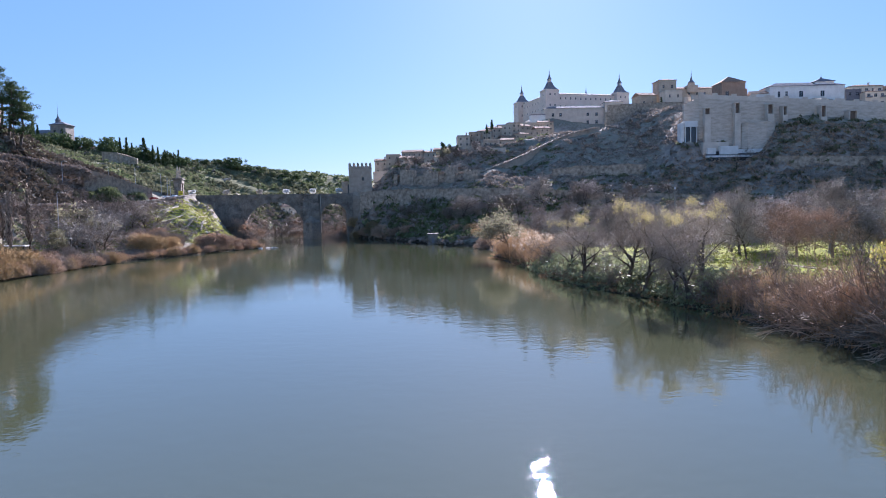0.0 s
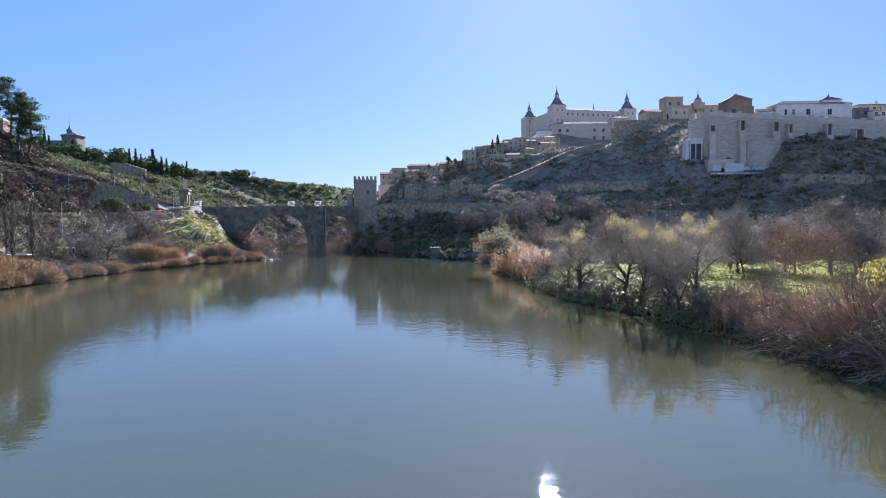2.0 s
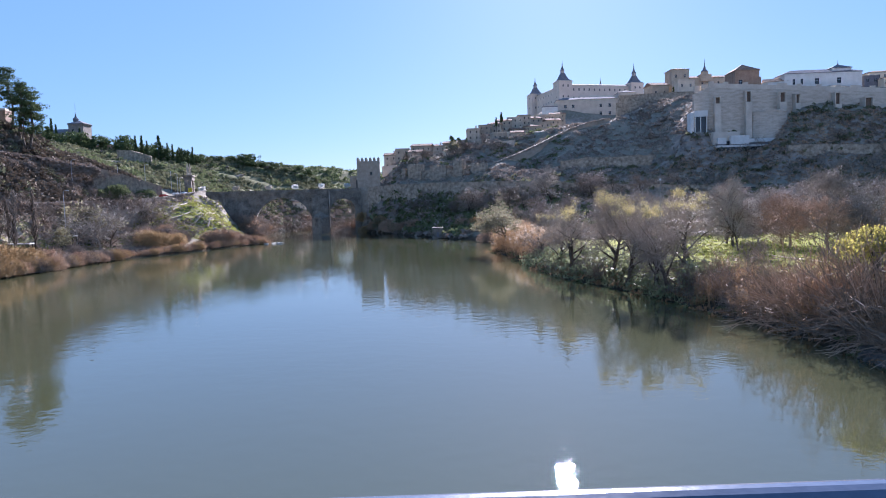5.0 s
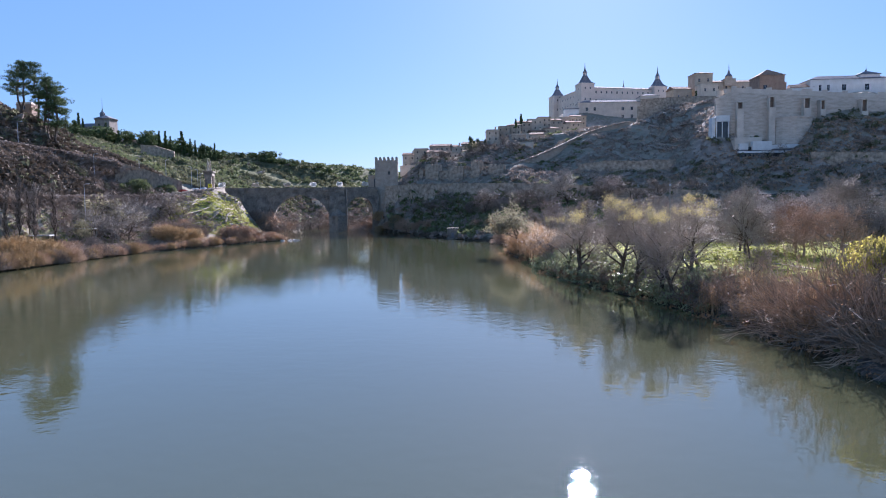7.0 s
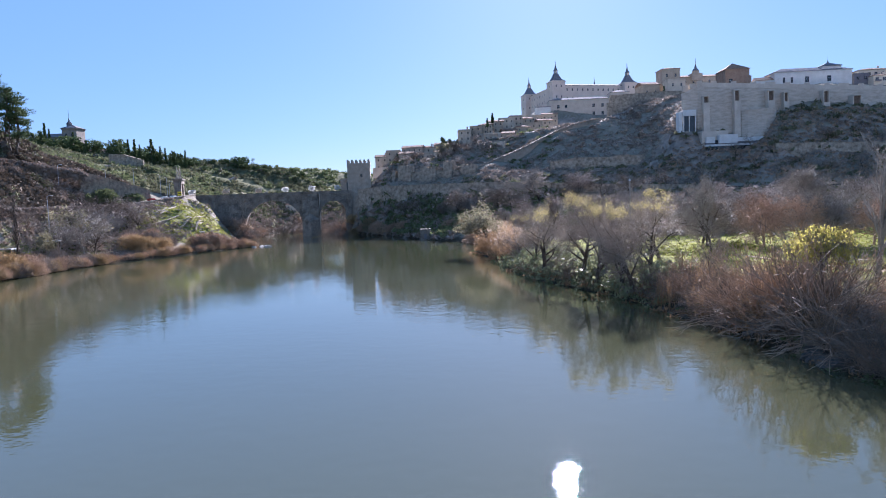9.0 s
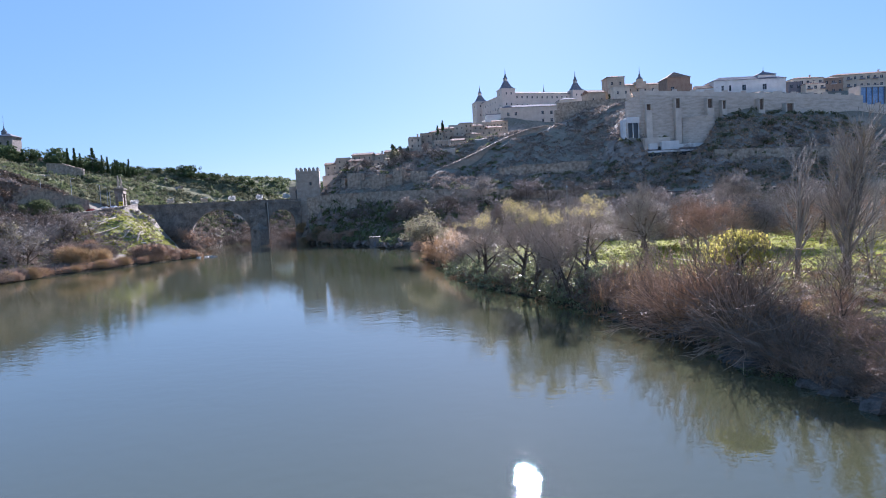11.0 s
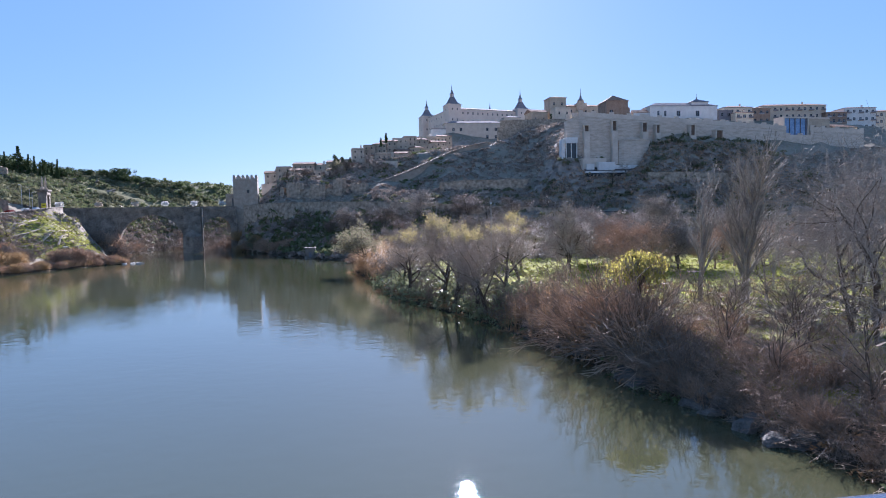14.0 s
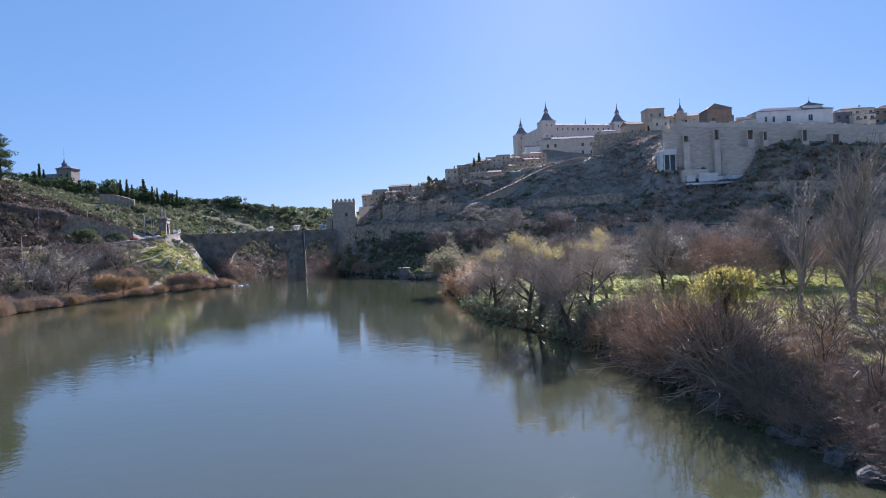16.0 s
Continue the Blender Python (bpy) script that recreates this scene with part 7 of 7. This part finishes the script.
for k, (x, y, h) in enumerate(((1.6, 404, 15.0), (5.7, 405, 12.0), (9.9, 406, 8.4), (-26, 392, 5))):
    plant("evergreen_tall", "garden_tree", "dark evergreen garden tree among the town houses", x, y, h, 61 * k, "town trees", 0.75)
for k in range(26):
    x = -26 + 58 * ((k * 0.618) % 1)
    y = 360 + 0.35 * (x + 26) + 22 * random.Random(k + 700).random()
    plant(("dome_grey", "dome_dark", "dome_mauve")[k % 3], "garden_tree", "bare grey-brown tree on the slope between old walls and houses", x, y, 3.6 + 4.0 * random.Random(k + 740).random(), 47 * k, "town trees", 1.15)
plant("far_leafy", "garden_tree", "garden tree with thin orange-brown leaves below the houses", 4, 393, 9, 61, "town trees", 1.2)
for k, (x, y, h) in enumerate(((29.6, 422, 22.0), (33.0, 422, 24.2))):
    plant("high_cypress", "cypress", "slim dark cypress above the town roofs", x, y, h, 30 * k, "town trees", 0.9)


def scatter(count, seed, box, keep):
    """Random places in a box (x0, x1, y0, y1) that pass a test of x, y and height."""
    r = np.random.RandomState(seed)
    x, y = r.uniform(box[0], box[1], count), r.uniform(box[2], box[3], count)
    z = ground_height(x, y)
    ok = keep(x, y, z)
    return np.c_[x, y, z][ok]


def scrub(name, label, spots, seed, size, mat, per=18, leaf=0.36):
    """Low bushes as one mass: each a mound of loose leaves."""
    r = np.random.RandomState(seed)
    n = len(spots)
    rad = size * r.uniform(0.5, 1.5, n)
    v = r.normal(size=(n, per, 3))
    v /= np.linalg.norm(v, axis=2)[..., None]
    v *= (rad[:, None] * r.uniform(0.4, 1.1, (n, per)))[..., None] * np.array([1.15, 1.15, 0.75])
    v[..., 2] = np.abs(v[..., 2]) * 1.1
    c = (spots[:, None, :] + v).reshape(-1, 3)
    up, right = r.normal(size=c.shape), r.normal(size=c.shape)
    up /= np.linalg.norm(up, axis=1)[:, None]
    right /= np.linalg.norm(right, axis=1)[:, None]
    s = np.repeat(rad, per)[:, None] * leaf * r.uniform(0.6, 1.4, (len(c), 1))
    return thing(name, label, "scrub", kind="stuff", mesh=quads(name, c, up * s, right * s * 0.7, mat))


UPPER_LINE = [(-132.6, 298), (-139.4, 277), (-143.7, 262), (-155, 236), (-156, 215), (-155, 170), (-155, 100)]
clear = lambda x, y: line_distance(x, y, UPPER_LINE) > 2.0
off_road = lambda x, y: np.minimum(line_distance(x, y, ROAD_LEFT), line_distance(x, y, ROAD_RIGHT)) > 6
scrub("hill_scrub", "olive-green scrub dotted over the far slopes", scatter(9500, 1, (-340, -62, 345, 600), lambda x, y, z: (z > 8) & off_road(x, y) & (value_noise(x / 14, y / 14, 8) > -0.22)), 2, 1.7, SCRUB_OLIVE, 14)
scrub("hill_scrub", "brown and olive scrub on the slope above the road", scatter(6500, 2, (-230, -134, 150, 345), lambda x, y, z: (z > 17) & off_road(x, y) & clear(x, y) & (value_noise(x / 10, y / 10, 18) > -0.2)), 3, 1.3, SCRUB_SHADED)
scrub("hill_scrub", "dark brown scrub on the crag and its slopes", scatter(15000, 3, (-45, 290, 270, 440), lambda x, y, z: (z > 6) & off_road(x, y) & (value_noise(x / 18, y / 18, 9) > -0.38) & (line_distance(x, y, [(a - 0.5, b - 4.0) for a, b, c in HILL_PATH]) > 4.2) & ~((x > 124) & (y > 321) & (y < 342)) & ~((x > 160) & (y > 321))), 4, 1.0, SCRUB_DRY, 14, 0.36)
scrub("hill_scrub", "dark clumps of bushes on the shaded crag", scatter(2600, 101, (0, 285, 300, 425), lambda x, y, z: (z > 12) & off_road(x, y) & (value_noise(x / 16, y / 16, 102) > -0.02) & (line_distance(x, y, [(a - 0.5, b - 4.0) for a, b, c in HILL_PATH]) > 4.2) & ~((x > 122) & (y > 318) & (y < 342)) & ~((x > 165) & (y > 321)) & ~((x > 124) & (x < 160) & (y > 308))), 103, 1.5, SCRUB_BROWN, 20, 0.3)
sw_ = np.random.RandomState(161)
# brush added along the path wall to cover its bright sunlit coping
ledge_brush = np.repeat(spaced(HILL_PATH, 0.8), 4, 0)
ledge_brush = ledge_brush + np.c_[sw_.normal(0, 0.6, len(ledge_brush)), sw_.normal(-0.6, 0.7, len(ledge_brush)), sw_.uniform(0.2, 1.4, len(ledge_brush))]
scrub("path_cover_brush", "dry brush added over the path wall to mute its sunlit top", ledge_brush, 162, 0.5, SCRUB_DRY, 12, 0.34)
scrub("garden_shrubs", "dark green shrubs between the old walls and the town houses", scatter(900, 97, (-42, 66, 352, 446), lambda x, y, z: (z > 24) & off_road(x, y) & (value_noise(x / 9, y / 9, 98) > -0.05)), 99, 1.3, LEAF_GREEN, 22, 0.28)
scrub("hill_scrub", "dark olive bushes at the foot of the hill", scatter(1500, 4, (-40, 240, 225, 330), lambda x, y, z: (z > 2) & off_road(x, y)), 5, 1.5, SCRUB_OLIVE)
scrub("cliff_scrub", "dark shrubs clinging to the cliff under the pines", scatter(900, 81, (-184, -146, 222, 262), lambda x, y, z: (z > 37.5) & (x < -157.5)), 82, 1.1, SCRUB_SHADED, 20)
scrub("cliff_scrub", "olive shrubs on the ledges under the pines", scatter(420, 83, (-184, -146, 222, 262), lambda x, y, z: (z > 37.5) & (x < -157.5)), 84, 1.3, SCRUB_OLIVE, 24, 0.25)
scrub("bank_scrub", "brown scrub on the slope between terrace and road", scatter(1500, 31, (-132, -103, 188, 300), lambda x, y, z: (z > 4.5) & off_road(x, y) & ~((x > -119) & (y > 240))), 32, 1.0, SCRUB_BROWN)
scrub("bank_scrub", "dense brown and olive brush between the two roads", scatter(3400, 35, (-157, -134, 150, 300), lambda x, y, z: (z > 17.5) & (line_distance(x, y, ROAD_LEFT) > 4.8) & clear(x, y)), 36, 1.25, SCRUB_SHADED, 16)
scrub("bank_scrub", "olive patches in the brush between the two roads", scatter(900, 37, (-157, -134, 150, 300), lambda x, y, z: (z > 19) & (line_distance(x, y, ROAD_LEFT) > 5.5) & (value_noise(x / 9, y / 9, 14) > 0.05) & clear(x, y)), 38, 1.2, SCRUB_OLIVE, 16)
wr_ = np.random.RandomState(131)
top_line = spaced([(-136.5, 286, 28.4), (-139.4, 277, 30.5), (-143.7, 262, 33.3), (-155, 236, 36.9), (-156, 215, 37.2), (-155, 170, 37.5), (-155, 100, 37.5)], 0.5)
creeper = np.repeat(top_line, 9, 0)
creeper = creeper + np.c_[wr_.uniform(0.7, 1.6, len(creeper)), wr_.uniform(-0.3, 0.3, len(creeper)), -np.abs(wr_.normal(0, 2.4, len(creeper))) - 0.2]
creeper = creeper[(creeper[:, 1] < 264) | (wr_.random_sample(len(creeper)) < 0.05)]
scrub("wall_creeper", "withered brown creeper hanging down the road wall", creeper, 133, 0.7, SCRUB_BROWN, 14, 0.34)
scrub("bank_scrub", "dark brown brush heaped against the road wall", scatter(900, 151, (-153, -139, 244, 277), lambda x, y, z: (z > 18) & (line_distance(x, y, ROAD_LEFT) > 5)) + [0, 0, 0.2], 152, 1.3, SCRUB_BROWN, 20, 0.3)
kerb_line = spaced([p for p in left_kerb if p[1] < 275], 0.5)
ivy = np.repeat(kerb_line, 8, 0)
ivy = ivy + np.c_[wr_.uniform(0.5, 1.3, len(ivy)), wr_.uniform(-0.3, 0.3, len(ivy)), -np.abs(wr_.normal(0.2, 1.8, len(ivy))) + 0.1]
scrub("wall_creeper", "withered brown creeper on the road parapet", ivy, 154, 0.6, SCRUB_BROWN, 14, 0.32)
scrub("bank_scrub", "dark brown brush on the steep foot of the road wall", scatter(2600, 135, (-154, -133, 190, 300), lambda x, y, z: (z > 18.5) & (line_distance(x, y, UPPER_LINE) < 9) & (line_distance(x, y, UPPER_LINE) > 0.9) & (line_distance(x, y, ROAD_LEFT) > 5)), 136, 1.0, SCRUB_BROWN, 20, 0.3)
scrub("hill_scrub", "dark green bushes crowding the far slope below the ridge", scatter(4200, 137, (-340, -62, 360, 560), lambda x, y, z: (z > 12) & off_road(x, y) & (value_noise(x / 20, y / 20, 138) > -0.05) & ((x < -128) | (y > 475))), 139, 2.0, LEAF_GREEN, 16, 0.3)
scrub("left_weeds", "withered brown weeds covering the river terrace", scatter(3200, 141, (-126, -98, 130, 262), lambda x, y, z: (z > 1.0) & (z < 15)), 142, 0.7, SCRUB_BROWN, 14, 0.3)
scrub("left_weeds", "olive weeds on the river terrace", scatter(1400, 143, (-126, -98, 130, 262), lambda x, y, z: (z > 1.0) & (z < 15) & (value_noise(x / 8, y / 8, 144) > 0)), 145, 0.7, SCRUB_OLIVE, 14, 0.3)
scrub("slope_bushes", "dark dense bushes under the riverside road", scatter(2600, 39, (-42, 60, 255, 345), lambda x, y, z: (z > 1.0) & (z < 21) & (line_distance(x, y, ROAD_RIGHT) > 4.5)), 40, 1.7, LEAF_GREEN, 18)
scrub("slope_bushes", "grey-brown bare bushes under the riverside road", scatter(2000, 41, (-48, 60, 250, 348), lambda x, y, z: (z > 0.3) & (z < 21) & (line_distance(x, y, ROAD_RIGHT) > 4.5)), 42, 1.5, SCRUB_BROWN, 18)
scrub("bank_scrub", "brown scrub on the bank beyond the old bridge", scatter(1500, 33, (-135, -45, 362, 530), lambda x, y, z: (z > 0.3) & (z < 26)), 34, 1.7, SCRUB_BROWN)
scrub("far_woods", "blue-green woods on the far ridge", scatter(2200, 5, (-420, 60, 640, 960), lambda x, y, z: z > 15), 6, 3.2, LEAF_GREEN)
scrub("slope_weeds", "bright green weeds on the slope under the road", scatter(1700, 6, (-122, -90, 244, 316), lambda x, y, z: (z > 2.5) & off_road(x, y)), 7, 0.5, GRASS_DRY, 14)
scrub("slope_weeds", "dry brown weeds on the slope under the road", scatter(900, 16, (-122, -88, 244, 316), lambda x, y, z: (z > 1.5) & off_road(x, y) & (value_noise(x / 5, y / 5, 15) > -0.05)), 17, 0.55, SCRUB_BROWN, 12)
scrub("hill_scrub", "dry brush on the slope under the great wall", scatter(4200, 53, (96, 235, 278, 322), lambda x, y, z: (z > 12) & off_road(x, y)), 54, 0.8, LEAF_PURPLE, 10)
scrub("grove_scrub", "brown dry scrub under the grove at the hill's foot", scatter(1600, 51, (24, 140, 158, 245), lambda x, y, z: (z > 2.5) & (line_distance(x, y, RIGHT_SHORE) > 8)), 52, 1.0, SCRUB_BROWN, 14)
scrub("bramble_bank", "green bramble covering the bank under the trees", scatter(3600, 7, (18, 60, 84, 150), lambda x, y, z: (z > 0.0) & (line_distance(x, y, RIGHT_SHORE) < 8.5)), 8, 0.85, LEAF_BRAMBLE, 44, 0.115)
scrub("bramble_thicket", "tall arching bramble thicket with glossy dark leaves between the trunks", scatter(2800, 71, (18, 60, 88, 150), lambda x, y, z: (z > 0.6) & (line_distance(x, y, RIGHT_SHORE) < 7.6) & (line_distance(x, y, RIGHT_SHORE) > 1.2) & (value_noise(x / 3.2, y / 3.2, 72) > -0.2)), 73, 2.0, LEAF_BRAMBLE, 64, 0.10)
scrub("bramble_bank", "withered brown leaves caught in the bramble", scatter(1300, 74, (18, 60, 76, 150), lambda x, y, z: (z > 0.2) & (line_distance(x, y, RIGHT_SHORE) < 8.0)), 75, 1.3, LEAF_BROWN, 26, 0.085)
scrub("shore_litter", "dark dead stalks and leaves overhanging the waterline", scatter(2600, 91, (12, 60, 22, 200), lambda x, y, z: (z > -0.7) & (line_distance(x, y, RIGHT_SHORE) < 1.9)) + [0, 0, 0.3], 92, 0.55, LEAF_BROWN, 26, 0.2)
scrub("shore_litter", "dark green weeds hanging over the waterline", scatter(1300, 93, (12, 60, 22, 200), lambda x, y, z: (z > -0.5) & (line_distance(x, y, RIGHT_SHORE) < 1.9)) + [0, 0, 0.3], 94, 0.6, LEAF_GREEN, 26, 0.2)
scrub("lawn_weeds", "tufted green weeds on the park lawn", scatter(4000, 8, (47, 140, 24, 165), lambda x, y, z: (z > 2.4) & (z < 6)), 9, 0.22, GRASS, 8, 0.6)
scrub("lawn_tufts", "darker leafy tufts on the park lawn", scatter(2600, 18, (47, 120, 24, 140), lambda x, y, z: (z > 2.4) & (z < 6) & (value_noise(x / 6, y / 6, 19) > 0.0)), 19, 0.38, GRASS_DRY, 12, 0.4)
scrub("dry_grass", "dry straw-coloured grass patches on the near lawn", scatter(2600, 61, (46, 110, 24, 100), lambda x, y, z: (z > 1.8) & (z < 6) & (value_noise(x / 7, y / 7, 62) > -0.05)), 63, 0.34, LEAF_BROWN, 12, 0.3)
scrub("left_weeds", "dry weeds on the grassy river terrace", scatter(1600, 10, (-124, -98, 130, 262), lambda x, y, z: (z > 0.5) & (z < 14)), 11, 0.45, SCRUB_BROWN)


def reeds(name, label, spots, seed, tall, mat):
    """Leaning dry stalks with blades, as one mass."""
    r = np.random.RandomState(seed)
    n = len(spots)
    h = tall * r.uniform(0.6, 1.1, (n, 1)) * (1.0 + 1.1 * value_noise(spots[:, 0] / 3.3, spots[:, 1] / 3.3, 5))[:, None]
    lean = np.c_[r.normal(0, 0.22, n), r.normal(0, 0.22, n), np.ones(n)]
    lean /= np.linalg.norm(lean, axis=1)[:, None]
    side = np.c_[r.normal(size=n), r.normal(size=n), np.zeros(n)]
    side /= np.linalg.norm(side, axis=1)[:, None]
    c, u, w = [spots + lean * h * 0.5], [lean * h * 0.5], [side * 0.022]
    for k in range(4):
        f = r.uniform(0.25, 0.95, (n, 1))
        d = np.c_[r.normal(0, 0.7, n), r.normal(0, 0.7, n), r.uniform(0.0, 0.9, n)]
        d /= np.linalg.norm(d, axis=1)[:, None]
        L = h * r.uniform(0.08, 0.17, (n, 1))
        c.append(spots + lean * h * f + d * L)
        u.append(d * L)
        w.append(np.cross(d, lean) * 0.035)
    return thing(name, label, "reeds", kind="stuff", mesh=quads(name, np.concatenate(c), np.concatenate(u), np.concatenate(w), mat))


def on_bank(y0, y1, near, far):
    return lambda x, y, z: (z > -0.1) & (y > y0) & (y < y1) & (line_distance(x, y, RIGHT_SHORE) < far) & (line_distance(x, y, RIGHT_SHORE) > near)


rs = scatter(16000, 21, (20, 60, 30, 112), on_bank(54, 90, 0.0, 8.0))
rs = rs[value_noise(rs[:, 0] / 4.5, rs[:, 1] / 4.5, 77) > 0.02]
reeds("reed_bed", "tall russet dry reeds on the river bank", rs, 22, 3.4, REED)
rs2 = scatter(20000, 23, (8, 45, 140, 232), on_bank(148, 226, 0.5, 8.0))
reeds("reed_bed", "tall pale dry reeds on the point of the bank", rs2, 24, 4.4, REED)


lr = scatter(26000, 27, (-125, -66, 120, 275), lambda x, y, z: (z > -0.1) & (line_distance(x, y, LEFT_SHORE) < 4.5) & (value_noise(x / 6, y / 6, 12) > -0.3))
reeds("reed_bed", "low golden-brown dry reeds along the terrace shore", lr, 28, 2.0, REED)


def plumes(spots, seed, tall, part_of):
    r = np.random.RandomState(seed)
    tops = spots + np.c_[r.normal(0, 0.4, len(spots)), r.normal(0, 0.4, len(spots)), tall * r.uniform(0.8, 1.1, len(spots))]
    c = np.repeat(tops, 8, 0) + r.normal(size=(len(tops) * 8, 3)) * [0.10, 0.10, 0.28]
    return thing("reed_plumes", part_of, "reeds", kind="stuff", mesh=leaf_mesh("reed_plumes", c, 0.10, PLUME, seed))


plumes(rs[::45], 25, 3.7, "pale feathery plumes above the reed bed")
plumes(rs2[::7], 26, 4.5, "pale feathery plumes on the bank's point")


r_ = random.Random(77)
for k in range(8):
    px_, py_ = 64.5 + 5.0 * r_.random(), 119 + 9 * r_.random()
    tuft = thing("pampas_tuft", "pampas tuft with white feathery plumes at the lawn's edge", "grass", px_, py_, ground_at(px_, py_), 40 * k, "pampas tufts")
    nr_ = np.random.RandomState(400 + k)
    stalks_ = [(0, 0, -0.1, 0.35 * math.cos(a_ * 2.1), 0.35 * math.sin(a_ * 2.1), 1.5 + 0.25 * (a_ % 3), 0.02, 0.012) for a_ in range(3)]
    part("stalk", prisms("stalk", stalks_, REED), None, tuft)
    ends_ = np.array([q_[3:6] for q_ in stalks_])
    part("plume", leaf_mesh("plume", np.repeat(ends_, 26, 0) + nr_.normal(size=(78, 3)) * [0.09, 0.09, 0.26], 0.07, PLUME, 410 + k), None, tuft, "white feathery plume")


# boulders along the right shore
def boulder(seed, fine=2, rough=0.18):
    r = random.Random(seed)
    bm = bmesh.new()
    bmesh.ops.create_icosphere(bm, subdivisions=fine, radius=1.0)
    for v in bm.verts:
        k = 1 + 0.55 * noise.noise(v.co * 1.1 + Vector((seed * 3.1, 0, 0))) + rough * noise.noise(v.co * 3.3 + Vector((0, seed * 1.7, 0))) + rough * 0.6 * noise.noise(v.co * 7.1)
        v.co = Vector((v.co.x * k * 1.25, v.co.y * k, v.co.z * k * 0.8))
        v.co.z = min(v.co.z, 0.62 + 0.1 * v.co.x)
    me = bpy.data.meshes.new("boulder")
    bm.to_mesh(me)
    bm.free()
    me.materials.append(ROCK)
    return me


BOULDERS = [boulder(k) for k in range(7)]
SPIT_STONES = [boulder(k + 40) for k in range(5)]
PALE_ROCK = material("pale_river_stone", (0.28, 0.265, 0.24), (0.48, 0.455, 0.415), 1.2, 0.85, 0.5, each=0.2)
for me_ in SPIT_STONES:
    me_.materials[0] = PALE_ROCK
OUTCROPS = [boulder(k + 20, 3, 0.5) for k in range(7)]
CRAG = material("brown_crag_rock", (0.15, 0.125, 0.10), (0.33, 0.28, 0.23), 0.8, 0.95, 0.9, each=0.2)
for me_ in OUTCROPS:
    me_.materials[0] = CRAG
line_r = spaced([p for p in RIGHT_SHORE if -5 < p[1] < 90], 1.15)
for k, (x, y) in enumerate(line_r[(line_r[:, 1] > 33)]):
    if value_noise(np.array([x / 5.0]), np.array([y / 5.0]), 95)[0] < -0.12:
        continue
    for j in range(2 if 34 < y < 62 else 1 if k % 2 else 0):
        bx_, by_ = x - 0.2 + j * 1.1 + r_.uniform(-0.4, 0.5), y + r_.uniform(-0.5, 0.5)
        s_ = (r_.uniform(0.3, 0.85) if r_.random() < 0.75 else r_.uniform(0.7, 0.95)) * (1 if y < 62 else 0.6)
        b_ = thing("boulder", "angular grey riprap boulder at the water's edge", "boulder", group="riprap boulders", mesh=BOULDERS[(k * 3 + j) % 7])
        b_.matrix_world = pose(bx_, by_, max(-0.15, ground_at(bx_, by_)) + s_ * 0.2, r_.uniform(-20, 20), r_.uniform(-20, 20), r_.uniform(0, 360)) @ Matrix.Diagonal((s_, s_, s_, 1))
for k in range(26):
    f_ = k / 25
    bx_, by_ = -68.5 - 27 * f_ + r_.uniform(-1, 1), 261.5 + 4 * f_ + r_.uniform(-2.2, 2.2)
    s_ = r_.uniform(0.4, 1.1)
    b_ = thing("boulder", "pale flat stone on the low spit of the bank", "boulder", group="spit stones", mesh=SPIT_STONES[k % 5])
    b_.matrix_world = pose(bx_, by_, max(0, ground_at(bx_, by_)) + 0.1, 0, 0, r_.uniform(0, 360)) @ Matrix.Diagonal((s_ * 1.3, s_, s_ * 0.7, 1))

# rock outcrops on both hillsides
for k in range(90):
    if k < 62:
        ox, oy = r_.uniform(100, 124), r_.uniform(322, 415)
        if k > 34:
            ox, oy = r_.uniform(-30, 110), r_.uniform(322, 400)
    else:
        ox, oy = r_.uniform(-178, -160), r_.uniform(225, 258)
    s_ = r_.uniform(0.9, 2.6) if k < 62 else r_.uniform(0.7, 1.8)
    b_ = thing("rock_outcrop", "weathered brown rock outcrop on the steep hillside", "rock", group="rock outcrops", mesh=OUTCROPS[k % 7])
    b_.matrix_world = pose(ox, oy, ground_at(ox, oy) - s_ * 0.15, r_.uniform(-25, 25), r_.uniform(-25, 25), r_.uniform(0, 360)) @ Matrix.Diagonal((s_ * 1.2, s_, s_ * 0.9, 1))
for k in range(70):
    ox, oy = r_.uniform(-290, -105), r_.uniform(400, 545)
    s_ = r_.uniform(0.7, 2.0)
    b_ = thing("rock_outcrop", "pale rock showing between the scrub of the far slope", "rock", group="far rock outcrops", mesh=OUTCROPS[k % 7])
    b_.matrix_world = pose(ox, oy, ground_at(ox, oy), r_.uniform(-25, 25), r_.uniform(-25, 25), r_.uniform(0, 360)) @ Matrix.Diagonal((s_ * 1.6, s_, s_ * 0.8, 1))
